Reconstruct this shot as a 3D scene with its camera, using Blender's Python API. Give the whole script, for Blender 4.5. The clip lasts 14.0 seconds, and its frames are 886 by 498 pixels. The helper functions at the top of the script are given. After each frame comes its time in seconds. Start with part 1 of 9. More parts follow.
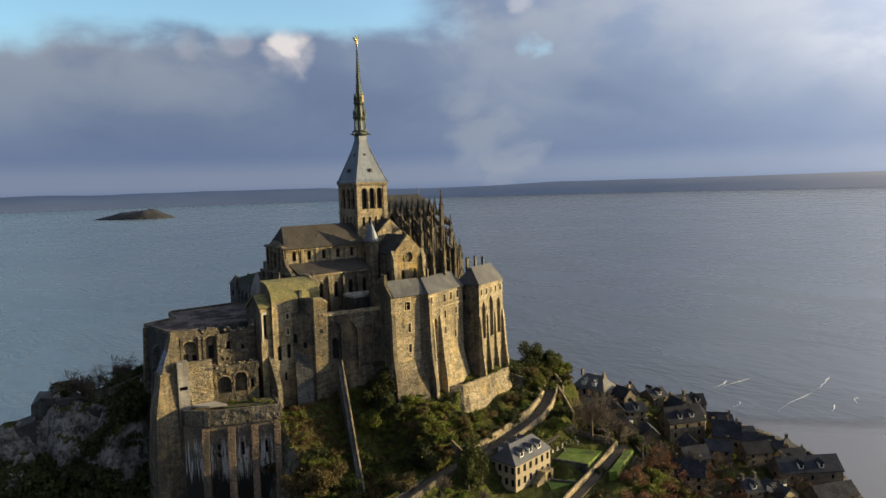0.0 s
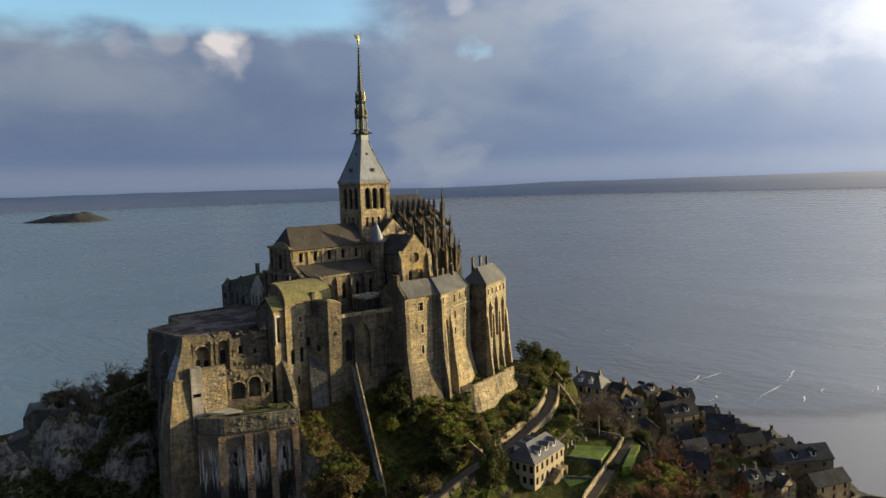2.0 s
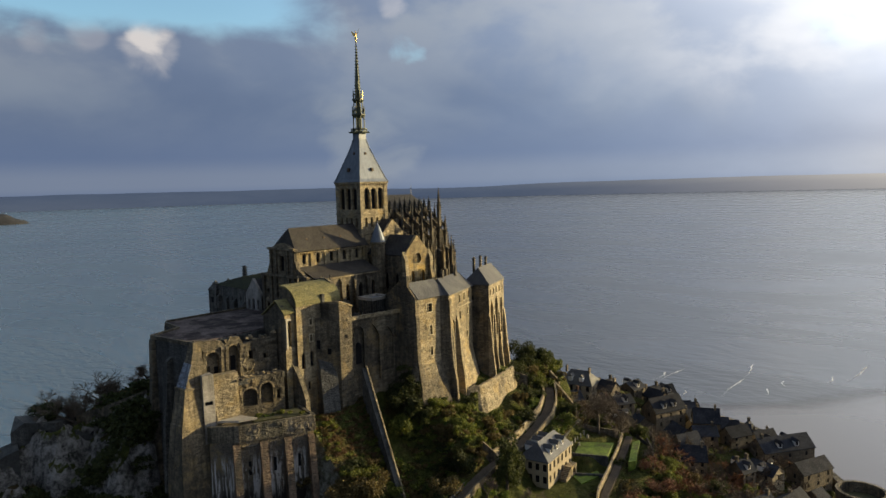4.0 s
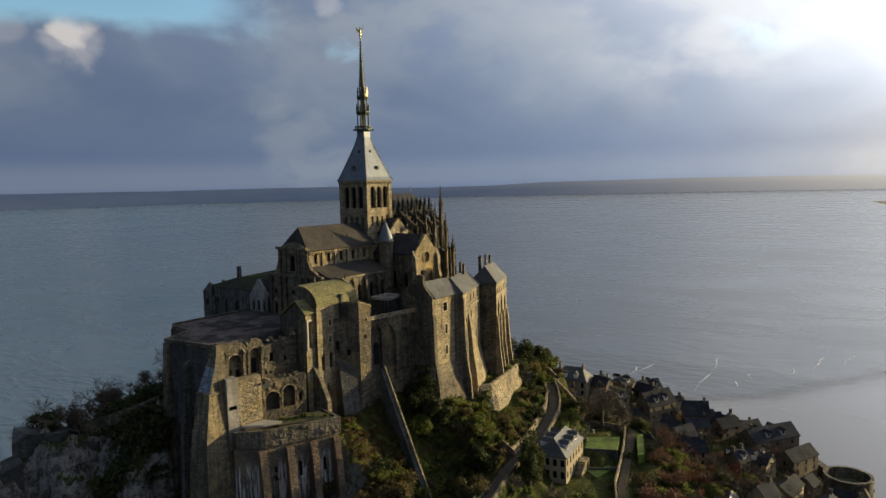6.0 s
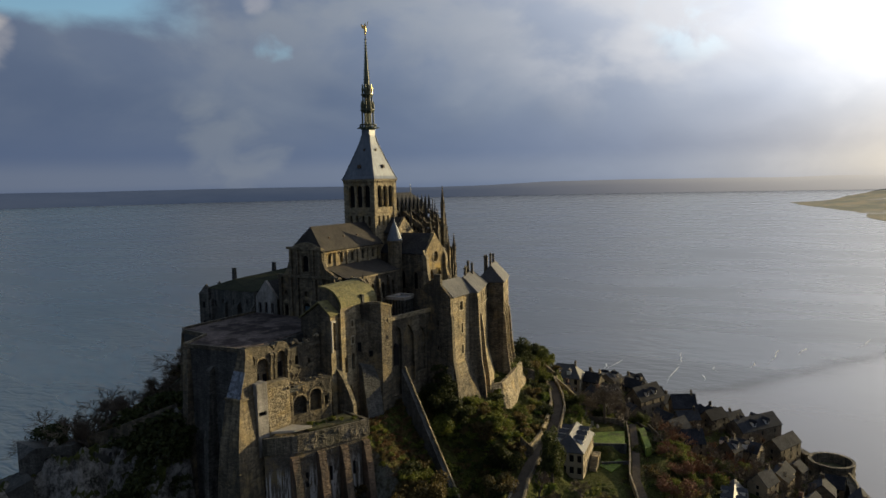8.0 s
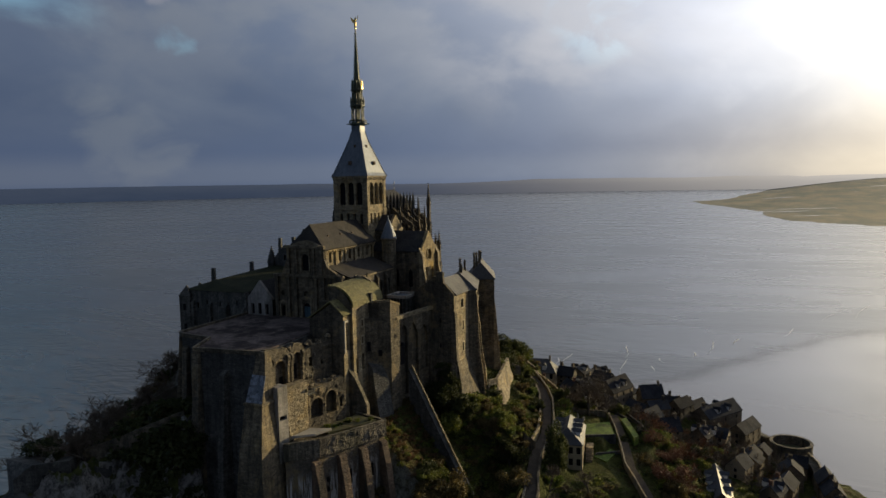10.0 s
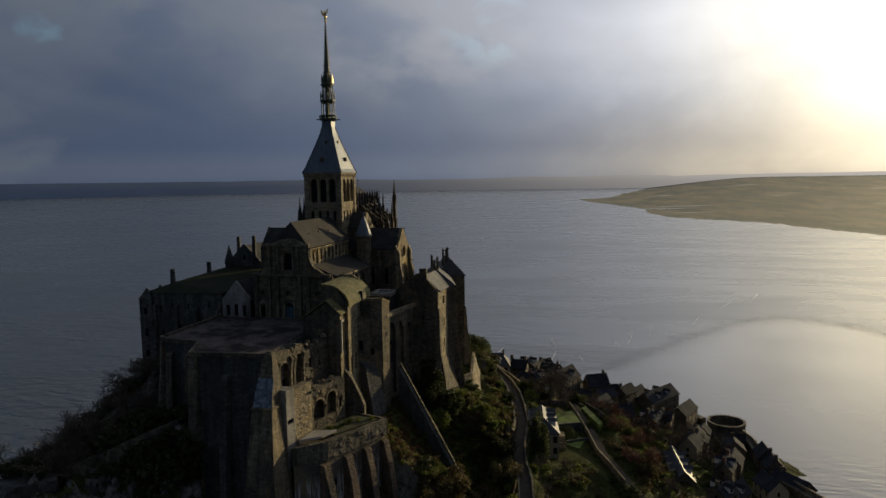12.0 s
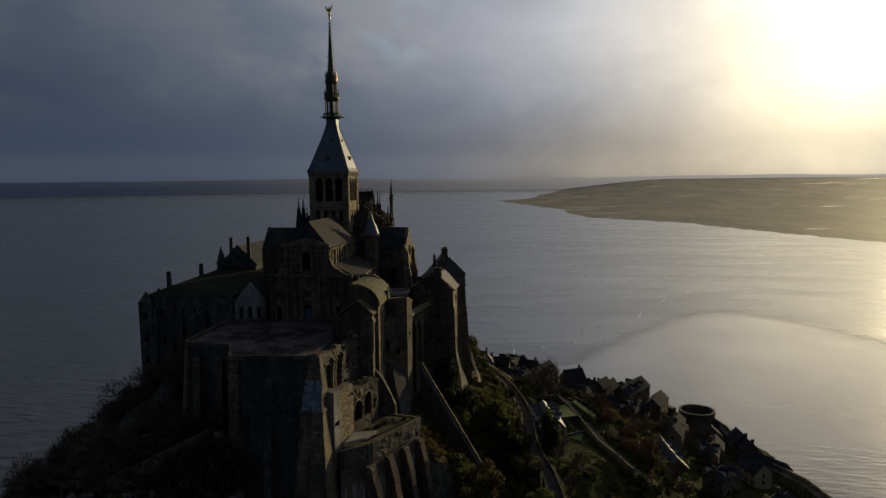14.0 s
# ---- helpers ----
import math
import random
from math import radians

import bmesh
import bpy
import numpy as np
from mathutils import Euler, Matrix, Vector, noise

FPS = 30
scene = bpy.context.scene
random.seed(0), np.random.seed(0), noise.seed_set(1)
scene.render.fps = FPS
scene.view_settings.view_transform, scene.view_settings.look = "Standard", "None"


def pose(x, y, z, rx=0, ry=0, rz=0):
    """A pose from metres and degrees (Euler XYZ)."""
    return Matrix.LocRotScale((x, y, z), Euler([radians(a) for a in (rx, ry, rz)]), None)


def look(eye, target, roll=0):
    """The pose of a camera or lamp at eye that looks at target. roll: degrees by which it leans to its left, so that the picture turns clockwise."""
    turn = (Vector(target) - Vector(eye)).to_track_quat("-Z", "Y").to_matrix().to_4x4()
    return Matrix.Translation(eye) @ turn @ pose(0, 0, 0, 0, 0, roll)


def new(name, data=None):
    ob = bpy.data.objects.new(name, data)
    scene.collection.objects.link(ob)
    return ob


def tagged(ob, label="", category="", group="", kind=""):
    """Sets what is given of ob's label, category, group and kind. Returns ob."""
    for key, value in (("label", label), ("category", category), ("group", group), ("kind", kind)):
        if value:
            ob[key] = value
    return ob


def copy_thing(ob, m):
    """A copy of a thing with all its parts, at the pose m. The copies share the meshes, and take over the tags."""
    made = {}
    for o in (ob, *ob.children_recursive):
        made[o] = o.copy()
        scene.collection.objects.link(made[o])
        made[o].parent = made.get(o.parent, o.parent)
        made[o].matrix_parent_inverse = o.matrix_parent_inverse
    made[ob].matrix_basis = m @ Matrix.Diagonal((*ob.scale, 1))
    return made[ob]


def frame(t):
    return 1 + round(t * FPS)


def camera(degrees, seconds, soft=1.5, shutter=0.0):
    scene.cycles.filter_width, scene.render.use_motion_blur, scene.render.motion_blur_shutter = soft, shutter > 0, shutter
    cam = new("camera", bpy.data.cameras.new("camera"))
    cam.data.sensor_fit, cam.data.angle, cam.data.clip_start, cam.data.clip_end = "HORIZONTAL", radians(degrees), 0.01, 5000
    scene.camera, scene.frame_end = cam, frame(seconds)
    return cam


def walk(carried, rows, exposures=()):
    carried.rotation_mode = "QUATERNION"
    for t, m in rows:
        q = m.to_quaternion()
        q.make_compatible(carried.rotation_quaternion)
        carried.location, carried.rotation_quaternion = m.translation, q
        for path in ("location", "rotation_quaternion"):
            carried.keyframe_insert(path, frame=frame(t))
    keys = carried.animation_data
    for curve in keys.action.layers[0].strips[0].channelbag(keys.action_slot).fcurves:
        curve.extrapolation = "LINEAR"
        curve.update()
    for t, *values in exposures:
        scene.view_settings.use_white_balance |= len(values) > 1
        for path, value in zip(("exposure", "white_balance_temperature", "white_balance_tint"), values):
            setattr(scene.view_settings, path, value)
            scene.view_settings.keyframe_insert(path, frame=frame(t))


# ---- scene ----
cam = camera(65.8, 14.0)
PATH = [
    (0, (-123.66, -199.211, 108.764), (-122.424, -197.649, 108.581), -1.7),
    (0.5, (-127.415, -195.796, 108.754), (-126.147, -194.261, 108.571), -1.7),
    (1, (-131.135, -192.326, 108.737), (-129.836, -190.817, 108.554), -1.7),
    (1.5, (-134.804, -188.734, 108.724), (-133.472, -187.253, 108.541), -1.7),
    (2, (-138.431, -184.973, 108.717), (-137.067, -183.521, 108.534), -1.7),
    (2.5, (-142.007, -181.073, 108.71), (-140.608, -179.655, 108.528), -1.6),
    (3, (-145.495, -177.017, 108.695), (-144.062, -175.634, 108.514), -1.6),
    (5.5, (-162.302, -155.526, 108.496), (-160.719, -154.318, 108.312), -1.4),
    (6, (-165.546, -150.977, 108.476), (-163.936, -149.805, 108.292), -1.4),
    (6.5, (-168.685, -146.274, 108.446), (-167.049, -145.138, 108.262), -1.4),
    (7, (-171.77, -141.367, 108.404), (-170.107, -140.27, 108.22), -1.3),
    (7.5, (-174.731, -136.278, 108.353), (-173.042, -135.223, 108.169), -1.3),
    (8, (-177.599, -130.939, 108.318), (-175.882, -129.929, 108.133), -1.3),
    (10.5, (-190.53, -102.822, 108.306), (-188.672, -102.108, 108.11), -1.1),
    (11, (-192.834, -96.945, 108.313), (-190.949, -96.307, 108.114), -1.1),
    (11.5, (-194.918, -90.88, 108.314), (-193.01, -90.318, 108.113), -0.9),
    (12, (-196.858, -84.612, 108.304), (-194.928, -84.129, 108.101), -0.9),
    (12.5, (-198.619, -78.207, 108.263), (-196.67, -77.806, 108.058), -0.8),
    (13, (-200.161, -71.583, 108.207), (-198.2, -71.244, 108.002), -0.8),
    (13.5, (-201.457, -64.794, 108.153), (-199.488, -64.507, 107.95), -0.7),
    (14, (-202.683, -57.899, 108.12), (-200.709, -57.656, 107.917), -0.7),
]
from mathutils.geometry import tessellate_polygon

EXPOSURES = [(0.0, 1.06, 7050, 8), (3.0, 0.94, 7050, 7), (6.5, 0.62, 6980, 6), (8.0, 0.4, 6950, 7), (10.5, -0.08, 6750, 8), (12.5, -0.68, 6680, 8), (14.0, -1.06, 6680, 8)]
walk(cam, [(t, look(eye, target, roll)) for t, eye, target, roll in PATH], EXPOSURES)

# ---- sky and sun ----
SUN_AZ, SUN_EL = radians(-31.0), radians(8.2)  # from +x (east along the nave), counter-clockwise
SUN_DIR = Vector((math.cos(SUN_AZ) * math.cos(SUN_EL), math.sin(SUN_AZ) * math.cos(SUN_EL), math.sin(SUN_EL)))
sun_data = bpy.data.lights.new("sun", "SUN")
sun_data.energy, sun_data.angle, sun_data.color = 4.5, radians(0.6), (1.0, 0.80, 0.46)
sun = new("sun", sun_data)
sun.matrix_world = look((0, 0, 400), Vector((0, 0, 400)) - SUN_DIR)


def sky_at(az, el):
    a, e = radians(az), radians(el)
    return (math.cos(a) * math.cos(e), math.sin(a) * math.cos(e), math.sin(e))


def build_sky():
    world = bpy.data.worlds.new("sky")
    scene.world = world
    world.use_nodes = True
    nt = world.node_tree
    nt.nodes.clear()
    N, L = nt.nodes.new, nt.links.new
    out, bg = N("ShaderNodeOutputWorld"), N("ShaderNodeBackground")
    L(bg.outputs[0], out.inputs[0])
    sky = N("ShaderNodeTexSky")
    sky.sky_type, sky.sun_disc = "NISHITA", False
    sky.sun_elevation, sky.sun_rotation = SUN_EL, math.pi / 2 - SUN_AZ
    sky.air_density, sky.dust_density, sky.ozone_density = 1.0, 1.2, 2.0
    tc = N("ShaderNodeTexCoord")

    def math_node(op, a, b=None, clamp=False):
        n = N("ShaderNodeMath")
        n.operation, n.use_clamp = op, clamp
        for k, v in enumerate((a, b)):
            if v is None:
                continue
            if isinstance(v, (int, float)):
                n.inputs[k].default_value = v
            else:
                L(v, n.inputs[k])
        return n.outputs[0]

    def ramp(val, a, b, lo=0.0, hi=1.0):
        n = N("ShaderNodeMapRange")
        n.interpolation_type = "SMOOTHSTEP"
        L(val, n.inputs[0])
        for k, v in enumerate((a, b, lo, hi)):
            n.inputs[k + 1].default_value = v
        return n.outputs[0]

    def mix(f, a, b, op="MIX"):
        n = N("ShaderNodeMix")
        n.data_type, n.blend_type = "RGBA", op
        for sock, v in ((n.inputs[0], f), (n.inputs[6], a), (n.inputs[7], b)):
            if isinstance(v, (int, float)):
                sock.default_value = v
            elif isinstance(v, tuple):
                sock.default_value = (*v, 1)
            else:
                L(v, sock)
        return n.outputs[2]

    def noise_tex(scale, sx, sy, sz, detail, loc=(0, 0, 0), dist=0.0):
        m = N("ShaderNodeMapping")
        m.inputs["Scale"].default_value = (sx, sy, sz)
        m.inputs["Location"].default_value = loc
        L(tc.outputs["Generated"], m.inputs[0])
        n = N("ShaderNodeTexNoise")
        n.inputs["Scale"].default_value, n.inputs["Detail"].default_value = scale, detail
        n.inputs["Distortion"].default_value = dist
        L(m.outputs[0], n.inputs["Vector"])
        return n.outputs[0]

    sep = N("ShaderNodeSeparateXYZ")
    L(tc.outputs["Generated"], sep.inputs[0])
    up = sep.outputs[2]

    def toward(v):
        d = N("ShaderNodeVectorMath")
        d.operation = "DOT_PRODUCT"
        L(tc.outputs["Generated"], d.inputs[0])
        d.inputs[1].default_value = Vector(v).normalized()
        return d.outputs["Value"]

    near_sun = toward(SUN_DIR)
    clear = mix(1.0, sky.outputs[0], (0.125, 0.150, 0.165), "MULTIPLY")
    # soft overcast deck with a rift of clear sky high in the north and a few lit billows
    big = noise_tex(2.4, 1, 1, 2.2, 5.0, (3.1, 0.4, 0.2), 0.3)
    fine = noise_tex(6.5, 1, 1, 1.7, 6.0, (0.3, 1.7, 0.0), 0.2)
    wisp = noise_tex(13.0, 1, 1, 1.5, 6.0, (2.3, 0.7, 1.0), 0.5)
    body = math_node("ADD", math_node("MULTIPLY", big, 0.6), math_node("MULTIPLY", fine, 0.4))
    torn = math_node("ADD", up, math_node("MULTIPLY", math_node("SUBTRACT", body, 0.5), 0.22))
    billow = math_node("ADD", up, math_node("MULTIPLY", math_node("SUBTRACT", fine, 0.5), 0.13))

    def spot(v, core, ragged):
        return ramp(math_node("ADD", toward(v), math_node("MULTIPLY", math_node("SUBTRACT", wisp, 0.5), core * core * ragged)), math.cos(core * 1.9), math.cos(core * 0.2))

    rift = math_node("MULTIPLY", ramp(billow, 0.186, 0.232), ramp(math_node("ADD", toward((0.18, 0.98, 0.2)), math_node("MULTIPLY", math_node("SUBTRACT", fine, 0.5), 0.12)), 0.86, 0.91))
    hole = math_node("MULTIPLY", spot(sky_at(43.6, 11.2), 0.014, 8.0), 0.8)
    hole2 = math_node("MULTIPLY", math_node("MULTIPLY", ramp(toward(sky_at(10.2, 13.2)), math.cos(0.085), math.cos(0.02)), ramp(wisp, 0.42, 0.6)), 0.75)
    cover = math_node("SUBTRACT", 1.0, math_node("MAXIMUM", rift, math_node("MULTIPLY", math_node("MAXIMUM", hole, hole2), 0.55)), True)
    shade = ramp(near_sun, -0.98, -0.30, 0.0, 1.0)
    grey = mix(ramp(body, 0.36, 0.64), (0.054, 0.079, 0.142), (0.104, 0.130, 0.184))
    grey = mix(ramp(up, 0.02, 0.13), (0.056, 0.083, 0.156), grey)
    grey = mix(ramp(up, 0.10, 0.26), grey, mix(ramp(fine, 0.4, 0.62), (0.070, 0.096, 0.160), (0.138, 0.159, 0.204)))
    puff = spot(sky_at(63.4, 11.5), 0.017, 5.0)
    for az, el, c, w in ((63.8, 10.3, 0.019, 0.5), (62.4, 10.9, 0.012, 0.4), (67.9, 11.7, 0.014, 0.22), (71.2, 11.2, 0.012, 0.2), (45.0, 14.7, 0.012, 0.4)):
        puff = math_node("MAXIMUM", puff, math_node("MULTIPLY", spot(sky_at(az, el), c, 5.0), w))
    grey = mix(math_node("MULTIPLY", puff, 0.9), grey, (0.37, 0.35, 0.36))
    grey = mix(math_node("MULTIPLY", spot(sky_at(47.3, 3.7), 0.04, 5.0), 0.3), grey, (0.20, 0.22, 0.24))
    strip = math_node("MULTIPLY", ramp(up, 0.052, 0.02), ramp(up, -0.01, 0.012))
    grey = mix(math_node("MULTIPLY", strip, 0.35), grey, (0.155, 0.175, 0.215))
    grey = mix(shade, (0.086, 0.128, 0.212), grey)
    # the bright gap in the deck through which the sun comes
    gap = math_node("ARCCOSINE", math_node("MINIMUM", toward(sky_at(-24.0, 7.0)), 0.99999))
    glow = math_node("MULTIPLY", math_node("EXPONENT", math_node("DIVIDE", gap, -0.17)), 3.4)
    glow = math_node("ADD", glow, math_node("MULTIPLY", math_node("EXPONENT", math_node("DIVIDE", gap, -0.375)), 1.27))
    # the deck's lit upper folds and darker belly
    folds = math_node("ADD", up, math_node("MULTIPLY", math_node("SUBTRACT", body, 0.5), 0.30))
    lit = math_node("MULTIPLY", ramp(folds, 0.09, 0.23), ramp(near_sun, 0.30, 0.85))
    haze = math_node("MULTIPLY", ramp(folds, 0.06, 0.24, 0.84, 1.14), ramp(fine, 0.34, 0.66, 1.14, 0.86))
    haze = math_node("ADD", haze, math_node("MULTIPLY", strip, 0.1))
    haze = math_node("MULTIPLY", haze, ramp(torn, 0.0, 0.15, 0.66, 1.08))
    broken = math_node("MULTIPLY", ramp(toward(sky_at(15.5, 13.8)), math.cos(0.19), math.cos(0.03)), ramp(fine, 0.42, 0.66))
    grey = mix(math_node("MULTIPLY", broken, 0.4), grey, (0.44, 0.43, 0.45))
    grey = mix(math_node("MULTIPLY", lit, ramp(body, 0.38, 0.62, 0.3, 0.8)), grey, (0.34, 0.34, 0.37))
    warm = mix(ramp(gap, 0.06, 0.50), (1.0, 0.87, 0.62), (0.80, 0.84, 0.96))
    warm = mix(ramp(gap, 0.45, 1.1), warm, (0.56, 0.71, 1.0))
    warm = mix(math_node("MULTIPLY", ramp(up, 0.13, 0.0), ramp(gap, 0.75, 0.25)), warm, (1.0, 0.84, 0.58))
    glow_col = N("ShaderNodeVectorMath")
    glow_col.operation = "SCALE"
    L(warm, glow_col.inputs[0])
    L(math_node("MULTIPLY", glow, haze), glow_col.inputs["Scale"])
    total = mix(cover, mix(1.0, clear, (0.0, 0.0, 0.0), "ADD"), grey)
    total = mix(1.0, total, glow_col.outputs[0], "ADD")
    L(total, bg.inputs[0])
    bg.inputs[1].default_value = 1.0


build_sky()


# ---- materials ----
def material(name):
    m = bpy.data.materials.new(name)
    m.use_nodes = True
    nt = m.node_tree
    return m, nt, nt.nodes["Principled BSDF"], nt.nodes.new, nt.links.new


def surface(name, low, high, rough=0.85, scale=0.25, fine=2.5, stretch=(1, 1, 1), stain=None, stain_scale=0.12, stain_at=(0.5, 0.65),
            blocks=0.0, block_size=(1.1, 1.1, 2.2), bump=0.4, metal=0.0, spec=0.35, random_tint=0.0, broad=0.0, drips=0.0, lichen=None):
    """Weathered surface: colour between low and high by two noises, stains, masonry blocks and relief, in world metres."""
    m, nt, p, N, L = material(name)
    g = N("ShaderNodeNewGeometry")
    mp = N("ShaderNodeMapping")
    mp.inputs["Scale"].default_value = stretch
    L(g.outputs["Position"], mp.inputs[0])
    a, b = N("ShaderNodeTexNoise"), N("ShaderNodeTexNoise")
    a.inputs["Scale"].default_value, a.inputs["Detail"].default_value, a.inputs["Roughness"].default_value = scale, 8, 0.65
    b.inputs["Scale"].default_value, b.inputs["Detail"].default_value, b.inputs["Roughness"].default_value = fine, 4, 0.7
    L(mp.outputs[0], a.inputs["Vector"])
    L(mp.outputs[0], b.inputs["Vector"])
    s = N("ShaderNodeMath")
    s.operation = "ADD"
    L(a.outputs[0], s.inputs[0])
    L(b.outputs[0], s.inputs[1])
    r = N("ShaderNodeMapRange")
    L(s.outputs[0], r.inputs[0])
    r.inputs[1].default_value, r.inputs[2].default_value = 0.76, 1.24
    mix = N("ShaderNodeMix")
    mix.data_type = "RGBA"
    L(r.outputs[0], mix.inputs[0])
    mix.inputs[6].default_value, mix.inputs[7].default_value = (*low, 1), (*high, 1)
    col, height = mix.outputs[2], s.outputs[0]

    def mul(c, fac_out, lo, hi):
        k = N("ShaderNodeMapRange")
        L(fac_out, k.inputs[0])
        k.inputs[3].default_value, k.inputs[4].default_value = lo, hi
        x = N("ShaderNodeMix")
        x.data_type, x.blend_type = "RGBA", "MULTIPLY"
        x.inputs[0].default_value = 1.0
        L(c, x.inputs[6])
        L(k.outputs[0], x.inputs[7])
        return x.outputs[2]

    if blocks:
        v = N("ShaderNodeTexVoronoi")
        v.inputs["Scale"].default_value = 1.0
        mb = N("ShaderNodeMapping")
        mb.inputs["Scale"].default_value = block_size
        L(g.outputs["Position"], mb.inputs[0])
        L(mb.outputs[0], v.inputs["Vector"])
        sp = N("ShaderNodeSeparateColor")
        L(v.outputs["Color"], sp.inputs[0])
        col = mul(col, sp.outputs[0], 1 - blocks, 1 + blocks * 0.6)
        hm = N("ShaderNodeMath")
        hm.operation = "MULTIPLY_ADD"
        L(v.outputs["Distance"], hm.inputs[0])
        hm.inputs[1].default_value = -0.8
        L(height, hm.inputs[2])
        height = hm.outputs[0]
    if broad:
        nb = N("ShaderNodeTexNoise")
        nb.inputs["Scale"].default_value, nb.inputs["Detail"].default_value, nb.inputs["Roughness"].default_value = 0.07, 5, 0.6
        L(g.outputs["Position"], nb.inputs["Vector"])
        kb = N("ShaderNodeMapRange")
        L(nb.outputs[0], kb.inputs[0])
        kb.inputs[1].default_value, kb.inputs[2].default_value = 0.32, 0.68
        col = mul(col, kb.outputs[0], 1 - broad, 1 + broad * 0.6)
    if stain:
        n = N("ShaderNodeTexNoise")
        n.inputs["Scale"].default_value, n.inputs["Detail"].default_value, n.inputs["Roughness"].default_value = stain_scale, 9, 0.72
        ms = N("ShaderNodeMapping")
        ms.inputs["Scale"].default_value, ms.inputs["Location"].default_value = (1, 1, 0.28), (17, 5, 3)
        L(g.outputs["Position"], ms.inputs[0])
        L(ms.outputs[0], n.inputs["Vector"])
        k = N("ShaderNodeMapRange")
        L(n.outputs[0], k.inputs[0])
        k.inputs[1].default_value, k.inputs[2].default_value = stain_at
        x = N("ShaderNodeMix")
        x.data_type = "RGBA"
        L(k.outputs[0], x.inputs[0])
        L(col, x.inputs[6])
        x.inputs[7].default_value = (*stain, 1)
        col = x.outputs[2]
    if lichen:  # ochre patches
        n = N("ShaderNodeTexNoise")
        n.inputs["Scale"].default_value, n.inputs["Detail"].default_value, n.inputs["Roughness"].default_value = 0.17, 7, 0.7
        ml = N("ShaderNodeMapping")
        ml.inputs["Location"].default_value = (41, 7, 19)
        L(g.outputs["Position"], ml.inputs[0])
        L(ml.outputs[0], n.inputs["Vector"])
        k = N("ShaderNodeMapRange")
        L(n.outputs[0], k.inputs[0])
        k.inputs[1].default_value, k.inputs[2].default_value, k.inputs[4].default_value = 0.52, 0.66, 0.75
        x = N("ShaderNodeMix")
        x.data_type = "RGBA"
        L(k.outputs[0], x.inputs[0])
        L(col, x.inputs[6])
        x.inputs[7].default_value = (*lichen, 1)
        col = x.outputs[2]
    if drips:  # dark rain streaks down the face
        n = N("ShaderNodeTexNoise")
        n.inputs["Scale"].default_value, n.inputs["Detail"].default_value, n.inputs["Roughness"].default_value = 0.75, 6, 0.7
        md = N("ShaderNodeMapping")
        md.inputs["Scale"].default_value = (1, 1, 0.06)
        L(g.outputs["Position"], md.inputs[0])
        L(md.outputs[0], n.inputs["Vector"])
        k = N("ShaderNodeMapRange")
        L(n.outputs[0], k.inputs[0])
        k.inputs[1].default_value, k.inputs[2].default_value = 0.36, 0.54
        col = mul(col, k.outputs[0], 1 - drips, 1.06)
    if random_tint:
        o = N("ShaderNodeObjectInfo")
        col = mul(col, o.outputs["Random"], 1 - random_tint, 1 + random_tint)
    L(col, p.inputs["Base Color"])
    p.inputs["Roughness"].default_value, p.inputs["Metallic"].default_value = rough, metal
    p.inputs["Specular IOR Level"].default_value = spec
    if bump:
        bp = N("ShaderNodeBump")
        bp.inputs["Strength"].default_value, bp.inputs["Distance"].default_value = bump, 0.25
        L(height, bp.inputs["Height"])
        L(bp.outputs[0], p.inputs["Normal"])
    return m


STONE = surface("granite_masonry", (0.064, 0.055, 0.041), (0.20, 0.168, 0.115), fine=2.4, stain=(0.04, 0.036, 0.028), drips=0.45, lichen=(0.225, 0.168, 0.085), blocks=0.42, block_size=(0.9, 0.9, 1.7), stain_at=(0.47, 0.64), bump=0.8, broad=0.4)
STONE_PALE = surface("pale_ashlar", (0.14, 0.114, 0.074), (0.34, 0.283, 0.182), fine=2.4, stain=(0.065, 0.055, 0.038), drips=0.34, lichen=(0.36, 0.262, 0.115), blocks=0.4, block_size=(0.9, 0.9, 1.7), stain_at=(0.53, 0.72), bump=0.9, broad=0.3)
STONE_DARK = surface("lichened_granite", (0.036, 0.037, 0.036), (0.112, 0.112, 0.104), stain=(0.023, 0.025, 0.023), drips=0.4, blocks=0.3, bump=0.7, broad=0.35)
STONE_RUST = surface("reddish_rubble", (0.12, 0.082, 0.055), (0.27, 0.185, 0.12), stain=(0.05, 0.045, 0.036), stain_at=(0.46, 0.62), blocks=0.3, bump=0.9, broad=0.4)
STONE_STREAK = surface("streaked_rubble", (0.075, 0.064, 0.047), (0.22, 0.19, 0.14), fine=2.4, stain=(0.045, 0.046, 0.028), drips=0.7, blocks=0.3, bump=0.7)
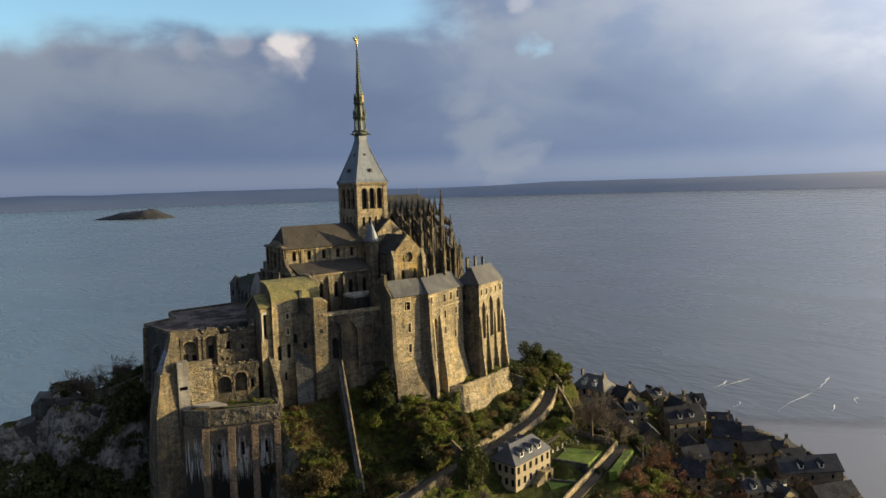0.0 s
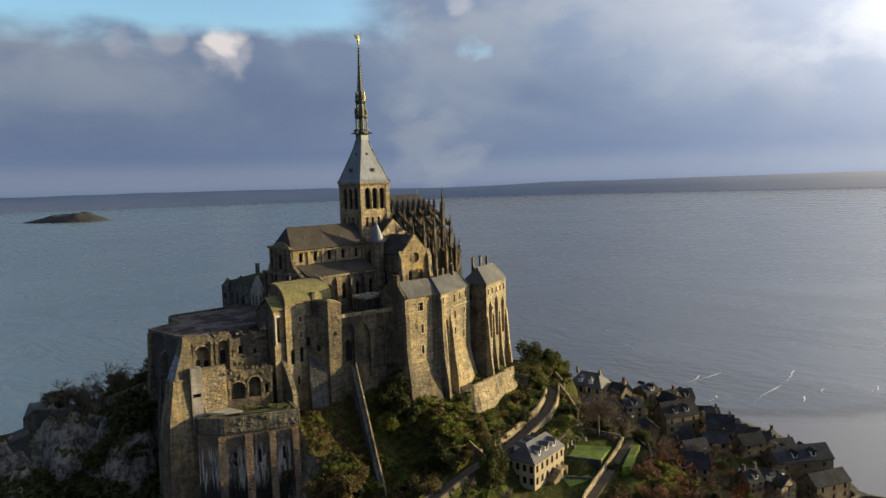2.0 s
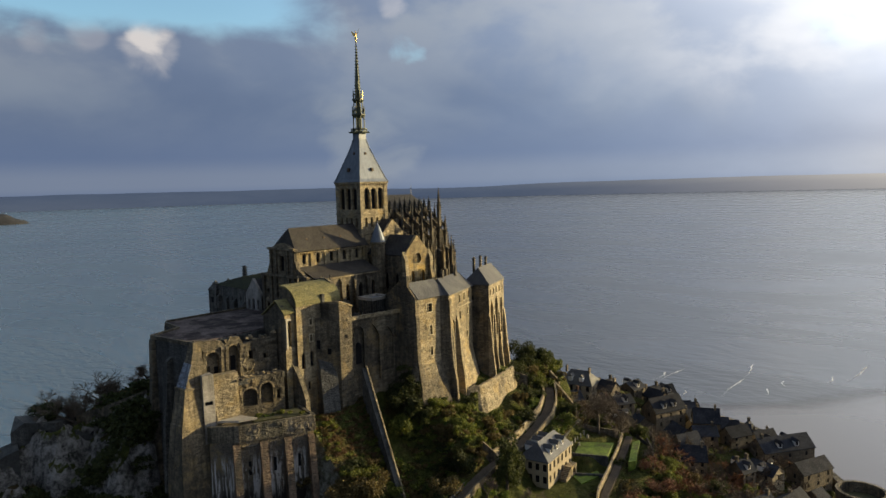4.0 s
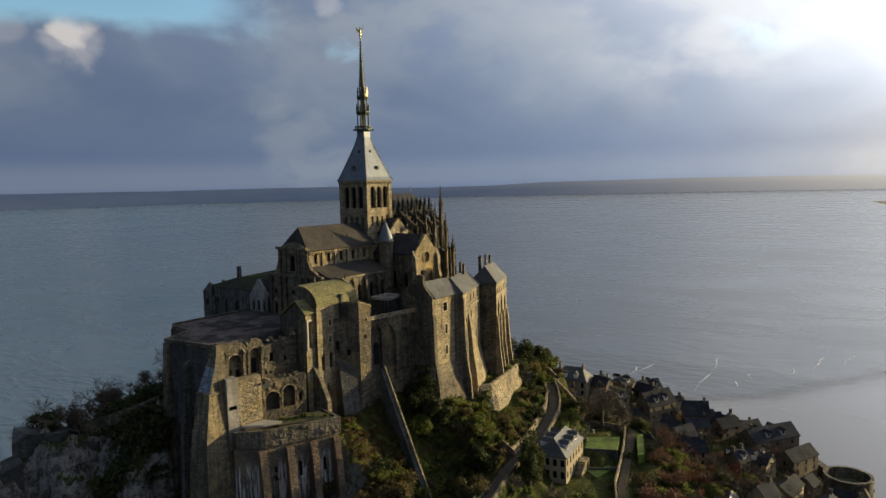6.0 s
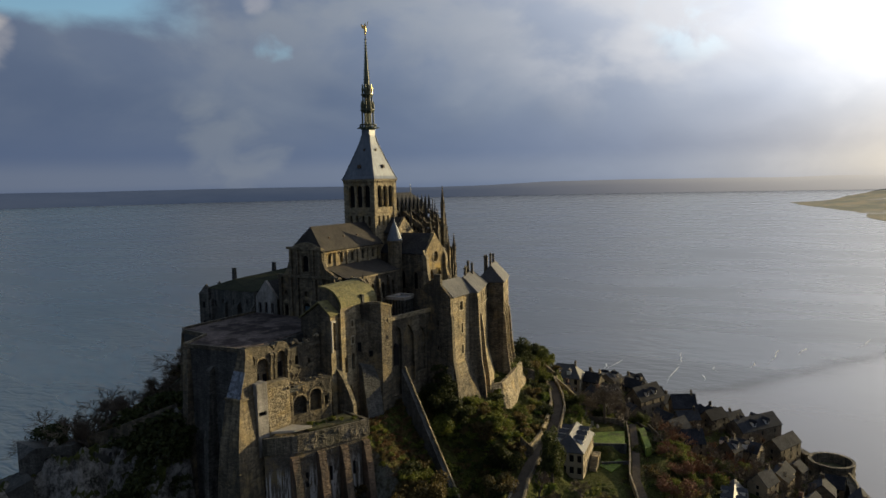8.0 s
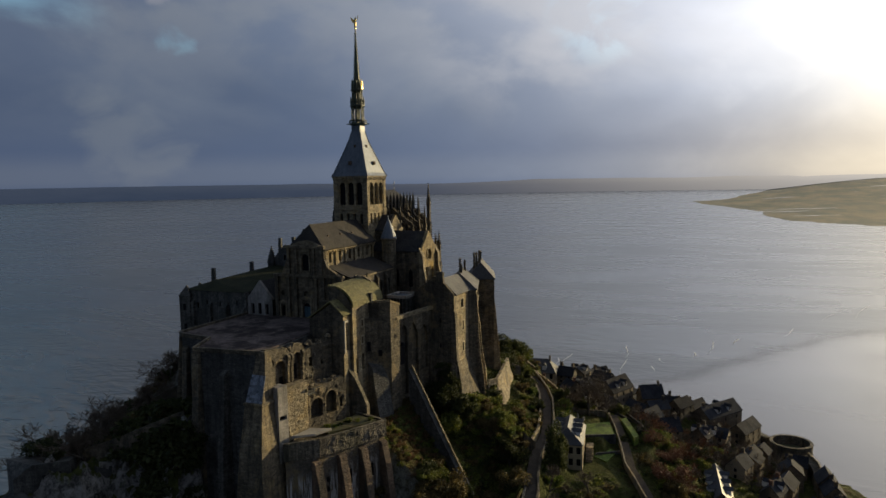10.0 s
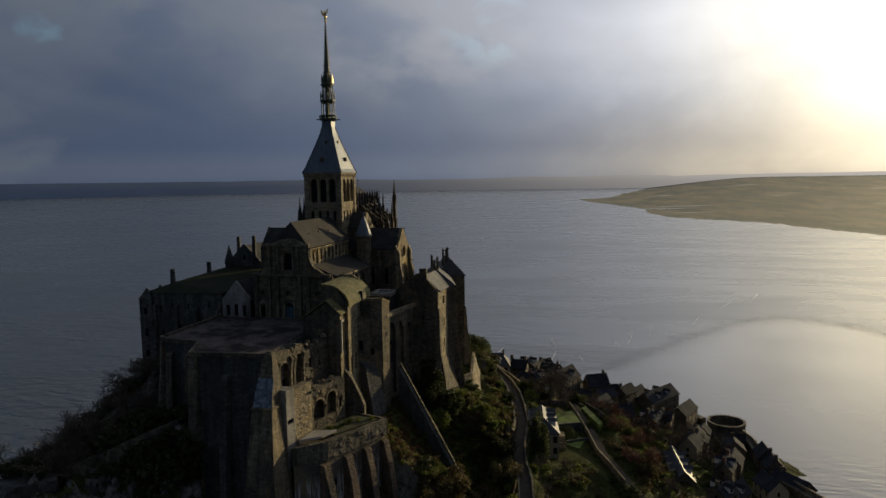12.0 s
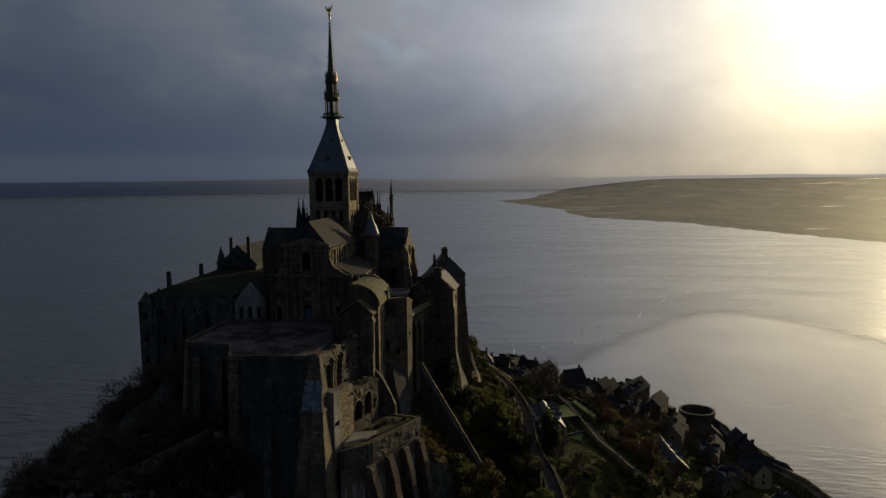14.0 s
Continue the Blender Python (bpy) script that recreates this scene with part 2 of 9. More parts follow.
def lime_run_material():
    """Rubble wall with white lime runs across its middle height and darker stone below."""
    m, nt, p, N, L = material("lime_streaked_rubble")
    g = N("ShaderNodeNewGeometry")

    def tex(scale, stretch, detail=8):
        mp, n = N("ShaderNodeMapping"), N("ShaderNodeTexNoise")
        mp.inputs["Scale"].default_value = stretch
        L(g.outputs["Position"], mp.inputs[0])
        n.inputs["Scale"].default_value, n.inputs["Detail"].default_value, n.inputs["Roughness"].default_value = scale, detail, 0.7
        L(mp.outputs[0], n.inputs["Vector"])
        return n.outputs[0]

    def rng(v, a, b):
        k = N("ShaderNodeMapRange")
        L(v, k.inputs[0])
        k.inputs[1].default_value, k.inputs[2].default_value = a, b
        return k.outputs[0]

    def op(kind, a, b):
        k = N("ShaderNodeMath")
        k.operation = kind
        for i, v in enumerate((a, b)):
            if isinstance(v, (int, float)):
                k.inputs[i].default_value = v
            else:
                L(v, k.inputs[i])
        return k.outputs[0]

    def mix(f, a, b):
        x = N("ShaderNodeMix")
        x.data_type = "RGBA"
        L(f, x.inputs[0])
        for sock, v in ((x.inputs[6], a), (x.inputs[7], b)):
            if isinstance(v, tuple):
                sock.default_value = (*v, 1)
            else:
                L(v, sock)
        return x.outputs[2]

    sep = N("ShaderNodeSeparateXYZ")
    L(g.outputs["Position"], sep.inputs[0])
    runs, grain, patch = tex(1.1, (1, 1, 0.07)), tex(1.6, (1, 1, 1.4)), tex(0.22, (1, 1, 1))
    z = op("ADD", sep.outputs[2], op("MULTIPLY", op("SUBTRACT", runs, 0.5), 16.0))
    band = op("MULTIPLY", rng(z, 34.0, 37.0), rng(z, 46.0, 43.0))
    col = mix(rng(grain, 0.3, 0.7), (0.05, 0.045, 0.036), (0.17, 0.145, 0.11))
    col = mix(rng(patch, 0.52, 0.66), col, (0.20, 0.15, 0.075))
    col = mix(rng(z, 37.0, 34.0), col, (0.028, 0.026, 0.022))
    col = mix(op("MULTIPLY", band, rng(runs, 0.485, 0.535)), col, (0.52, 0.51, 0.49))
    L(col, p.inputs["Base Color"])
    p.inputs["Roughness"].default_value = 0.9
    b = N("ShaderNodeBump")
    b.inputs["Strength"].default_value, b.inputs["Distance"].default_value = 0.9, 0.3
    L(grain, b.inputs["Height"])
    L(b.outputs[0], p.inputs["Normal"])
    return m


STONE_BLOCK = surface("loose_granite_block", (0.08, 0.066, 0.046), (0.30, 0.24, 0.15), scale=0.6, bump=0.6, random_tint=0.45)
LIME_RUNS = lime_run_material()
STONE_LODGE = surface("pale_lodge_ashlar", (0.19, 0.18, 0.165), (0.34, 0.32, 0.29), fine=1.4, stain=(0.09, 0.085, 0.07), drips=0.25, blocks=0.1, bump=0.3)
STONE_WEST = surface("ochre_front_ashlar", (0.092, 0.076, 0.05), (0.25, 0.205, 0.135), fine=2.4, stain=(0.045, 0.04, 0.03), drips=0.5, lichen=(0.24, 0.18, 0.085), blocks=0.42, block_size=(0.9, 0.9, 1.7), stain_at=(0.48, 0.66), bump=0.6, broad=0.4)
STONE_OCHRE = surface("golden_lichened_ashlar", (0.14, 0.105, 0.058), (0.34, 0.265, 0.14), fine=2.4, stain=(0.07, 0.055, 0.03), drips=0.3, lichen=(0.36, 0.24, 0.06), blocks=0.35, block_size=(0.9, 0.9, 1.7), stain_at=(0.53, 0.72), bump=0.9, broad=0.3)
STONE_NORTH = surface("grey_range_rubble", (0.055, 0.055, 0.05), (0.165, 0.16, 0.14), fine=2.4, stain=(0.03, 0.032, 0.027), drips=0.5, blocks=0.4, stain_at=(0.48, 0.66), bump=0.8, broad=0.4)
DOOR_BLUE = surface("weathered_blue_door", (0.03, 0.065, 0.085), (0.06, 0.11, 0.135), rough=0.6, fine=4.0, stretch=(1, 1, 0.2), bump=0.2)
STONE_FRAME = surface("pale_dressed_stone", (0.28, 0.24, 0.165), (0.42, 0.36, 0.25), fine=3.0, stain=(0.16, 0.13, 0.085), bump=0.2)
PLASTER = surface("pale_render", (0.30, 0.275, 0.23), (0.42, 0.39, 0.33), stain=(0.18, 0.16, 0.12), stain_at=(0.6, 0.8), bump=0.2)
SLATE = surface("slate_roof", (0.016, 0.017, 0.02), (0.048, 0.047, 0.047), rough=0.85, fine=4.0, blocks=0.35, block_size=(3, 3, 5), stain=(0.08, 0.075, 0.05), stain_at=(0.55, 0.75), bump=0.35, spec=0.25)
SLATE_BROWN = surface("weathered_slate_roof", (0.030, 0.031, 0.034), (0.075, 0.074, 0.074), rough=0.7, fine=4.0, blocks=0.25, block_size=(3, 3, 5), stain=(0.10, 0.10, 0.09), bump=0.3, spec=0.5)
SLATE_NAVE = surface("brown_nave_slate", (0.025, 0.023, 0.022), (0.06, 0.054, 0.048), rough=0.85, fine=3.0, blocks=0.25, block_size=(3, 3, 5), stain=(0.075, 0.066, 0.045), stain_at=(0.56, 0.74), bump=0.3, spec=0.2)
SLATE_WET = surface("wet_slate_roof", (0.035, 0.038, 0.045), (0.075, 0.08, 0.09), rough=0.52, fine=3.0, blocks=0.2, block_size=(3, 3, 5), bump=0.2, spec=0.4)
SLATE_VILLAGE = surface("village_slate_roof", (0.014, 0.016, 0.021), (0.045, 0.048, 0.056), rough=0.9, fine=3.0, blocks=0.3, block_size=(3, 3, 5), stain=(0.05, 0.044, 0.032), stain_at=(0.58, 0.8), bump=0.3, spec=0.12, random_tint=0.3)
MOSS_ROOF = surface("mossy_stone_roof", (0.095, 0.09, 0.035), (0.23, 0.205, 0.09), fine=2.0, stain=(0.06, 0.062, 0.03), bump=0.5, blocks=0.2)
MOSS_DARK = surface("dark_mossy_slate", (0.012, 0.015, 0.010), (0.034, 0.038, 0.022), rough=0.95, fine=2.0, bump=0.4, spec=0.05)
SLATE_SLAB = surface("blue_grey_slate_slab", (0.09, 0.105, 0.13), (0.22, 0.25, 0.29), rough=0.7, scale=0.8, fine=4.0, bump=0.3, random_tint=0.45)
LEAD = surface("lead_sheet_roof", (0.065, 0.08, 0.10), (0.135, 0.158, 0.188), rough=0.5, scale=0.3, fine=1.6, stretch=(1, 1, 0.3), stain=(0.09, 0.10, 0.12), bump=0.15, metal=0.2, spec=0.5)
COPPER = surface("verdigris_copper", (0.03, 0.045, 0.035), (0.095, 0.12, 0.085), rough=0.55, fine=3, stain=(0.085, 0.08, 0.04), bump=0.3, metal=0.05)
GOLD = surface("gilded_copper", (0.62, 0.42, 0.14), (0.90, 0.66, 0.26), rough=0.35, bump=0.05, metal=1.0)
TERRACE = surface("terrace_paving", (0.07, 0.058, 0.056), (0.16, 0.13, 0.12), rough=0.95, spec=0.08, scale=0.15, fine=1.2, stain=(0.035, 0.028, 0.027), stain_scale=0.11, stain_at=(0.48, 0.58), blocks=0.15, block_size=(0.8, 0.8, 0.8), bump=0.15)
GROUND = surface("overgrown_slope", (0.035, 0.04, 0.018), (0.105, 0.10, 0.045), scale=0.12, fine=0.7, stain=(0.12, 0.085, 0.05), stain_at=(0.54, 0.68), bump=1.0)
LAWN = surface("lawn_grass", (0.052, 0.085, 0.010), (0.15, 0.225, 0.028), scale=0.35, fine=1.6, stain=(0.05, 0.042, 0.018), stain_scale=0.3, stain_at=(0.5, 0.66), bump=0.7)
PATH_MAT = surface("gravel_path", (0.045, 0.038, 0.03), (0.095, 0.08, 0.064), rough=0.95, spec=0.08, scale=0.4, fine=3, bump=0.2)
VILLAGE_WALL = surface("village_stone_wall", (0.08, 0.064, 0.045), (0.205, 0.165, 0.112), stain=(0.05, 0.044, 0.036), blocks=0.3, random_tint=0.25, bump=0.5)
VILLAGE_RENDER = surface("cream_render", (0.24, 0.20, 0.135), (0.36, 0.305, 0.21), stain=(0.18, 0.15, 0.11), stain_at=(0.58, 0.8), random_tint=0.15, bump=0.15)
BRICK = surface("red_brick", (0.11, 0.06, 0.042), (0.18, 0.095, 0.065), blocks=0.2, block_size=(4, 4, 8), bump=0.3)
WHITE = surface("white_paint", (0.62, 0.61, 0.58), (0.78, 0.77, 0.74), bump=0.05)
TIMBER = surface("dark_timber", (0.05, 0.035, 0.025), (0.10, 0.07, 0.045), bump=0.3)
BARK = surface("tree_bark", (0.05, 0.04, 0.03), (0.11, 0.09, 0.07), fine=6, bump=0.6)
TWIG = surface("bare_twigs", (0.062, 0.048, 0.035), (0.135, 0.104, 0.075), bump=0.0)
TWIG_RED = surface("russet_twigs", (0.12, 0.055, 0.03), (0.22, 0.105, 0.052), bump=0.0)


def leaf_material(name, low, high):
    m, nt, p, N, L = material(name)
    g, o = N("ShaderNodeNewGeometry"), N("ShaderNodeObjectInfo")
    mix = N("ShaderNodeMix")
    mix.data_type = "RGBA"
    mix.inputs[6].default_value, mix.inputs[7].default_value = (*low, 1), (*high, 1)
    L(g.outputs["Random Per Island"], mix.inputs[0])
    k = N("ShaderNodeMapRange")
    L(o.outputs["Random"], k.inputs[0])
    k.inputs[3].default_value, k.inputs[4].default_value = 0.65, 1.3
    x = N("ShaderNodeMix")
    x.data_type, x.blend_type = "RGBA", "MULTIPLY"
    x.inputs[0].default_value = 1.0
    L(mix.outputs[2], x.inputs[6])
    L(k.outputs[0], x.inputs[7])
    L(x.outputs[2], p.inputs["Base Color"])
    p.inputs["Roughness"].default_value = 0.65
    p.inputs["Specular IOR Level"].default_value = 0.25
    tr, ms = N("ShaderNodeBsdfTranslucent"), N("ShaderNodeMixShader")
    L(x.outputs[2], tr.inputs[0])
    ms.inputs[0].default_value = 0.38
    L(p.outputs[0], ms.inputs[1])
    L(tr.outputs[0], ms.inputs[2])
    L(ms.outputs[0], nt.nodes["Material Output"].inputs[0])
    return m


LEAF_DARK = leaf_material("evergreen_leaves", (0.018, 0.026, 0.008), (0.07, 0.08, 0.024))
LEAF_GREEN = leaf_material("shrub_leaves", (0.042, 0.058, 0.010), (0.19, 0.205, 0.042))
LEAF_OLIVE = leaf_material("dry_shrub_leaves", (0.045, 0.036, 0.013), (0.15, 0.115, 0.044))
LEAF_RUST = leaf_material("dead_bracken", (0.06, 0.036, 0.018), (0.155, 0.092, 0.042))
LEAF_IVY = leaf_material("ivy_leaves", (0.035, 0.06, 0.01), (0.13, 0.17, 0.035))


def glass_and_void_material():
    m, nt, p, N, L = material("dark_glass_and_unlit_void")
    # near-black also paints the unlit depth of loopholes, doorways and open arches
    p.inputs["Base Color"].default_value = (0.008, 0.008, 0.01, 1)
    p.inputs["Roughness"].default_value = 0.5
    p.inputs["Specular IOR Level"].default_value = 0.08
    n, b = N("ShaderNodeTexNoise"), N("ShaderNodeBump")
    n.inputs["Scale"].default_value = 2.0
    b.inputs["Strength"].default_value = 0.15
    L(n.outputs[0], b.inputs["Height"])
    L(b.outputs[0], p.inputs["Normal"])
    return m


GLASS_AND_VOID = glass_and_void_material()


# ---- mesh helpers ----
def part(name, bm, mat, parent=None, label="", smooth=False):
    me = bpy.data.meshes.new(name)
    bmesh.ops.recalc_face_normals(bm, faces=bm.faces)
    bm.to_mesh(me)
    bm.free()
    for mm in (mat if isinstance(mat, (list, tuple)) else (mat,)):
        me.materials.append(mm)
    if smooth:
        me.polygons.foreach_set("use_smooth", [True] * len(me.polygons))
    ob = new(name, me)
    if parent is not None:
        ob.parent = parent
        ob.matrix_parent_inverse = parent.matrix_world.inverted()
    if label:
        ob["label"] = label
    return ob


def pieces(name, bm, mats, mat, parent):
    """Alike pieces as objects of their own on one mesh, each at its pose."""
    me = bpy.data.meshes.new(name)
    bmesh.ops.recalc_face_normals(bm, faces=bm.faces)
    bm.to_mesh(me)
    bm.free()
    me.materials.append(mat)
    inv = parent.matrix_world.inverted()
    for m in mats:
        ob = new(name, me)
        ob.parent = parent
        ob.matrix_parent_inverse = inv
        ob.matrix_basis = m


def thing(name, at, label, category, group="", kind=""):
    ob = new(name)
    ob.empty_display_size = 0.5
    ob.location = at
    ob.matrix_world = Matrix.Translation(at)
    return tagged(ob, label, category, group, kind)


def add_prism(bm, pts, z0, z1):
    """Upright prism over the plan pts; z0 and z1 may be lists of heights, one per point."""
    tops = z1 if isinstance(z1, (list, tuple)) else [z1] * len(pts)
    feet = z0 if isinstance(z0, (list, tuple)) else [z0] * len(pts)
    lo = [bm.verts.new((x, y, z)) for (x, y), z in zip(pts, feet)]
    hi = [bm.verts.new((x, y, z)) for (x, y), z in zip(pts, tops)]
    n = len(pts)
    bm.faces.new(lo[::-1])
    bm.faces.new(hi)
    for i in range(n):
        bm.faces.new((lo[i], lo[(i + 1) % n], hi[(i + 1) % n], hi[i]))


def add_box(bm, c, size, yaw=0.0, taper=1.0):
    """Box standing on c (its base centre)."""
    ca, sa = math.cos(radians(yaw)), math.sin(radians(yaw))
    vs = []
    for k, z in ((1.0, 0.0), (taper, size[2])):
        for sx, sy in ((-1, -1), (1, -1), (1, 1), (-1, 1)):
            x, y = sx * size[0] / 2 * k, sy * size[1] / 2 * k
            vs.append(bm.verts.new((c[0] + x * ca - y * sa, c[1] + x * sa + y * ca, c[2] + z)))
    for f in ((3, 2, 1, 0), (4, 5, 6, 7), (0, 1, 5, 4), (1, 2, 6, 5), (2, 3, 7, 6), (3, 0, 4, 7)):
        bm.faces.new([vs[i] for i in f])


def add_rings(bm, c, rings, n=12, turn=0.0, cap=True):
    """Stack of n-sided rings (radius, z) round c."""
    rows = []
    for r, z in rings:
        rows.append([bm.verts.new((c[0] + r * math.cos(turn + 2 * math.pi * k / n), c[1] + r * math.sin(turn + 2 * math.pi * k / n), z)) for k in range(n)])
    for a, b in zip(rows, rows[1:]):
        for k in range(n):
            bm.faces.new((a[k], a[(k + 1) % n], b[(k + 1) % n], b[k]))
    if cap:
        bm.faces.new(rows[0][::-1])
        bm.faces.new(rows[-1])


def add_profile(bm, base, out, width, prof):
    """Profile of (distance outward, z) points swept across width; base is the plan point of its middle."""
    o = Vector((out[0], out[1], 0)).normalized()
    s = Vector((-o.y, o.x, 0)) * width / 2
    b = Vector((base[0], base[1], 0))
    L_ = [bm.verts.new(b + o * d + s + Vector((0, 0, z))) for d, z in prof]
    R_ = [bm.verts.new(b + o * d - s + Vector((0, 0, z))) for d, z in prof]
    bm.faces.new(L_)
    bm.faces.new(R_[::-1])
    n = len(prof)
    for i in range(n):
        bm.faces.new((L_[i], R_[i], R_[(i + 1) % n], L_[(i + 1) % n]))


def opening(kind, u, v, w, h):
    """Outline of an opening whose sill's middle is (u, v): r square, a round-headed, p pointed, o round."""
    if kind == "r":
        return [(u - w / 2, v), (u + w / 2, v), (u + w / 2, v + h), (u - w / 2, v + h)]
    if kind == "o":
        return [(u + w / 2 * math.cos(a * math.pi / 7), v + w / 2 + w / 2 * math.sin(a * math.pi / 7)) for a in range(14)]
    pts = [(u - w / 2, v), (u + w / 2, v)]
    rise = w / 2 if kind == "a" else w * 0.8
    for k in range(7):
        a = k / 6 * math.pi
        x = w / 2 * math.cos(a)
        y = rise * math.sin(a) if kind == "a" else rise * (1 - abs(math.cos(a)) ** 1.5)
        pts.append((u + x, v + h - rise + y))
    return pts


def wall_part(parent, p0, p1, z0, z1, holes=(), thick=0.9, top=None, mat=None, name="wall", label="", deep=0.55, pane="window", frames=None):
    """Upright wall from p0 to p1 whose outer face lies to the right of that way. holes: (kind, u, v, w, h[, 'blind']).
    top: outline of the upper edge as (u, z), from p1 back to p0."""
    mat = mat or STONE
    p0, p1 = Vector((*p0, 0)), Vector((*p1, 0))
    length = (p1 - p0).length
    u = (p1 - p0) / length
    out = Vector((u.y, -u.x, 0))
    outline = [(0, z0), (length, z0)] + (list(top) if top else [(length, z1), (0, z1)])
    loops = [outline] + [opening(*h[:5]) for h in holes]
    flat = [q for loop in loops for q in loop]
    tris = tessellate_polygon([[Vector((a, b, 0)) for a, b in loop] for loop in loops])
    bm = bmesh.new()
    P = lambda a, b, d: p0 + u * min(max(a, 0.006), length - 0.006) + Vector((0, 0, b)) - out * d
    fr = [bm.verts.new(P(a, b, 0)) for a, b in flat]
    bk = [bm.verts.new(P(a, b, thick)) for a, b in flat]
    for t in tris:
        try:
            bm.faces.new([fr[i] for i in t])
            bm.faces.new([bk[i] for i in reversed(t)])
        except ValueError:
            pass
    k = 0
    for loop in loops:
        n = len(loop)
        for i in range(n):
            a, b = k + i, k + (i + 1) % n
            bm.faces.new((fr[a], fr[b], bk[b], bk[a]))
        k += n
    ob = part(name, bm, mat, parent, label)
    for h in holes:
        loop = opening(*h[:5])
        blind = len(h) > 5
        bm = bmesh.new()
        grow = 1.03
        cx, cy = sum(a for a, _ in loop) / len(loop), sum(b for _, b in loop) / len(loop)
        vs = [bm.verts.new(P(cx + (a - cx) * grow, cy + (b - cy) * grow, deep)) for a, b in loop]
        vb = [bm.verts.new(P(cx + (a - cx) * grow, cy + (b - cy) * grow, deep + 0.08)) for a, b in loop]
        bm.faces.new(vs)
        bm.faces.new(vb[::-1])
        for i in range(len(vs)):
            bm.faces.new((vs[i], vs[(i + 1) % len(vs)], vb[(i + 1) % len(vs)], vb[i]))
        part("blind_arch" if blind else pane, bm, mat if blind else GLASS_AND_VOID, ob)
        if frames and h[0] == "r":
            _, hu, hv, hw, hh = h[:5]
            bm = bmesh.new()
            bars = [(hu - hw / 2 - 0.13, hv + hh / 2, 0.26, hh + 0.5, -0.07), (hu + hw / 2 + 0.13, hv + hh / 2, 0.26, hh + 0.5, -0.07), (hu, hv + hh + 0.16, hw + 0.7, 0.32, -0.1), (hu, hv - 0.12, hw + 0.6, 0.24, -0.14)]
            if hw > 0.8 and hh > 1.4:
                bars += [(hu, hv + hh / 2, 0.12, hh, deep - 0.12), (hu, hv + hh * 0.6, hw, 0.12, deep - 0.12)]
            for bu, bv, bw, bh, d in bars:
                q = [P(bu + e * bw / 2, bv + f * bh / 2, d + g) for g in (0, 0.16) for e, f in ((-1, -1), (1, -1), (1, 1), (-1, 1))]
                vs = [bm.verts.new(c) for c in q]
                for f in ((0, 1, 2, 3), (7, 6, 5, 4), (0, 4, 5, 1), (1, 5, 6, 2), (2, 6, 7, 3), (3, 7, 4, 0)):
                    bm.faces.new([vs[i] for i in f])
            part("window_frame", bm, frames, ob)
    return ob


def roof_slab(bm, a, b, c, d, t=0.25):
    """Thick roof plane through four points."""
    A = [Vector(p) for p in (a, b, c, d)]
    n = (A[1] - A[0]).cross(A[3] - A[0]).normalized()
    if n.z < 0:
        n = -n
    lo = [bm.verts.new(p) for p in A]
    hi = [bm.verts.new(p + n * t) for p in A]
    bm.faces.new(lo[::-1])
    bm.faces.new(hi)
    for i in range(4):
        bm.faces.new((lo[i], lo[(i + 1) % 4], hi[(i + 1) % 4], hi[i]))


class Frame2:
    """Plan frame with its origin and turn, for things that stand askew."""

    def __init__(self, x, y, yaw=0.0):
        self.x, self.y, self.c, self.s, self.yaw = x, y, math.cos(radians(yaw)), math.sin(radians(yaw)), yaw

    def __call__(self, a, b, z=None):
        p = (self.x + a * self.c - b * self.s, self.y + a * self.s + b * self.c)
        return p if z is None else (*p, z)


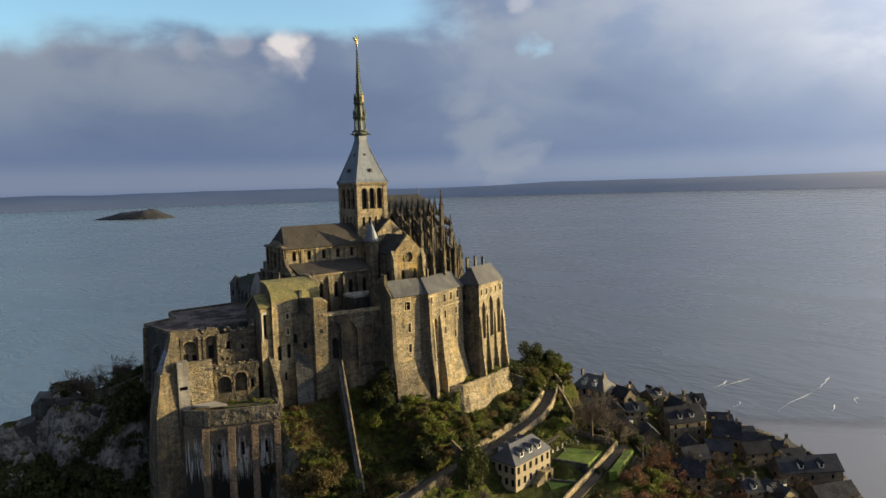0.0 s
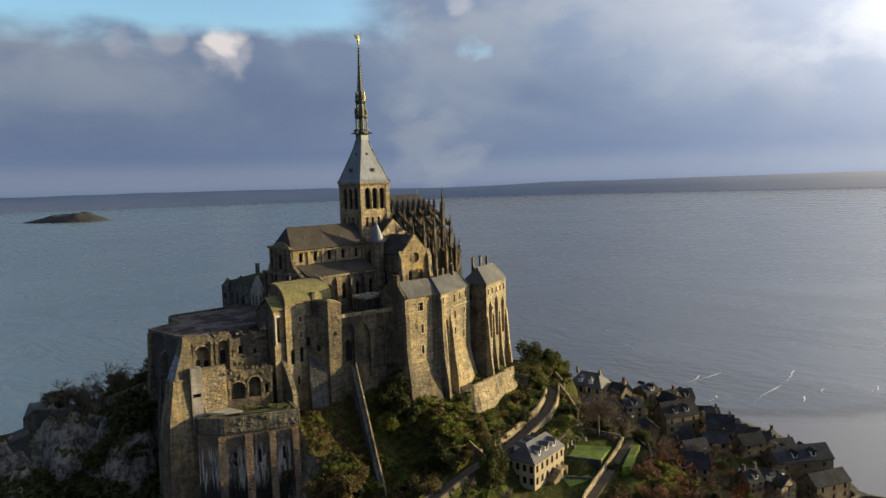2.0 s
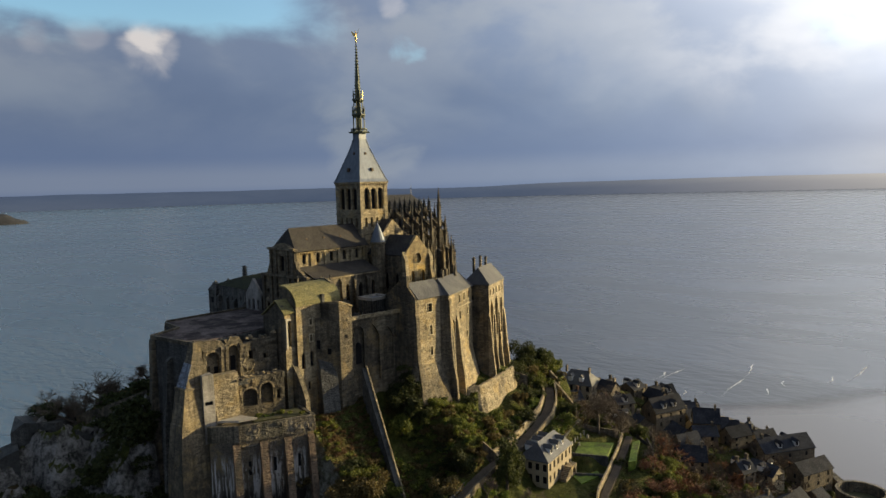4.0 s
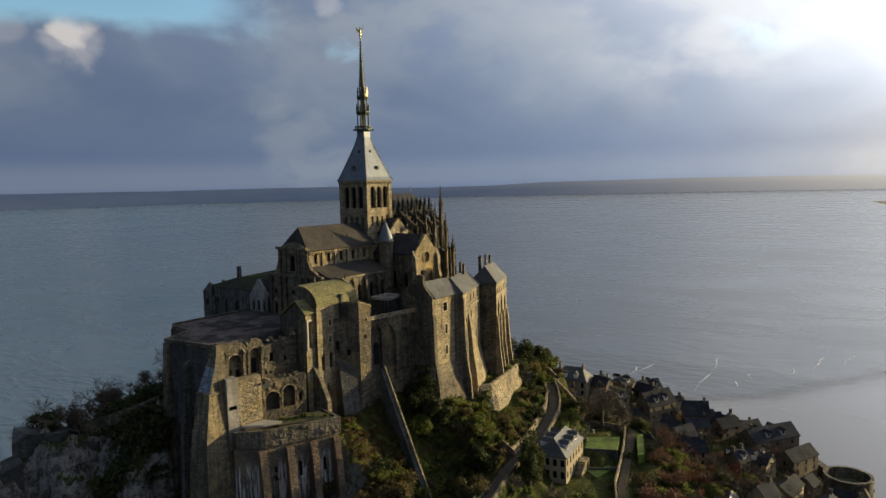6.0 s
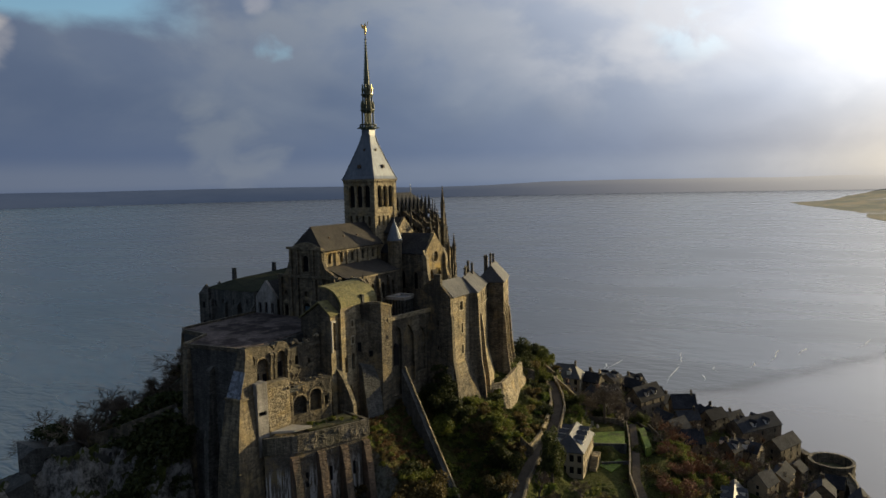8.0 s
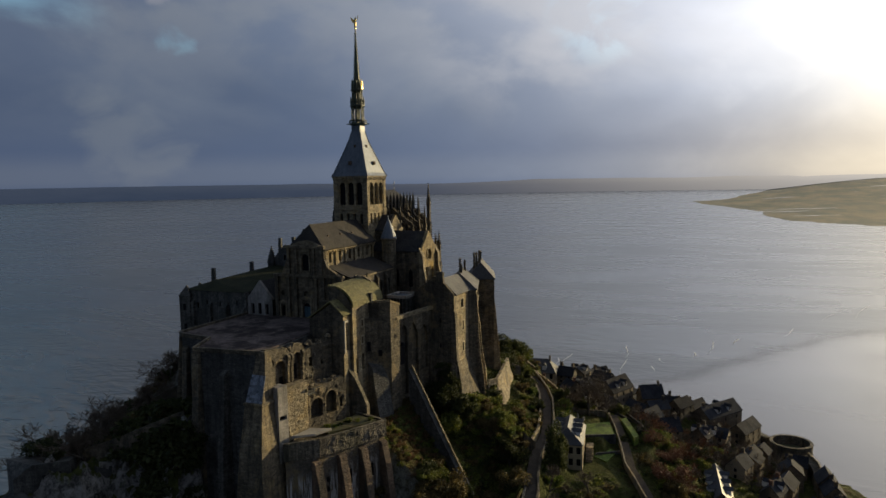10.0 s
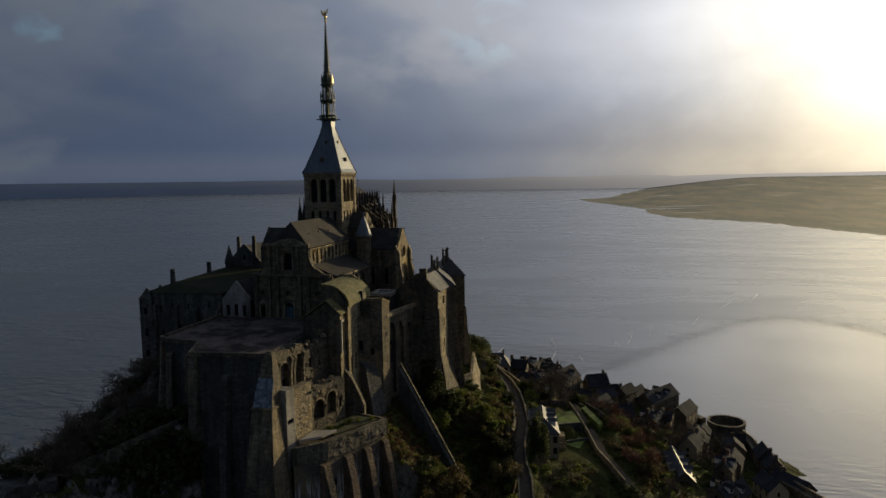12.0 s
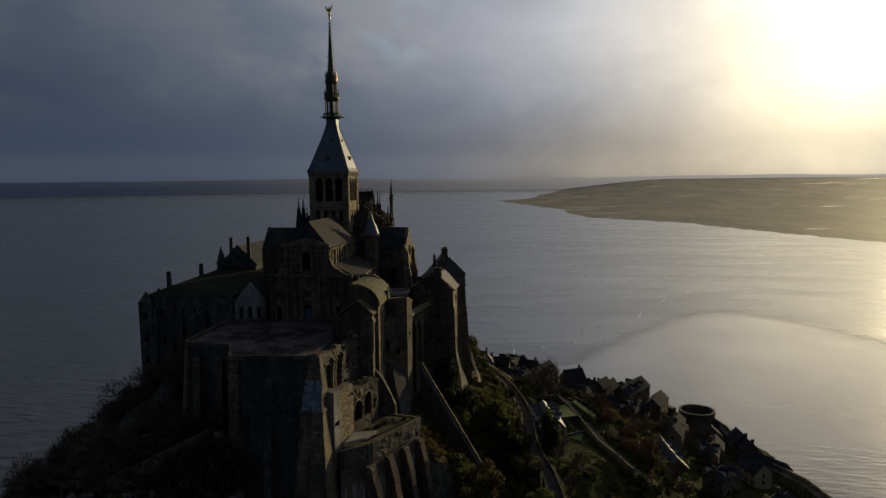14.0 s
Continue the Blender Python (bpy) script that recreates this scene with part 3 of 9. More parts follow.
def gable_roof(parent, F, x0, x1, y0, y1, eave, ridge, along="x", over=0.4, mat=None, t=0.25, name="roof", hip0=0.0, hip1=0.0):
    """Roof over a rectangle of the plan frame, its ridge along x or y, with optional hips at its ends."""
    mat = mat or SLATE
    bm = bmesh.new()
    if along == "x":
        ym = (y0 + y1) / 2
        k = (ridge - eave) / ((y1 - y0) / 2)
        e = eave - over * k
        q = lambda a, b, z: F(a, b, z)
        c = [q(x0 - over, y0 - over, e), q(x1 + over, y0 - over, e), q(x1 + over, y1 + over, e), q(x0 - over, y1 + over, e)]
        r0, r1 = q(x0 - over + hip0, ym, ridge), q(x1 + over - hip1, ym, ridge)
        faces = [(c[0], c[1], r1, r0), (c[2], c[3], r0, r1)]
        ends = [(c[3], c[0], r0), (c[1], c[2], r1)]
    else:
        xm = (x0 + x1) / 2
        k = (ridge - eave) / ((x1 - x0) / 2)
        e = eave - over * k
        q = lambda a, b, z: F(a, b, z)
        c = [q(x0 - over, y0 - over, e), q(x1 + over, y0 - over, e), q(x1 + over, y1 + over, e), q(x0 - over, y1 + over, e)]
        r0, r1 = q(xm, y0 - over + hip0, ridge), q(xm, y1 + over - hip1, ridge)
        faces = [(c[1], c[2], r1, r0), (c[3], c[0], r0, r1)]
        ends = [(c[0], c[1], r0), (c[2], c[3], r1)]
    hips = (hip0, hip1)
    lift = Vector((0, 0, t))
    vs = {}

    def V(p, up):
        key = (round(p[0], 4), round(p[1], 4), round(p[2], 4), up)
        if key not in vs:
            vs[key] = bm.verts.new(Vector(p) + (lift if up else Vector((0, 0, 0))))
        return vs[key]

    for f in faces:
        bm.faces.new([V(p, 1) for p in f])
        bm.faces.new([V(p, 0) for p in reversed(f)])
    for e_, h in zip(ends, hips):
        if h > 0:
            bm.faces.new([V(p, 1) for p in e_])
            bm.faces.new([V(p, 0) for p in reversed(e_)])
        else:
            a, b, r = e_
            bm.faces.new((V(a, 0), V(r, 0), V(r, 1), V(a, 1)))
            bm.faces.new((V(r, 0), V(b, 0), V(b, 1), V(r, 1)))
    edges = [(c[0], c[1]), (c[2], c[3])] if along == "x" else [(c[1], c[2]), (c[3], c[0])]
    if hip0 > 0:
        edges.append(ends[0][:2])
    if hip1 > 0:
        edges.append(ends[1][:2])
    for a, b in edges:
        bm.faces.new((V(a, 0), V(b, 0), V(b, 1), V(a, 1)))
    return part(name, bm, mat, parent)


def gable_top(length, eave, ridge):
    return [(length, eave), (length / 2, ridge), (0, eave)]


W0 = Frame2(0, 0)


def simple(name, bm, mat, label, category, kind="", group="", smooth=False):
    ob = part(name, bm, mat, None, "", smooth)
    return tagged(ob, label, category, group, kind)



def broken_facing(parent, p0, p1, z0, z1, holes, amp, mat, seed, cell=0.4, lie_at=0.0, name="broken_facing", label=""):
    """Weathered stonework left standing in lumps on a wall's outer face, clear of its openings."""
    p0, p1 = Vector((*p0, 0)), Vector((*p1, 0))
    length = (p1 - p0).length
    u = (p1 - p0) / length
    out = Vector((u.y, -u.x, 0))
    nu, nz = int(length / cell), int((z1 - z0) / cell)
    verts, high, faces, keep = [], [], [], {}
    for j in range(nz + 1):
        for i in range(nu + 1):
            a, z = length * i / nu, z0 + (z1 - z0) * j / nz
            q = Vector((a * 0.45, z * 0.45, seed))
            h = noise.noise(q) + 0.55 * noise.noise(q * 2.7) + 0.3 * noise.noise(q * 6.1)
            free = all(abs(a - t[1]) > t[3] / 2 + 0.25 or z < t[2] - 0.25 or z > t[2] + t[4] + 0.25 for t in holes) and 0 < i < nu and 0 < j < nz
            h = max(0.0, h + 0.05) * amp if free else 0.0
            high.append(h)
            verts.append(p0 + u * a + Vector((0, 0, z)) + out * (h - 0.03 + lie_at))
    for j in range(nz):
        for i in range(nu):
            k = j * (nu + 1) + i
            f = (k, k + 1, k + nu + 2, k + nu + 1)
            if max(high[x] for x in f) > 0.01:
                faces.append(f)
    bm = bmesh.new()
    for f in faces:
        for x in f:
            if x not in keep:
                keep[x] = bm.verts.new(verts[x])
        bm.faces.new([keep[x] for x in f])
    return part(name, bm, mat, parent, label)


# ---- the abbey church ----
church = thing("abbey_church", (0, 0, 72), "grey-gold granite abbey church with slate roofs on the rock's summit", "church")
NY, NH = -1.7, 5.7  # nave axis and half width
NW_X = -33.0


def belfry_holes(length):
    m = length / 2
    hs = [("a", m + k * 2.95, 102.0, 2.15, 6.9) for k in (-1, 0, 1)]
    hs += [("a", m + k * 2.35, 96.2, 1.0, 3.2) for k in (-1.5, -0.5, 0.5, 1.5)]
    return hs


def build_tower():
    h = 5.75
    c = [(-h, -h), (h, -h), (h, h), (-h, h)]
    for i in range(4):
        wall_part(church, c[i], c[(i + 1) % 4], 84, 110.4, belfry_holes(2 * h), name="tower_wall", mat=STONE_PALE, deep=0.8, thick=1.1)
    # corner pilasters, string courses, cornice with corbels
    for sx in (-1, 1):
        for sy in (-1, 1):
            bm = bmesh.new()
            add_box(bm, (sx * (h - 0.55), sy * (h - 0.55), 84), (1.5, 1.5, 26.3))
            part("corner_pilaster", bm, STONE_PALE, church)
    for z, o, t in ((100.4, 0.28, 0.5), (94.6, 0.22, 0.4), (110.25, 0.45, 0.55)):
        bm = bmesh.new()
        add_box(bm, (0, 0, z), (2 * h + 2 * o, 2 * h + 2 * o, t))
        part("string_course", bm, STONE_PALE, church)
    bm = bmesh.new()
    add_box(bm, (0, 0, 0), (0.4, 0.4, 0.7))
    spots = [((a, -h - 0.2), (h + 0.2, a), (a, h + 0.2), (-h - 0.2, a))[i] for i in range(4) for a in [-h + 2 * h * k / 12 for k in range(13)]]
    pieces("corbel", bm, [Matrix.Translation((x, y, 109.6)) for x, y in spots], STONE_PALE, church)
    for i in range(4):  # colonnettes between the belfry lights
        ang = i * math.pi / 2
        for k in (-1.5, -0.5, 0.5, 1.5):
            a, d = k * 2.95, -h - 0.02
            bm = bmesh.new()
            add_rings(bm, (a * math.cos(ang) - d * math.sin(ang), a * math.sin(ang) + d * math.cos(ang)), [(0.2, 102), (0.15, 102.4), (0.15, 107), (0.26, 107.5)], 8)
            part("colonnette", bm, STONE_PALE, church)
    bm = bmesh.new()
    prof = [(6.3, 110.8), (5.75, 111.8), (4.6, 115), (3.3, 118.6), (2.2, 121.8), (1.62, 124.0), (1.5, 124.6), (1.5, 126.7)]
    add_rings(bm, (0, 0), [(r * math.sqrt(2), z) for r, z in prof], 4, math.pi / 4)
    part("tower_roof", bm, LEAD, church, "grey lead pyramid roof")
    for x, y, yaw, z in ((0.4, -4.6, 0, 114.2), (-4.6, 0.4, -90, 114.2), (-0.3, -2.6, 0, 119.6), (-2.6, -0.3, -90, 119.6)):
        bm = bmesh.new()
        s = 1.0 if z < 117 else 0.7
        add_box(bm, (x, y, z), (0.9 * s, 1.5 * s, 1.1 * s), yaw, 0.92)
        part("roof_dormer", bm, TIMBER, church)
    for sx in (-1, 1):  # rolled hips
        for sy in (-1, 1):
            bm = bmesh.new()
            for (r0, z0), (r1, z1) in zip(prof, prof[1:-1]):
                a, b = Vector((sx * r0, sy * r0, z0)), Vector((sx * r1, sy * r1, z1))
                m = (a + b) / 2
                d = b - a
                r = bmesh.ops.create_cone(bm, segments=6, radius1=0.16, radius2=0.16, depth=d.length, cap_ends=True,
                                          matrix=Matrix.Translation(m) @ d.to_track_quat("Z", "Y").to_matrix().to_4x4())
            part("roof_hip", bm, LEAD, church)


def build_spire():
    bm = bmesh.new()
    add_rings(bm, (0, 0), [(1.9, 126.3), (2.75, 126.8), (2.75, 127.15), (1.7, 127.2)], 8, math.pi / 8)
    part("lantern_gallery", bm, COPPER, church)
    for k in range(8):
        a = k * math.pi / 4 + math.pi / 8
        bm = bmesh.new()
        add_box(bm, (3.0 * math.cos(a), 3.0 * math.sin(a), 126.75), (1.1, 0.22, 0.28), math.degrees(a))
        part("gargoyle", bm, COPPER, church)
    bm = bmesh.new()
    add_box(bm, (0, 0, 0), (0.12, 0.12, 0.9))
    pieces("railing_post", bm, [Matrix.Translation((2.6 * math.cos(k * math.pi / 12), 2.6 * math.sin(k * math.pi / 12), 127.1)) for k in range(24)], COPPER, church)
    bm = bmesh.new()
    add_rings(bm, (0, 0), [(2.52, 127.95), (2.7, 127.95), (2.7, 128.1), (2.52, 128.1)], 16)
    part("gallery_railing", bm, COPPER, church)
    bm = bmesh.new()
    add_rings(bm, (0, 0), [(0.85, 127), (0.8, 138)], 8)
    part("lantern_core", bm, COPPER, church)
    for r, z0, z1 in ((1.85, 127.1, 132.4), (1.5, 132.7, 137.2)):
        for k in range(8):
            a = k * math.pi / 4 + math.pi / 8
            bm = bmesh.new()
            add_rings(bm, (r * math.cos(a), r * math.sin(a)), [(0.24, z0), (0.17, z0 + 0.5), (0.17, z1 - 0.6), (0.34, z1)], 6)
            part("lantern_column", bm, COPPER, church)
        bm = bmesh.new()
        add_rings(bm, (0, 0), [(r - 0.3, z1 - 0.8), (r + 0.2, z1 - 0.3), (r + 0.5, z1), (r + 0.45, z1 + 0.3), (r - 0.4, z1 + 0.35)], 8, math.pi / 8)
        part("lantern_ring", bm, COPPER, church)
    for r, z0, z1 in ((2.0, 132.6, 135.4), (1.55, 137.4, 140.6)):
        for k in range(8):
            a = k * math.pi / 4 + math.pi / 8
            bm = bmesh.new()
            add_rings(bm, (r * math.cos(a), r * math.sin(a)), [(0.2, z0), (0.22, z0 + 1.0), (0.3, z0 + 1.15), (0.04, z1)], 6)
            # one south-side upper pinnacle gets gold colour in place of the sun's glint
            part("pinnacle", bm, GOLD if r < 1.8 and k == 6 else COPPER, church, "pinnacle coloured gold for a sun glint" if r < 1.8 and k == 6 else "")
    bm = bmesh.new()
    add_rings(bm, (0, 0), [(1.12, 137.2), (0.95, 140.2), (0.55, 147), (0.28, 152), (0.14, 155.6)], 8, math.pi / 8)
    part("needle_spire", bm, COPPER, church, "slender dark green copper spire")
    bm = bmesh.new()
    add_box(bm, (0, 0, 0), (0.3, 0.14, 0.26), 0, 0.6)
    mats = []
    for i in range(17):
        z = 139 + i * 0.95
        r = np.interp(z, (137.2, 140.2, 147, 152, 155.6), (1.12, 0.95, 0.55, 0.28, 0.14)) + 0.1
        for k in range(8):
            a = k * math.pi / 4 + math.pi / 8
            mats.append(Matrix.Translation((r * math.cos(a), r * math.sin(a), z)) @ Matrix.Rotation(a, 4, "Z"))
    pieces("crocket", bm, mats, COPPER, church)


def build_statue():
    bm = bmesh.new()
    add_rings(bm, (0, 0), [(0.12, 155.5), (0.34, 155.75), (0.36, 156.0), (0.14, 156.25), (0.2, 156.4), (0.42, 156.6), (0.36, 157.3), (0.3, 157.9), (0.42, 158.3), (0.3, 158.55), (0.13, 158.65),
                           (0.21, 158.85), (0.17, 159.05), (0.05, 159.15)], 10)
    for s in (-1, 1):  # raised wings and arm
        add_profile(bm, (-0.15, 0.22 * s), (-0.75, s * 0.65), 0.12, [(0, 157.6), (0.5, 157.5), (0.95, 158.3), (1.1, 159.1), (0.7, 158.9), (0.2, 158.4)])
    add_profile(bm, (0.2, -0.2), (0.6, -0.5), 0.14, [(0, 158.1), (0.55, 158.6), (0.75, 159.9), (0.62, 159.9), (0.42, 158.8), (0, 158.35)])
    simple("statue", bm, GOLD, "gilded winged statue on the tip of the spire", "statue", smooth=False)


def build_nave():
    x0, x1 = NW_X, -5.5
    ys, yn = NY - NH, NY + NH
    bays = [x0 + 3.0 + k * 5.1 for k in range(5)]
    clere = [("a", x - x0, 87.2, 1.25, 2.9) for x in bays]
    wall_part(church, (x0, ys), (x1, ys), 78, 91.0, clere, name="clerestory_wall", mat=STONE_PALE)
    wall_part(church, (x1, yn), (x0, yn), 78, 91.0, [("a", x1 - x, 87.2, 1.25, 2.9) for x in bays], name="clerestory_wall")
    for x in [x0 + 0.45] + [b + 2.55 for b in bays]:
        for y, s in ((ys, -1), (yn, 1)):
            bm = bmesh.new()
            add_box(bm, (x, y + s * 0.2, 78), (0.8, 0.5, 12.4))
            part("pilaster", bm, STONE_PALE, church)
    mats = []
    for x in bays:
        for k in range(9):
            g = math.pi * (k + 0.5) / 9
            mats.append(Matrix.Translation((x + 1.0 * math.cos(g), ys - 0.05, 89.5 + 1.0 * math.sin(g))) @ Matrix.Rotation(-g + math.pi / 2, 4, "Y"))
    bm = bmesh.new()
    add_box(bm, (0, 0, -0.2), (0.32, 0.2, 0.4))
    pieces("arch_stone", bm, mats, STONE_PALE, church)
    for y in (ys - 0.2, yn + 0.2):
        bm = bmesh.new()
        add_box(bm, ((x0 + x1) / 2, y, 90.5), (x1 - x0, 0.7, 0.45))
        part("cornice", bm, STONE_PALE, church)
        bm = bmesh.new()
        add_box(bm, (0, 0, 0), (0.3, 0.5, 0.45))
        pieces("corbel", bm, [Matrix.Translation((x0 + 0.4 + k * (x1 - x0 - 0.8) / 39, y, 90.05)) for k in range(40)], STONE_PALE, church)
    gable_roof(church, W0, x0 + 0.2, x1, ys, yn, 91.3, 97.4, "x", 0.55, SLATE_NAVE, name="nave_roof", hip0=2.3)
    for x in (x0 + 6, x0 + 12.5, x0 + 19):
        bm = bmesh.new()
        add_box(bm, (x, NY - 3.2, 93.7), (0.5, 0.5, 0.75))
        part("roof_vent", bm, TIMBER, church)
    # aisles
    sy, ny = -14.4, 8.2
    wall_part(church, (x0 + 1.0, sy), (x1 - 1.5, sy), 62, 83.4, [("p", b - x0 - 1.0, 75.6, 1.5, 5.2) for b in bays], name="aisle_wall", mat=STONE, deep=0.8)
    wall_part(church, (x1 - 1.5, ny), (x0 + 1.0, ny), 62, 83.4, [("p", x1 - 1.5 - b, 75.6, 1.5, 5.2) for b in bays], name="aisle_wall", mat=STONE)
    for y, s, w in ((sy, -1, ys), (ny, 1, yn)):
        bm = bmesh.new()
        roof_slab(bm, (x0 + 0.9, y + s * 0.4, 83.3), (x1 - 1.5, y + s * 0.4, 83.3), (x1 - 1.5, w, 86.3), (x0 + 0.9, w, 86.3), 0.2)
        part("aisle_roof", bm, SLATE_NAVE, church)
        bm = bmesh.new()
        add_box(bm, ((x0 + x1) / 2 - 0.3, y + s * 0.25, 82.9), (x1 - x0 - 2.6, 0.5, 0.4))
        part("cornice", bm, STONE_PALE, church)
        for x in [b + 2.55 for b in bays[:-1]]:
            bm = bmesh.new()
            add_profile(bm, (x, y), (0, s), 1.0, [(-0.2, 62), (1.5, 62), (1.4, 76), (1.0, 78.5), (0.9, 81.5), (-0.2, 83)])
            part("buttress", bm, STONE, church)
    # little gable and pinnacle over the last aisle buttress
    bm = bmesh.new()
    add_profile(bm, (-30.3, -15.2), (0, -1), 1.1, [(-0.6, 70), (0.9, 70), (0.9, 82.2), (0.2, 84.2), (-0.6, 83.0)])
    part("buttress", bm, STONE, church)


def build_facade():
    yN, yS = 8.2, -13.6
    L_ = yN - yS
    ax = yN - NY  # u of the axis
    top = [(L_, 83.6), (L_ - 2.0, 84.4), (ax + NH + 1.2, 86.2), (ax + NH + 0.3, 88.5), (ax + NH + 0.3, 91.6), (ax + 3.8, 92.5), (ax + 1.8, 93.2), (ax, 93.45), (ax - 1.8, 93.2), (ax - 3.8, 92.5), (ax - NH - 0.3, 91.6),
           (ax - NH - 0.3, 88.5), (ax - NH - 1.2, 86.2), (2.0, 84.4), (0, 83.6)]
    holes = [("a", ax, 85.2, 2.3, 4.6), ("a", ax, 72.4, 2.3, 4.0), ("a", ax - 7.6, 72.4, 1.5, 3.0), ("a", ax + 8.2, 72.4, 1.5, 3.0), ("a", ax, 77.8, 1.6, 1.9, "blind"),
             ("o", ax - 7.6, 78.2, 1.4, 1.4, "blind"), ("o", ax + 8.2, 78.2, 1.4, 1.4, "blind")]
    wall_part(church, (NW_X - 0.6, yN), (NW_X - 0.6, yS), 66, 0, holes, 1.2, top, STONE_WEST, "west_front", "classical granite west front with pilasters", deep=0.7)
    for u in (ax - 9.4, ax - 5.6, ax - 3.2, ax + 3.2, ax + 5.6, ax + 11.4):
        bm = bmesh.new()
        add_box(bm, (NW_X - 0.8, yN - u, 72.4), (0.7, 1.0, 11.0))
        add_box(bm, (NW_X - 0.85, yN - u, 83.0), (0.9, 1.3, 0.5))
        part("pilaster", bm, STONE_WEST, church)
    for u in (ax - 5.2, ax - 2.8, ax + 2.8, ax + 5.2):
        bm = bmesh.new()
        add_box(bm, (NW_X - 0.8, yN - u, 84.4), (0.6, 0.8, 7.0))
        part("pilaster", bm, STONE_WEST, church)
    for u, z, w, h in ((ax, 85.0, 3.3, 5.4), (ax, 72.3, 3.4, 4.9), (ax - 7.6, 72.3, 2.3, 3.6), (ax + 8.2, 72.3, 2.3, 3.6)):  # moulded surrounds
        bm = bmesh.new()
        for q in (-1, 1):
            add_box(bm, (NW_X - 0.68, yN - u + q * (w / 2 - 0.2), z), (0.3, 0.42, h))
        add_box(bm, (NW_X - 0.72, yN - u, z + h), (0.5, w + 0.6, 0.45))
        add_profile(bm, (NW_X - 0.7, yN - u), (0, 1), 0.4, [(-w / 2 - 0.3, z + h + 0.45), (w / 2 + 0.3, z + h + 0.45), (0, z + h + 1.2)])
        part("surround", bm, STONE_PALE, church)
    for y, w, z in (((yN + yS) / 2, L_ + 0.4, 83.5), (NY, 2 * NH + 1.2, 91.4)):
        bm = bmesh.new()
        add_box(bm, (NW_X - 0.85, y, z), (1.0, w, 0.7))
        part("cornice", bm, STONE_WEST, church)
    bm = bmesh.new()  # panelled double door
    for q in (-1, 1):
        add_box(bm, (NW_X - 0.12, yN - ax + q * 0.57, 72.4), (0.12, 1.1, 2.9))
        for z in (72.7, 74.0):
            add_box(bm, (NW_X - 0.2, yN - ax + q * 0.57, z), (0.06, 0.7, 1.05))
    part("door", bm, DOOR_BLUE, church, "weathered blue double door")
    bm = bmesh.new()
    add_rings(bm, (-5.0, -12.3), [(2.2, 64), (2.15, 91.2), (2.5, 91.5), (2.5, 91.9), (2.15, 92.3)], 16)
    tur = part("stair_turret", bm, STONE_WEST, church)
    bm = bmesh.new()
    add_rings(bm, (-5.0, -12.3), [(2.45, 92.0), (1.3, 95.2), (0.12, 98.0), (0.2, 98.2), (0.04, 98.7)], 16)
    part("cone", bm, LEAD, tur, "grey conical cap")


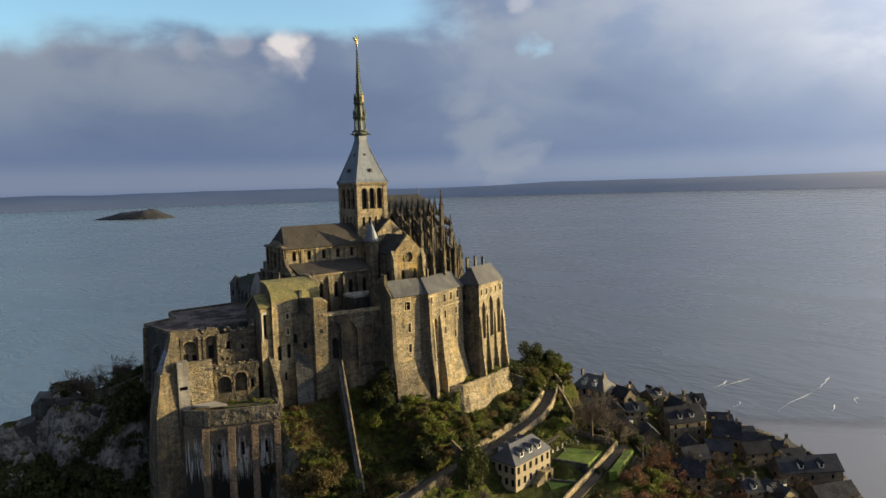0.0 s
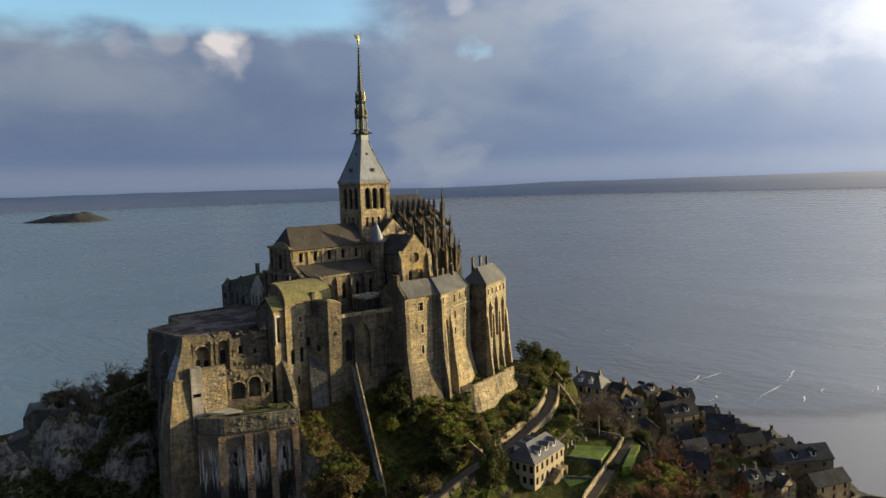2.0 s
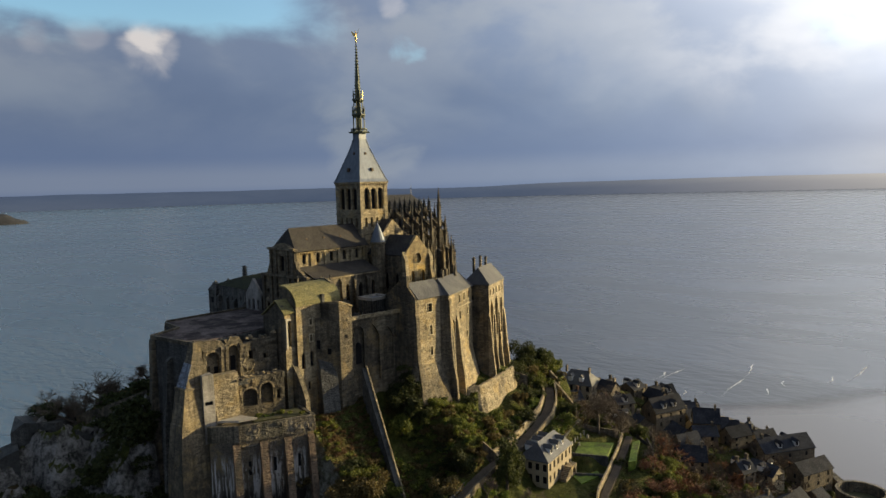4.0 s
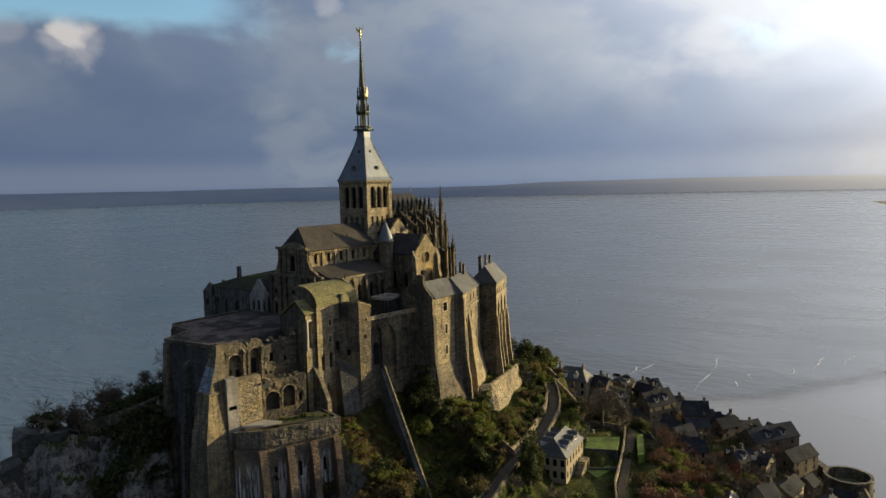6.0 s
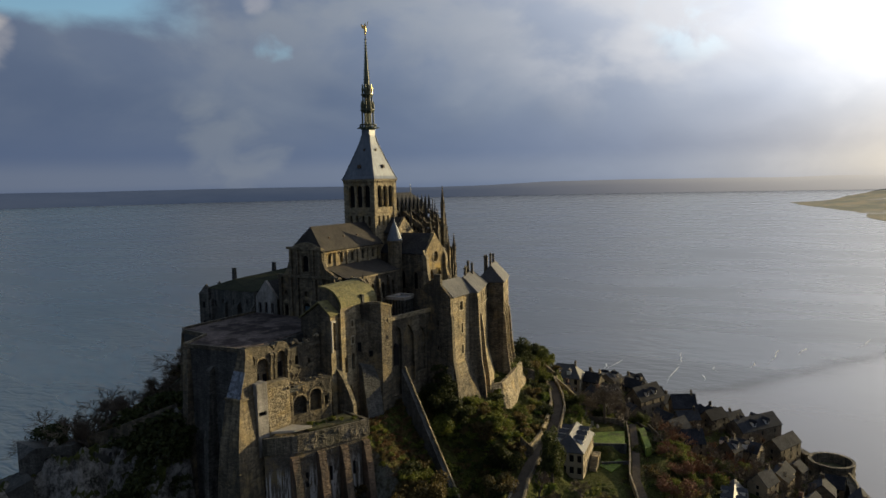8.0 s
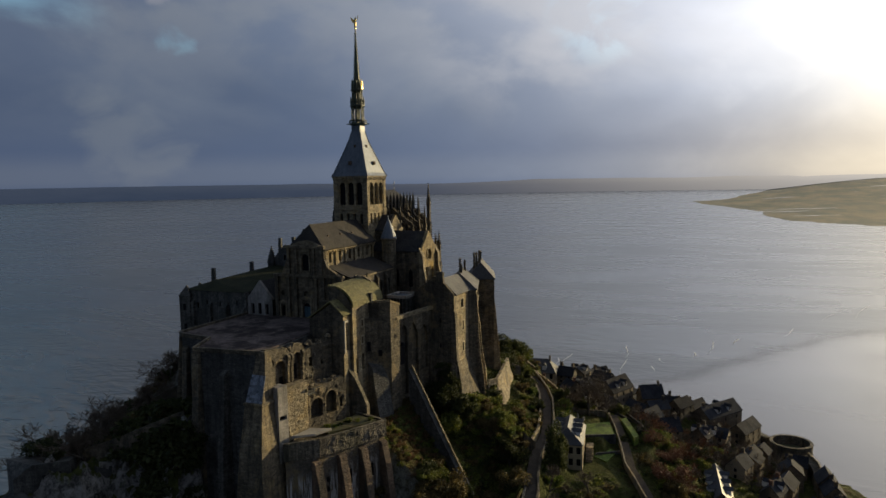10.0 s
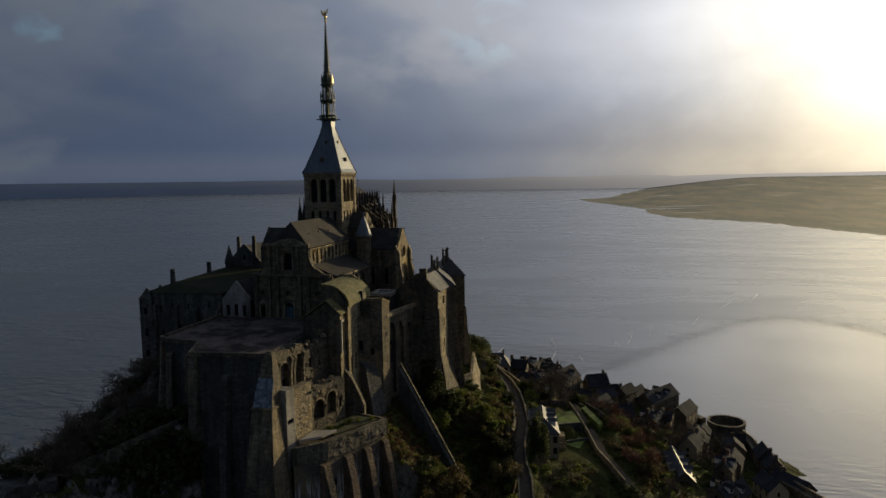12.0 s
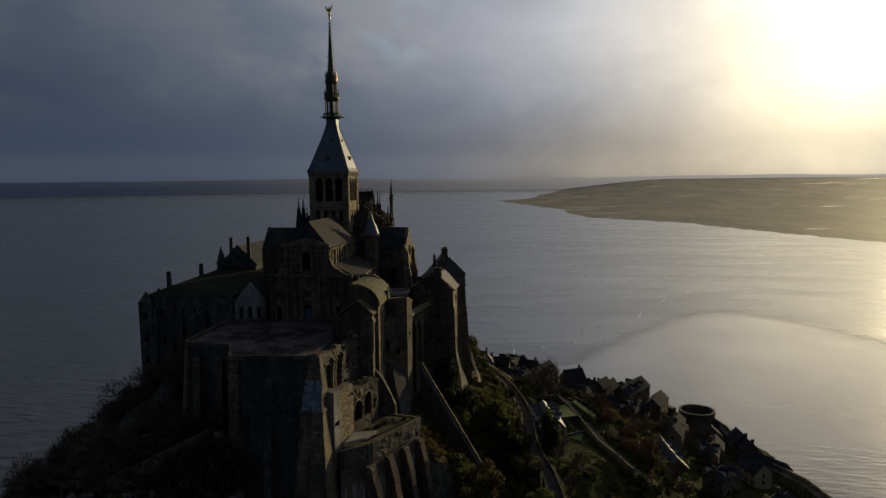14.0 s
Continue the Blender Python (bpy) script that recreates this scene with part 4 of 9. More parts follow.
def build_transepts():
    F = W0
    x0, x1, y0 = -3.3, 7.7, -22.3
    m = (x1 - x0) / 2
    wall_part(church, (x0, y0), (x1, y0), 60, 88.2, [("o", m, 85.0, 3.2, 3.2, "blind"), ("p", m - 2.3, 76.5, 1.6, 6.4), ("p", m + 2.3, 76.5, 1.6, 6.4)], 1.0,
              [(x1 - x0, 88.2), (m, 93.8), (0, 88.2)], STONE_OCHRE, "transept_wall", "golden lichened gable wall", deep=0.8)
    wall_part(church, (x0, -6), (x0, y0), 60, 88.0, [("p", 8, 77, 1.4, 5.5), ("p", 12.5, 77, 1.4, 5.5)], 1.0, None, STONE, "transept_wall")
    wall_part(church, (x1, y0), (x1, -6), 60, 88.0, [("p", 4, 77, 1.4, 5.5)], 1.0, None, STONE, "transept_wall")
    gable_roof(church, F, x0, x1, y0 + 0.9, -5.5, 88.0, 93.5, "y", 0.35, SLATE, name="transept_roof")
    for x in (x0 - 0.1, x1 + 0.1):
        bm = bmesh.new()
        add_profile(bm, (x, y0), (0, -1), 1.4, [(-0.5, 60), (1.6, 60), (1.5, 80), (0.9, 83), (0.8, 86.5), (-0.5, 89)])
        part("buttress", bm, STONE_PALE, church)
    # stone ring and tracery of the rose window
    mats = []
    for k in range(16):
        g = 2 * math.pi * (k + 0.5) / 16
        mats.append(Matrix.Translation((x0 + m + 1.78 * math.cos(g), y0 - 0.05, 86.6 + 1.78 * math.sin(g))) @ Matrix.Rotation(-g, 4, "Y"))
    bm = bmesh.new()
    add_box(bm, (0, 0, -0.34), (0.36, 0.24, 0.68))
    pieces("rose_stone", bm, mats, STONE_PALE, church)
    bm = bmesh.new()
    add_box(bm, (0, 0, -0.09), (2.9, 0.2, 0.18))
    pieces("rose_bar", bm, [Matrix.Translation((x0 + m, y0 + 0.62, 86.6)) @ Matrix.Rotation(k * math.pi / 4, 4, "Y") for k in range(4)], STONE_PALE, church)
    for x, w in ((m - 2.3, 1.6), (m + 2.3, 1.6)):
        bm = bmesh.new()
        for q in (-1, 1):
            add_box(bm, (x0 + x + q * (w / 2 + 0.16), y0 - 0.06, 76.4), (0.32, 0.24, 5.2))
        add_box(bm, (x0 + x, y0 - 0.08, 76.1), (w + 0.9, 0.36, 0.3))
        add_box(bm, (x0 + x, y0 + 0.6, 76.6), (0.14, 0.14, 5.6))
        part("window_surround", bm, STONE_PALE, church)
    # upper gable against the tower
    wall_part(church, (-1.3, -10.5), (8.3, -10.5), 86, 94, [("r", 4.8, 91.8, 1.0, 1.6)], 0.8, [(9.6, 94.2), (4.8, 98.6), (0, 94.2)], STONE_PALE, "upper_gable")
    bm = bmesh.new()
    add_prism(bm, [(-1.2, -10.0), (8.2, -10.0), (8.2, -5), (-1.2, -5)], 84, 94)
    part("upper_wall", bm, STONE, church)
    gable_roof(church, F, -1.3, 8.3, -9.8, -5, 94, 98.3, "y", 0.3, SLATE, name="upper_roof")
    # north transept
    wall_part(church, (3.5, 20.5), (-7.5, 20.5), 60, 88.4, [("p", 5.5, 77, 2.2, 8)], 1.0, [(11, 88.2), (5.5, 94.2), (0, 88.2)], STONE, "transept_wall")
    wall_part(church, (-7.5, 20.5), (-7.5, 5), 60, 88.2, [("p", 8, 78, 1.4, 5)], 1.0, None, STONE, "transept_wall")
    gable_roof(church, F, -7.5, 3.5, 5, 19.8, 88.2, 93.8, "y", 0.35, SLATE, name="transept_roof")


def pinnacle_mesh(bm, x, y, z0, z1, z2, w=1.0):
    """Gothic pinnacle: a shaft in stepped stages with gablets and corner spikes, and a crocketed spire."""
    zs = [z0, z0 + (z1 - z0) * 0.45, z0 + (z1 - z0) * 0.74, z1]
    ws = (w * 1.12, w * 0.92, w * 0.72)
    for za, zb, q in zip(zs, zs[1:], ws):
        add_box(bm, (x, y, za), (q, q, zb - za), 0, 0.95)
        add_box(bm, (x, y, zb - 0.2), (q * 1.16, q * 1.16, 0.22))
        for k in range(4):
            a = k * math.pi / 2
            c, sn = math.cos(a), math.sin(a)
            add_profile(bm, (x + c * q * 0.5, y + sn * q * 0.5), (-sn, c), 0.14, [(-q * 0.42, zb - 0.9), (q * 0.42, zb - 0.9), (0, zb + q * 0.75)])
            a += math.pi / 4
            add_rings(bm, (x + q * 0.62 * math.cos(a), y + q * 0.62 * math.sin(a)), [(0.13, zb - 1.3), (0.15, zb + 0.1), (0.03, zb + 1.5)], 4)
    add_rings(bm, (x, y), [(w * 0.42, z1), (w * 0.24, z1 + (z2 - z1) * 0.45), (0.05, z2)], 4, math.pi / 4)
    n = max(3, int((z2 - z1) / 0.8))
    for i in range(n):
        f = (i + 0.5) / n
        z, q = z1 + (z2 - z1) * f, w * (1.0 - 0.82 * f)
        add_box(bm, (x, y, z), (q, w * 0.14, 0.2), 45)
        add_box(bm, (x, y, z), (w * 0.14, q, 0.2), 45)


def build_choir():
    hw, xa = 5.6, 24.0
    apse = [(xa + 2.6, -4.6), (xa + 5.6, -1.8), (xa + 5.6, 1.8), (xa + 2.6, 4.6)]
    plan = [(5.5, -hw), (xa, -hw), *apse, (xa, hw), (5.5, hw)]
    for a, b in zip(plan, plan[1:]):
        ln = math.dist(a, b)
        n = max(1, round(ln / 4.6))
        wall_part(church, a, b, 80, 101.6, [("p", (k + 0.5) * ln / n, 86.5, min(2.4, ln / n * 0.6), 13.0) for k in range(n)], 0.9, None, STONE, "choir_wall", deep=0.6)
    bm = bmesh.new()
    lo = [bm.verts.new((x * 1.0 + (0.4 if x > 20 else 0), y * 1.06, 101.5)) for x, y in plan]
    r0, r1 = bm.verts.new((5.5, 0, 106.2)), bm.verts.new((xa - 0.5, 0, 106.2))
    bm.faces.new((lo[0], lo[1], r1, r0))
    for k in range(1, len(lo) - 2):
        bm.faces.new((lo[k], lo[k + 1], r1))
    bm.faces.new((lo[-2], lo[-1], r0, r1))
    bm.faces.new((lo[-1], lo[0], r0))
    bm.faces.new(lo[::-1])
    part("choir_roof", bm, SLATE, church)
    # ambulatory and chapels
    amb = [(7.7, -12.6), (20, -12.6), (27, -11), (33, -6.5), (36, 0), (33, 6.5), (27, 11), (20, 12.6), (7.7, 12.6)]
    for a, b in zip(amb, amb[1:]):
        ln = math.dist(a, b)
        n = max(1, round(ln / 4.5))
        wall_part(church, a, b, 55, 84.6, [("p", (k + 0.5) * ln / n, 75.5, 1.9, 6.6) for k in range(n)], 1.0, None, STONE_PALE, "chapel_wall", deep=0.6)
    bm = bmesh.new()
    lo = [bm.verts.new((x, y, 84.4)) for x, y in amb]
    hi = [bm.verts.new((min(x, 30) * (0.8 if x > 28 else 1), y * 0.46, 87.0)) for x, y in amb]
    for k in range(len(amb) - 1):
        bm.faces.new((lo[k], lo[k + 1], hi[k + 1], hi[k]))
    bm.faces.new(hi)
    part("ambulatory_roof", bm, LEAD, church)
    bm = bmesh.new()
    add_box(bm, (0, 0, 0), (0.35, 0.35, 1.1))
    mats = []
    for a, b in zip(amb, amb[1:]):
        for k in range(int(math.dist(a, b) / 0.9)):
            f = (k + 0.5) * 0.9 / math.dist(a, b)
            mats.append(Matrix.Translation((a[0] + (b[0] - a[0]) * f, a[1] + (b[1] - a[1]) * f, 84.5)))
    pieces("baluster", bm, mats, STONE, church)
    # flying buttresses with their piers and pinnacles
    spots = [(9.5, -13.4, 9.5, -hw), (14.2, -13.4, 14.2, -hw), (18.9, -13.4, 18.9, -hw), (23.6, -12.8, 23.6, -hw), (29.5, -10.4, 26.4, -4.6), (34.4, -5.2, 29.4, -1.9),
             (34.4, 5.2, 29.4, 1.9), (29.5, 10.4, 26.4, 4.6), (23.6, 12.8, 23.6, hw), (18.9, 13.4, 18.9, hw), (14.2, 13.4, 14.2, hw), (9.5, 13.4, 9.5, hw)]
    for i, (x, y, wx, wy) in enumerate(spots):
        tall = (97.5, 99.5, 101.0, 108.4, 99.0, 94.5, 95.0, 99.0, 101.0, 101.0, 99.5, 98.0)[i]
        inner = (103.0, 104.2, 104.8, 104.0, 103.2, 101.5, 101.5, 103.0, 104.0, 104.8, 104.2, 103.0)[i]
        bm = bmesh.new()
        pinnacle_mesh(bm, x, y, 72, tall - 6.5, tall, 1.5)
        part("pier_pinnacle", bm, STONE, church)
        mx, my = (x * 0.45 + wx * 0.55), (y * 0.45 + wy * 0.55)
        bm = bmesh.new()
        pinnacle_mesh(bm, mx, my, 82, inner - 5.5, inner, 0.9)
        part("pier_pinnacle", bm, STONE_DARK, church)
        d = Vector((wx - x, wy - y, 0))
        for za, zb in ((90.5, 96.0), (94.5, 100.0)):
            prof = [(0, za), (0, za + 0.9), (d.length, zb + 0.9), (d.length, zb - 1.6), (d.length * 0.75, zb - 1.2), (d.length * 0.35, za + (zb - za) * 0.3 - 0.8)]
            bm = bmesh.new()
            add_profile(bm, (x, y), d, 0.55, prof)
            for k in range(7):
                f = (k + 0.5) / 7
                add_box(bm, (x + d.x * f, y + d.y * f, za + 0.85 + (zb - za) * f), (0.3, 0.3, 0.9), math.degrees(math.atan2(d.y, d.x)), 0.5)
            part("flying_buttress", bm, STONE, church)
    for i, (x, y, z) in enumerate(((11.8, -12.9, 92.5), (16.5, -12.9, 94.0), (21.2, -12.9, 95.5), (26.6, -11.6, 94.0), (32.0, -8.0, 92.0), (35.4, 0, 91.0), (11.8, -9.4, 96.5), (16.5, -9.4, 98.0), (21.2, -9.4, 99.0), (25.6, -8.6, 98.0), (29.6, -5.4, 96.0))):
        bm = bmesh.new()
        pinnacle_mesh(bm, x, y, 80, z - 4.5, z, 0.75)
        part("pinnacle", bm, STONE, church)
    for x, y, z, w in ((12, -15.6, 88.5, 1.2), (17, -15.8, 89.5, 1.2), (22, -15.8, 91.5, 1.3), (27.4, -14.8, 92.0, 1.3), (32.0, -12.0, 90.0, 1.2), (36.0, -8.0, 88.0, 1.2), (38.6, -2.8, 86.5, 1.1), (38.6, 3.0, 86.0, 1.1), (29.8, -13.6, 88.0, 0.9), (24.6, -15.6, 88.0, 0.9)):
        bm = bmesh.new()
        pinnacle_mesh(bm, x, y, 60, z - 5, z, w)
        part("chapel_pinnacle", bm, STONE, church)
        d = Vector((-0.35 if x > 26 else 0, 1, 0)) if y < 0 else Vector((-1, 0, 0))
        bm = bmesh.new()
        add_profile(bm, (x, y), d, 0.6, [(0, 74), (0, z - 5.5), (3.4, z - 3.2), (3.4, 74)])
        part("chapel_buttress", bm, STONE_DARK, church)
    rnd = random.Random(17)
    for k in range(15):
        f = k / 14
        x, y = 9.0 + 26.5 * f, -14.4 + 7.5 * max(0.0, f - 0.55) * 2.2
        bm = bmesh.new()
        pinnacle_mesh(bm, x + rnd.uniform(-0.5, 0.5), y + rnd.uniform(-0.6, 0.9), 74, 84 + rnd.uniform(-1, 3) - 3 * max(0, f - 0.6), 89.5 + rnd.uniform(-1.5, 4.5) - 5 * max(0, f - 0.6), rnd.uniform(0.75, 1.15))
        part("chapel_pinnacle", bm, STONE, church)
    bm = bmesh.new()  # twin pinnacles on the choir's northern stair pier
    add_box(bm, (6.0, 12.7, 72), (2.4, 2.9, 23.5), 0, 0.96)
    for y in (11.9, 13.4):
        pinnacle_mesh(bm, 6.0, y, 95, 98.4, 103.4, 1.0)
    part("pier_pinnacle", bm, STONE_DARK, church)
    for k in range(9):  # parapet pinnacles at the choir's eaves
        x = 7 + k * 2.4
        bm = bmesh.new()
        pinnacle_mesh(bm, x, -hw - 0.2, 100.5, 103, 105.5, 0.6)
        part("pinnacle", bm, STONE_DARK, church)
    bm = bmesh.new()
    add_rings(bm, (xa - 0.6, 0), [(0.12, 106), (0.08, 109.2)], 6)
    add_box(bm, (xa - 0.6, 0, 108.2), (0.1, 0.9, 0.12))
    part("roof_cross", bm, LEAD, church)


build_tower()
build_spire()
build_statue()
build_nave()
build_facade()
build_transepts()
build_choir()


# ---- the terrace and the western substructures ----
def build_terrace():
    t = thing("west_terrace", (-52, 4, 40), "high granite terrace with paved top and buttressed walls", "terrace")
    plan = [(-70.2, -14.8), (-47.0, -13.0), (-33.2, -13.0), (-33.2, 18.6), (-59.6, 18.2), (-61.2, 15.8), (-62.4, 6.4), (-72.0, 2.4)]
    bm = bmesh.new()
    add_prism(bm, plan, 30, 71.9)
    part("substructure", bm, STONE_DARK, t, "dark lichened granite retaining wall")
    bm = bmesh.new()
    ins = [(-52 + (x + 52) * 0.975, 2 + (y - 2) * 0.965) for x, y in plan]
    add_prism(bm, ins, 71.8, 72.25)
    part("paving", bm, TERRACE, t, "brownish stone paving, damp and worn")
    n = len(plan)
    for i in range(3, n):
        a, b = plan[i], plan[(i + 1) % n]
        d = Vector((b[0] - a[0], b[1] - a[1]))
        bm = bmesh.new()
        add_box(bm, ((a[0] + b[0]) / 2, (a[1] + b[1]) / 2, 71.8), (d.length, 0.6, 0.95), math.degrees(math.atan2(d.y, d.x)))
        part("parapet", bm, STONE, t)
    for (x, y), (ox, oy), w, prof in (
            ((-71.2, -5.6), (-1, 0.1), 1.6, [(-0.5, 30), (3.4, 30), (2.6, 50), (1.6, 60), (1.2, 67), (-0.5, 68.3)]),
            ((-72.0, 1.6), (-1, 0.1), 2.0, [(-0.5, 30), (2.4, 30), (1.9, 50), (1.0, 62), (0.6, 71.6), (-0.5, 71.6)]),
            ((-62.2, 9.0), (-1, 0.1), 1.6, [(-0.5, 30), (3.2, 30), (2.4, 48), (1.6, 60), (1.0, 69), (-0.5, 70)]),
            ((-61.4, 14.6), (-1, 0.1), 1.6, [(-0.5, 30), (3.0, 30), (2.4, 48), (1.4, 60), (0.9, 69), (-0.5, 70)]),
            ((-59.8, 17.6), (-0.7, 0.7), 2.0, [(-0.5, 30), (3.4, 30), (2.6, 50), (1.2, 63), (0.6, 71.6), (-0.5, 71.8)]),
            ((-48.0, 18.4), (0, 1), 1.8, [(-0.5, 30), (3.0, 30), (2.0, 55), (0.8, 69), (-0.5, 70)])):
        bm = bmesh.new()
        add_profile(bm, (x, y), (ox, oy), w, prof)
        part("buttress", bm, STONE_NORTH if y < 0 and y > -10 else STONE, t)
    # the great south-west corner buttress with its slated weathering
    levels = ((-77.2, -19.7, -11.4, 28.0), (-76.6, -18.8, -12.0, 44.0), (-75.7, -18.2, -12.5, 53.6), (-75.5, -18.1, -12.6, 53.9), (-74.1, -17.5, -12.9, 61.6), (-74.3, -17.7, -12.7, 61.8), (-74.3, -17.7, -12.7, 62.2),
              (-73.7, -17.3, -12.9, 62.4), (-71.7, -16.7, -13.4, 67.8), (-70.8, -16.2, -13.6, 70.8), (-70.5, -16.0, -13.6, 72.7))
    bm = bmesh.new()
    rows = [[bm.verts.new(q) for q in ((-68.6, ys, z), (-68.6, yn, z), (x, yn, z), (x, ys, z))] for x, ys, yn, z in levels]
    for lo, hi in zip(rows, rows[1:]):
        for k in range(4):
            bm.faces.new((lo[k], lo[(k + 1) % 4], hi[(k + 1) % 4], hi[k]))
    bm.faces.new(rows[0])
    bm.faces.new(rows[-1])
    cb = part("corner_buttress", bm, STONE_WEST, t, "great stepped granite corner buttress with a lit side")
    rnd = random.Random(9)
    mats = []
    for i in range(11):
        f = (i + 0.5) / 11
        x, z = -73.75 + 2.1 * f, 62.35 + 5.5 * f
        for k in range(6):
            y = -17.2 + 0.3 * f + (4.25 - 0.7 * f) * (k + 0.5) / 6
            mats.append(Matrix.Translation((x - 0.06, y + rnd.uniform(-0.04, 0.04), z)) @ Matrix.Rotation(radians(-69 + rnd.uniform(-3, 3)), 4, "Y") @ Matrix.Diagonal((0.58, 0.68 - 0.1 * f, 0.08, 1)))
    bm = bmesh.new()
    add_box(bm, (0, 0, -0.5), (1, 1, 1), 0, 0.96)
    pieces("slate_slab", bm, mats, SLATE_SLAB, cb)
    return t


def build_ruin():
    t = thing("ruined_hall", (-60, -18, 55), "roofless ruined granite hall with broken vault arches", "ruin")
    a, b = (-70.0, -15.6), (-48.4, -18.6)
    ln = math.dist(a, b)
    wall_part(t, a, b, 50, 0, [("a", 4.2, 63.2, 3.6, 6.4, "blind"), ("a", 9.6, 62.4, 2.8, 8.0, "blind"), ("r", 14.2, 66.0, 1.2, 2.2), ("r", 18.2, 65.4, 0.9, 1.4)], 1.2,
              [(ln, 71.5), (ln - 3, 70.6), (ln - 5, 70.9), (12.5, 70.2), (11.4, 72.2), (9, 72.6), (7.6, 70.7), (6.6, 72.0), (3, 72.6), (0, 73.0)], STONE, "wall", deep=1.0)
    # near-black boxes paint the dark inside of the recessed openings
    for u, z, w, h in ((3.2, 63.4, 1.3, 2.6), (5.4, 63.4, 1.0, 2.2), (9.8, 64.0, 1.3, 3.6)):
        x, y = a[0] + (b[0] - a[0]) * u / ln, a[1] + (b[1] - a[1]) * u / ln
        bm = bmesh.new()
        add_box(bm, (x + 0.14, y + 0.96, z), (w, 0.12, h), -8)
        part("window", bm, GLASS_AND_VOID, t)
    # broken vault ribs that stand out from the wall
    for u in (2.2, 6.7, 7.9, 11.6):
        x, y = a[0] + (b[0] - a[0]) * u / ln, a[1] + (b[1] - a[1]) * u / ln
        bm = bmesh.new()
        add_profile(bm, (x, y + 0.2), (-0.14, -1), 0.7, [(0, 62), (0.45, 62), (0.5, 67), (0.7, 69.0), (1.0, 70.0), (0.6, 70.4), (0, 70.8)])
        part("vault_rib", bm, STONE, t)
    # pale pier and its tawny neighbour
    wall_part(t, (-70.2, -18.65), (-67.5, -19.2), 48, 64.9, [("r", 1.35, 57.4, 2.0, 1.0)], 2.6, None, STONE_LODGE, "pier", "pale rendered pier")
    wall_part(t, (-67.5, -19.0), (-61.6, -20.4), 48, 64.4, (), 2.2, None, STONE_PALE, "wall")
    # lower arcade
    wall_part(t, (-61.6, -19.9), (-50.2, -23.4), 48, 62.4, [("a", 3.0, 55.0, 3.6, 4.6, "blind"), ("a", 7.3, 55.0, 3.2, 5.4, "blind"), ("r", 10.3, 55.6, 1.0, 2.4)], 1.6, None, STONE, "arcade", deep=1.5)
    bm = bmesh.new()
    add_prism(bm, [(-66, -17.0), (-48.6, -19.6), (-49.6, -23.0), (-62, -20.2)], 60.8, 62.2)
    part("ledge", bm, STONE_DARK, t)
    wall_part(t, (-46.6, -20.0), (-46.2, -26.8), 48, 0, (), 1.4, [(6.8, 54.4), (5.4, 57.6), (3.6, 61.2), (1.8, 63.4), (0, 65.0)], STONE, "wall", "broken wing wall of the ruined hall")
    # arch stones, weathered blocks standing proud of the broken walls, and fallen rubble
    rnd = random.Random(12)
    arches = ((a, b, 4.2, 67.8, 2.0, -0.06), (a, b, 9.6, 69.0, 1.6, -0.06), ((-61.6, -19.9), (-50.2, -23.4), 3.0, 57.8, 2.0, -0.06), ((-61.6, -19.9), (-50.2, -23.4), 7.3, 58.8, 1.8, -0.06))
    mats = []
    for p, q, u, zc, r, out in arches:
        d = Vector((q[0] - p[0], q[1] - p[1])).normalized()
        yaw = math.atan2(d.y, d.x)
        for k in range(11):
            g = math.pi * (k + 0.5) / 11
            c = Vector((p[0] + d.x * (u + r * math.cos(g)), p[1] + d.y * (u + r * math.cos(g)), zc + r * math.sin(g)))
            c += Vector((d.y, -d.x, 0)) * out * -1
            mats.append(Matrix.Translation(c) @ Matrix.Rotation(yaw, 4, "Z") @ Matrix.Rotation(-g + math.pi / 2, 4, "Y") @ Matrix.Diagonal((r * 0.27, 0.22, 0.42, 1)))
    bm = bmesh.new()
    add_box(bm, (0, 0, -0.5), (1, 1, 1), 0, 0.9)
    pieces("arch_stone", bm, mats, STONE_BLOCK, t)
    broken_facing(t, a, b, 60.0, 70.4, [("a", 4.2, 63.2, 3.6, 6.4), ("a", 9.6, 62.4, 2.8, 8.0), ("r", 14.2, 66.0, 1.2, 2.2), ("r", 18.2, 65.4, 0.9, 1.4)], 0.75, STONE, 3.1)
    broken_facing(t, (-61.6, -19.9), (-50.2, -23.4), 53.0, 62.2, [("a", 3.0, 55.0, 3.6, 4.6), ("a", 7.3, 55.0, 3.2, 5.4), ("r", 10.3, 55.6, 1.0, 2.4)], 0.5, STONE, 8.4)
    broken_facing(t, (-67.5, -19.0), (-61.6, -20.4), 53.0, 64.4, (), 0.18, STONE_PALE, 12.7)
    mats = []
    for _ in range(60):  # rubble on the ledge and along the broken top
        u = rnd.random()
        if rnd.random() < 0.5:
            c = Vector((-66 + 17 * u, -17.4 - 2.6 * u - rnd.uniform(0, 2.6), 62.3))
        else:
            c = Vector((a[0] + (b[0] - a[0]) * u, a[1] + (b[1] - a[1]) * u + 0.6, 71.2 + rnd.uniform(-0.6, 0.8)))
        mats.append(Matrix.Translation(c) @ Matrix.Rotation(rnd.uniform(0, 3), 4, "Z") @ Matrix.Rotation(rnd.uniform(-0.5, 0.5), 4, "X") @ Matrix.Diagonal((rnd.uniform(0.4, 1.3), rnd.uniform(0.4, 0.9), rnd.uniform(0.3, 0.9), 1)))
    bm = bmesh.new()
    add_box(bm, (0, 0, -0.5), (1, 1, 1), 0, 0.82)
    pieces("stone", bm, mats, STONE_BLOCK, t)
    return t


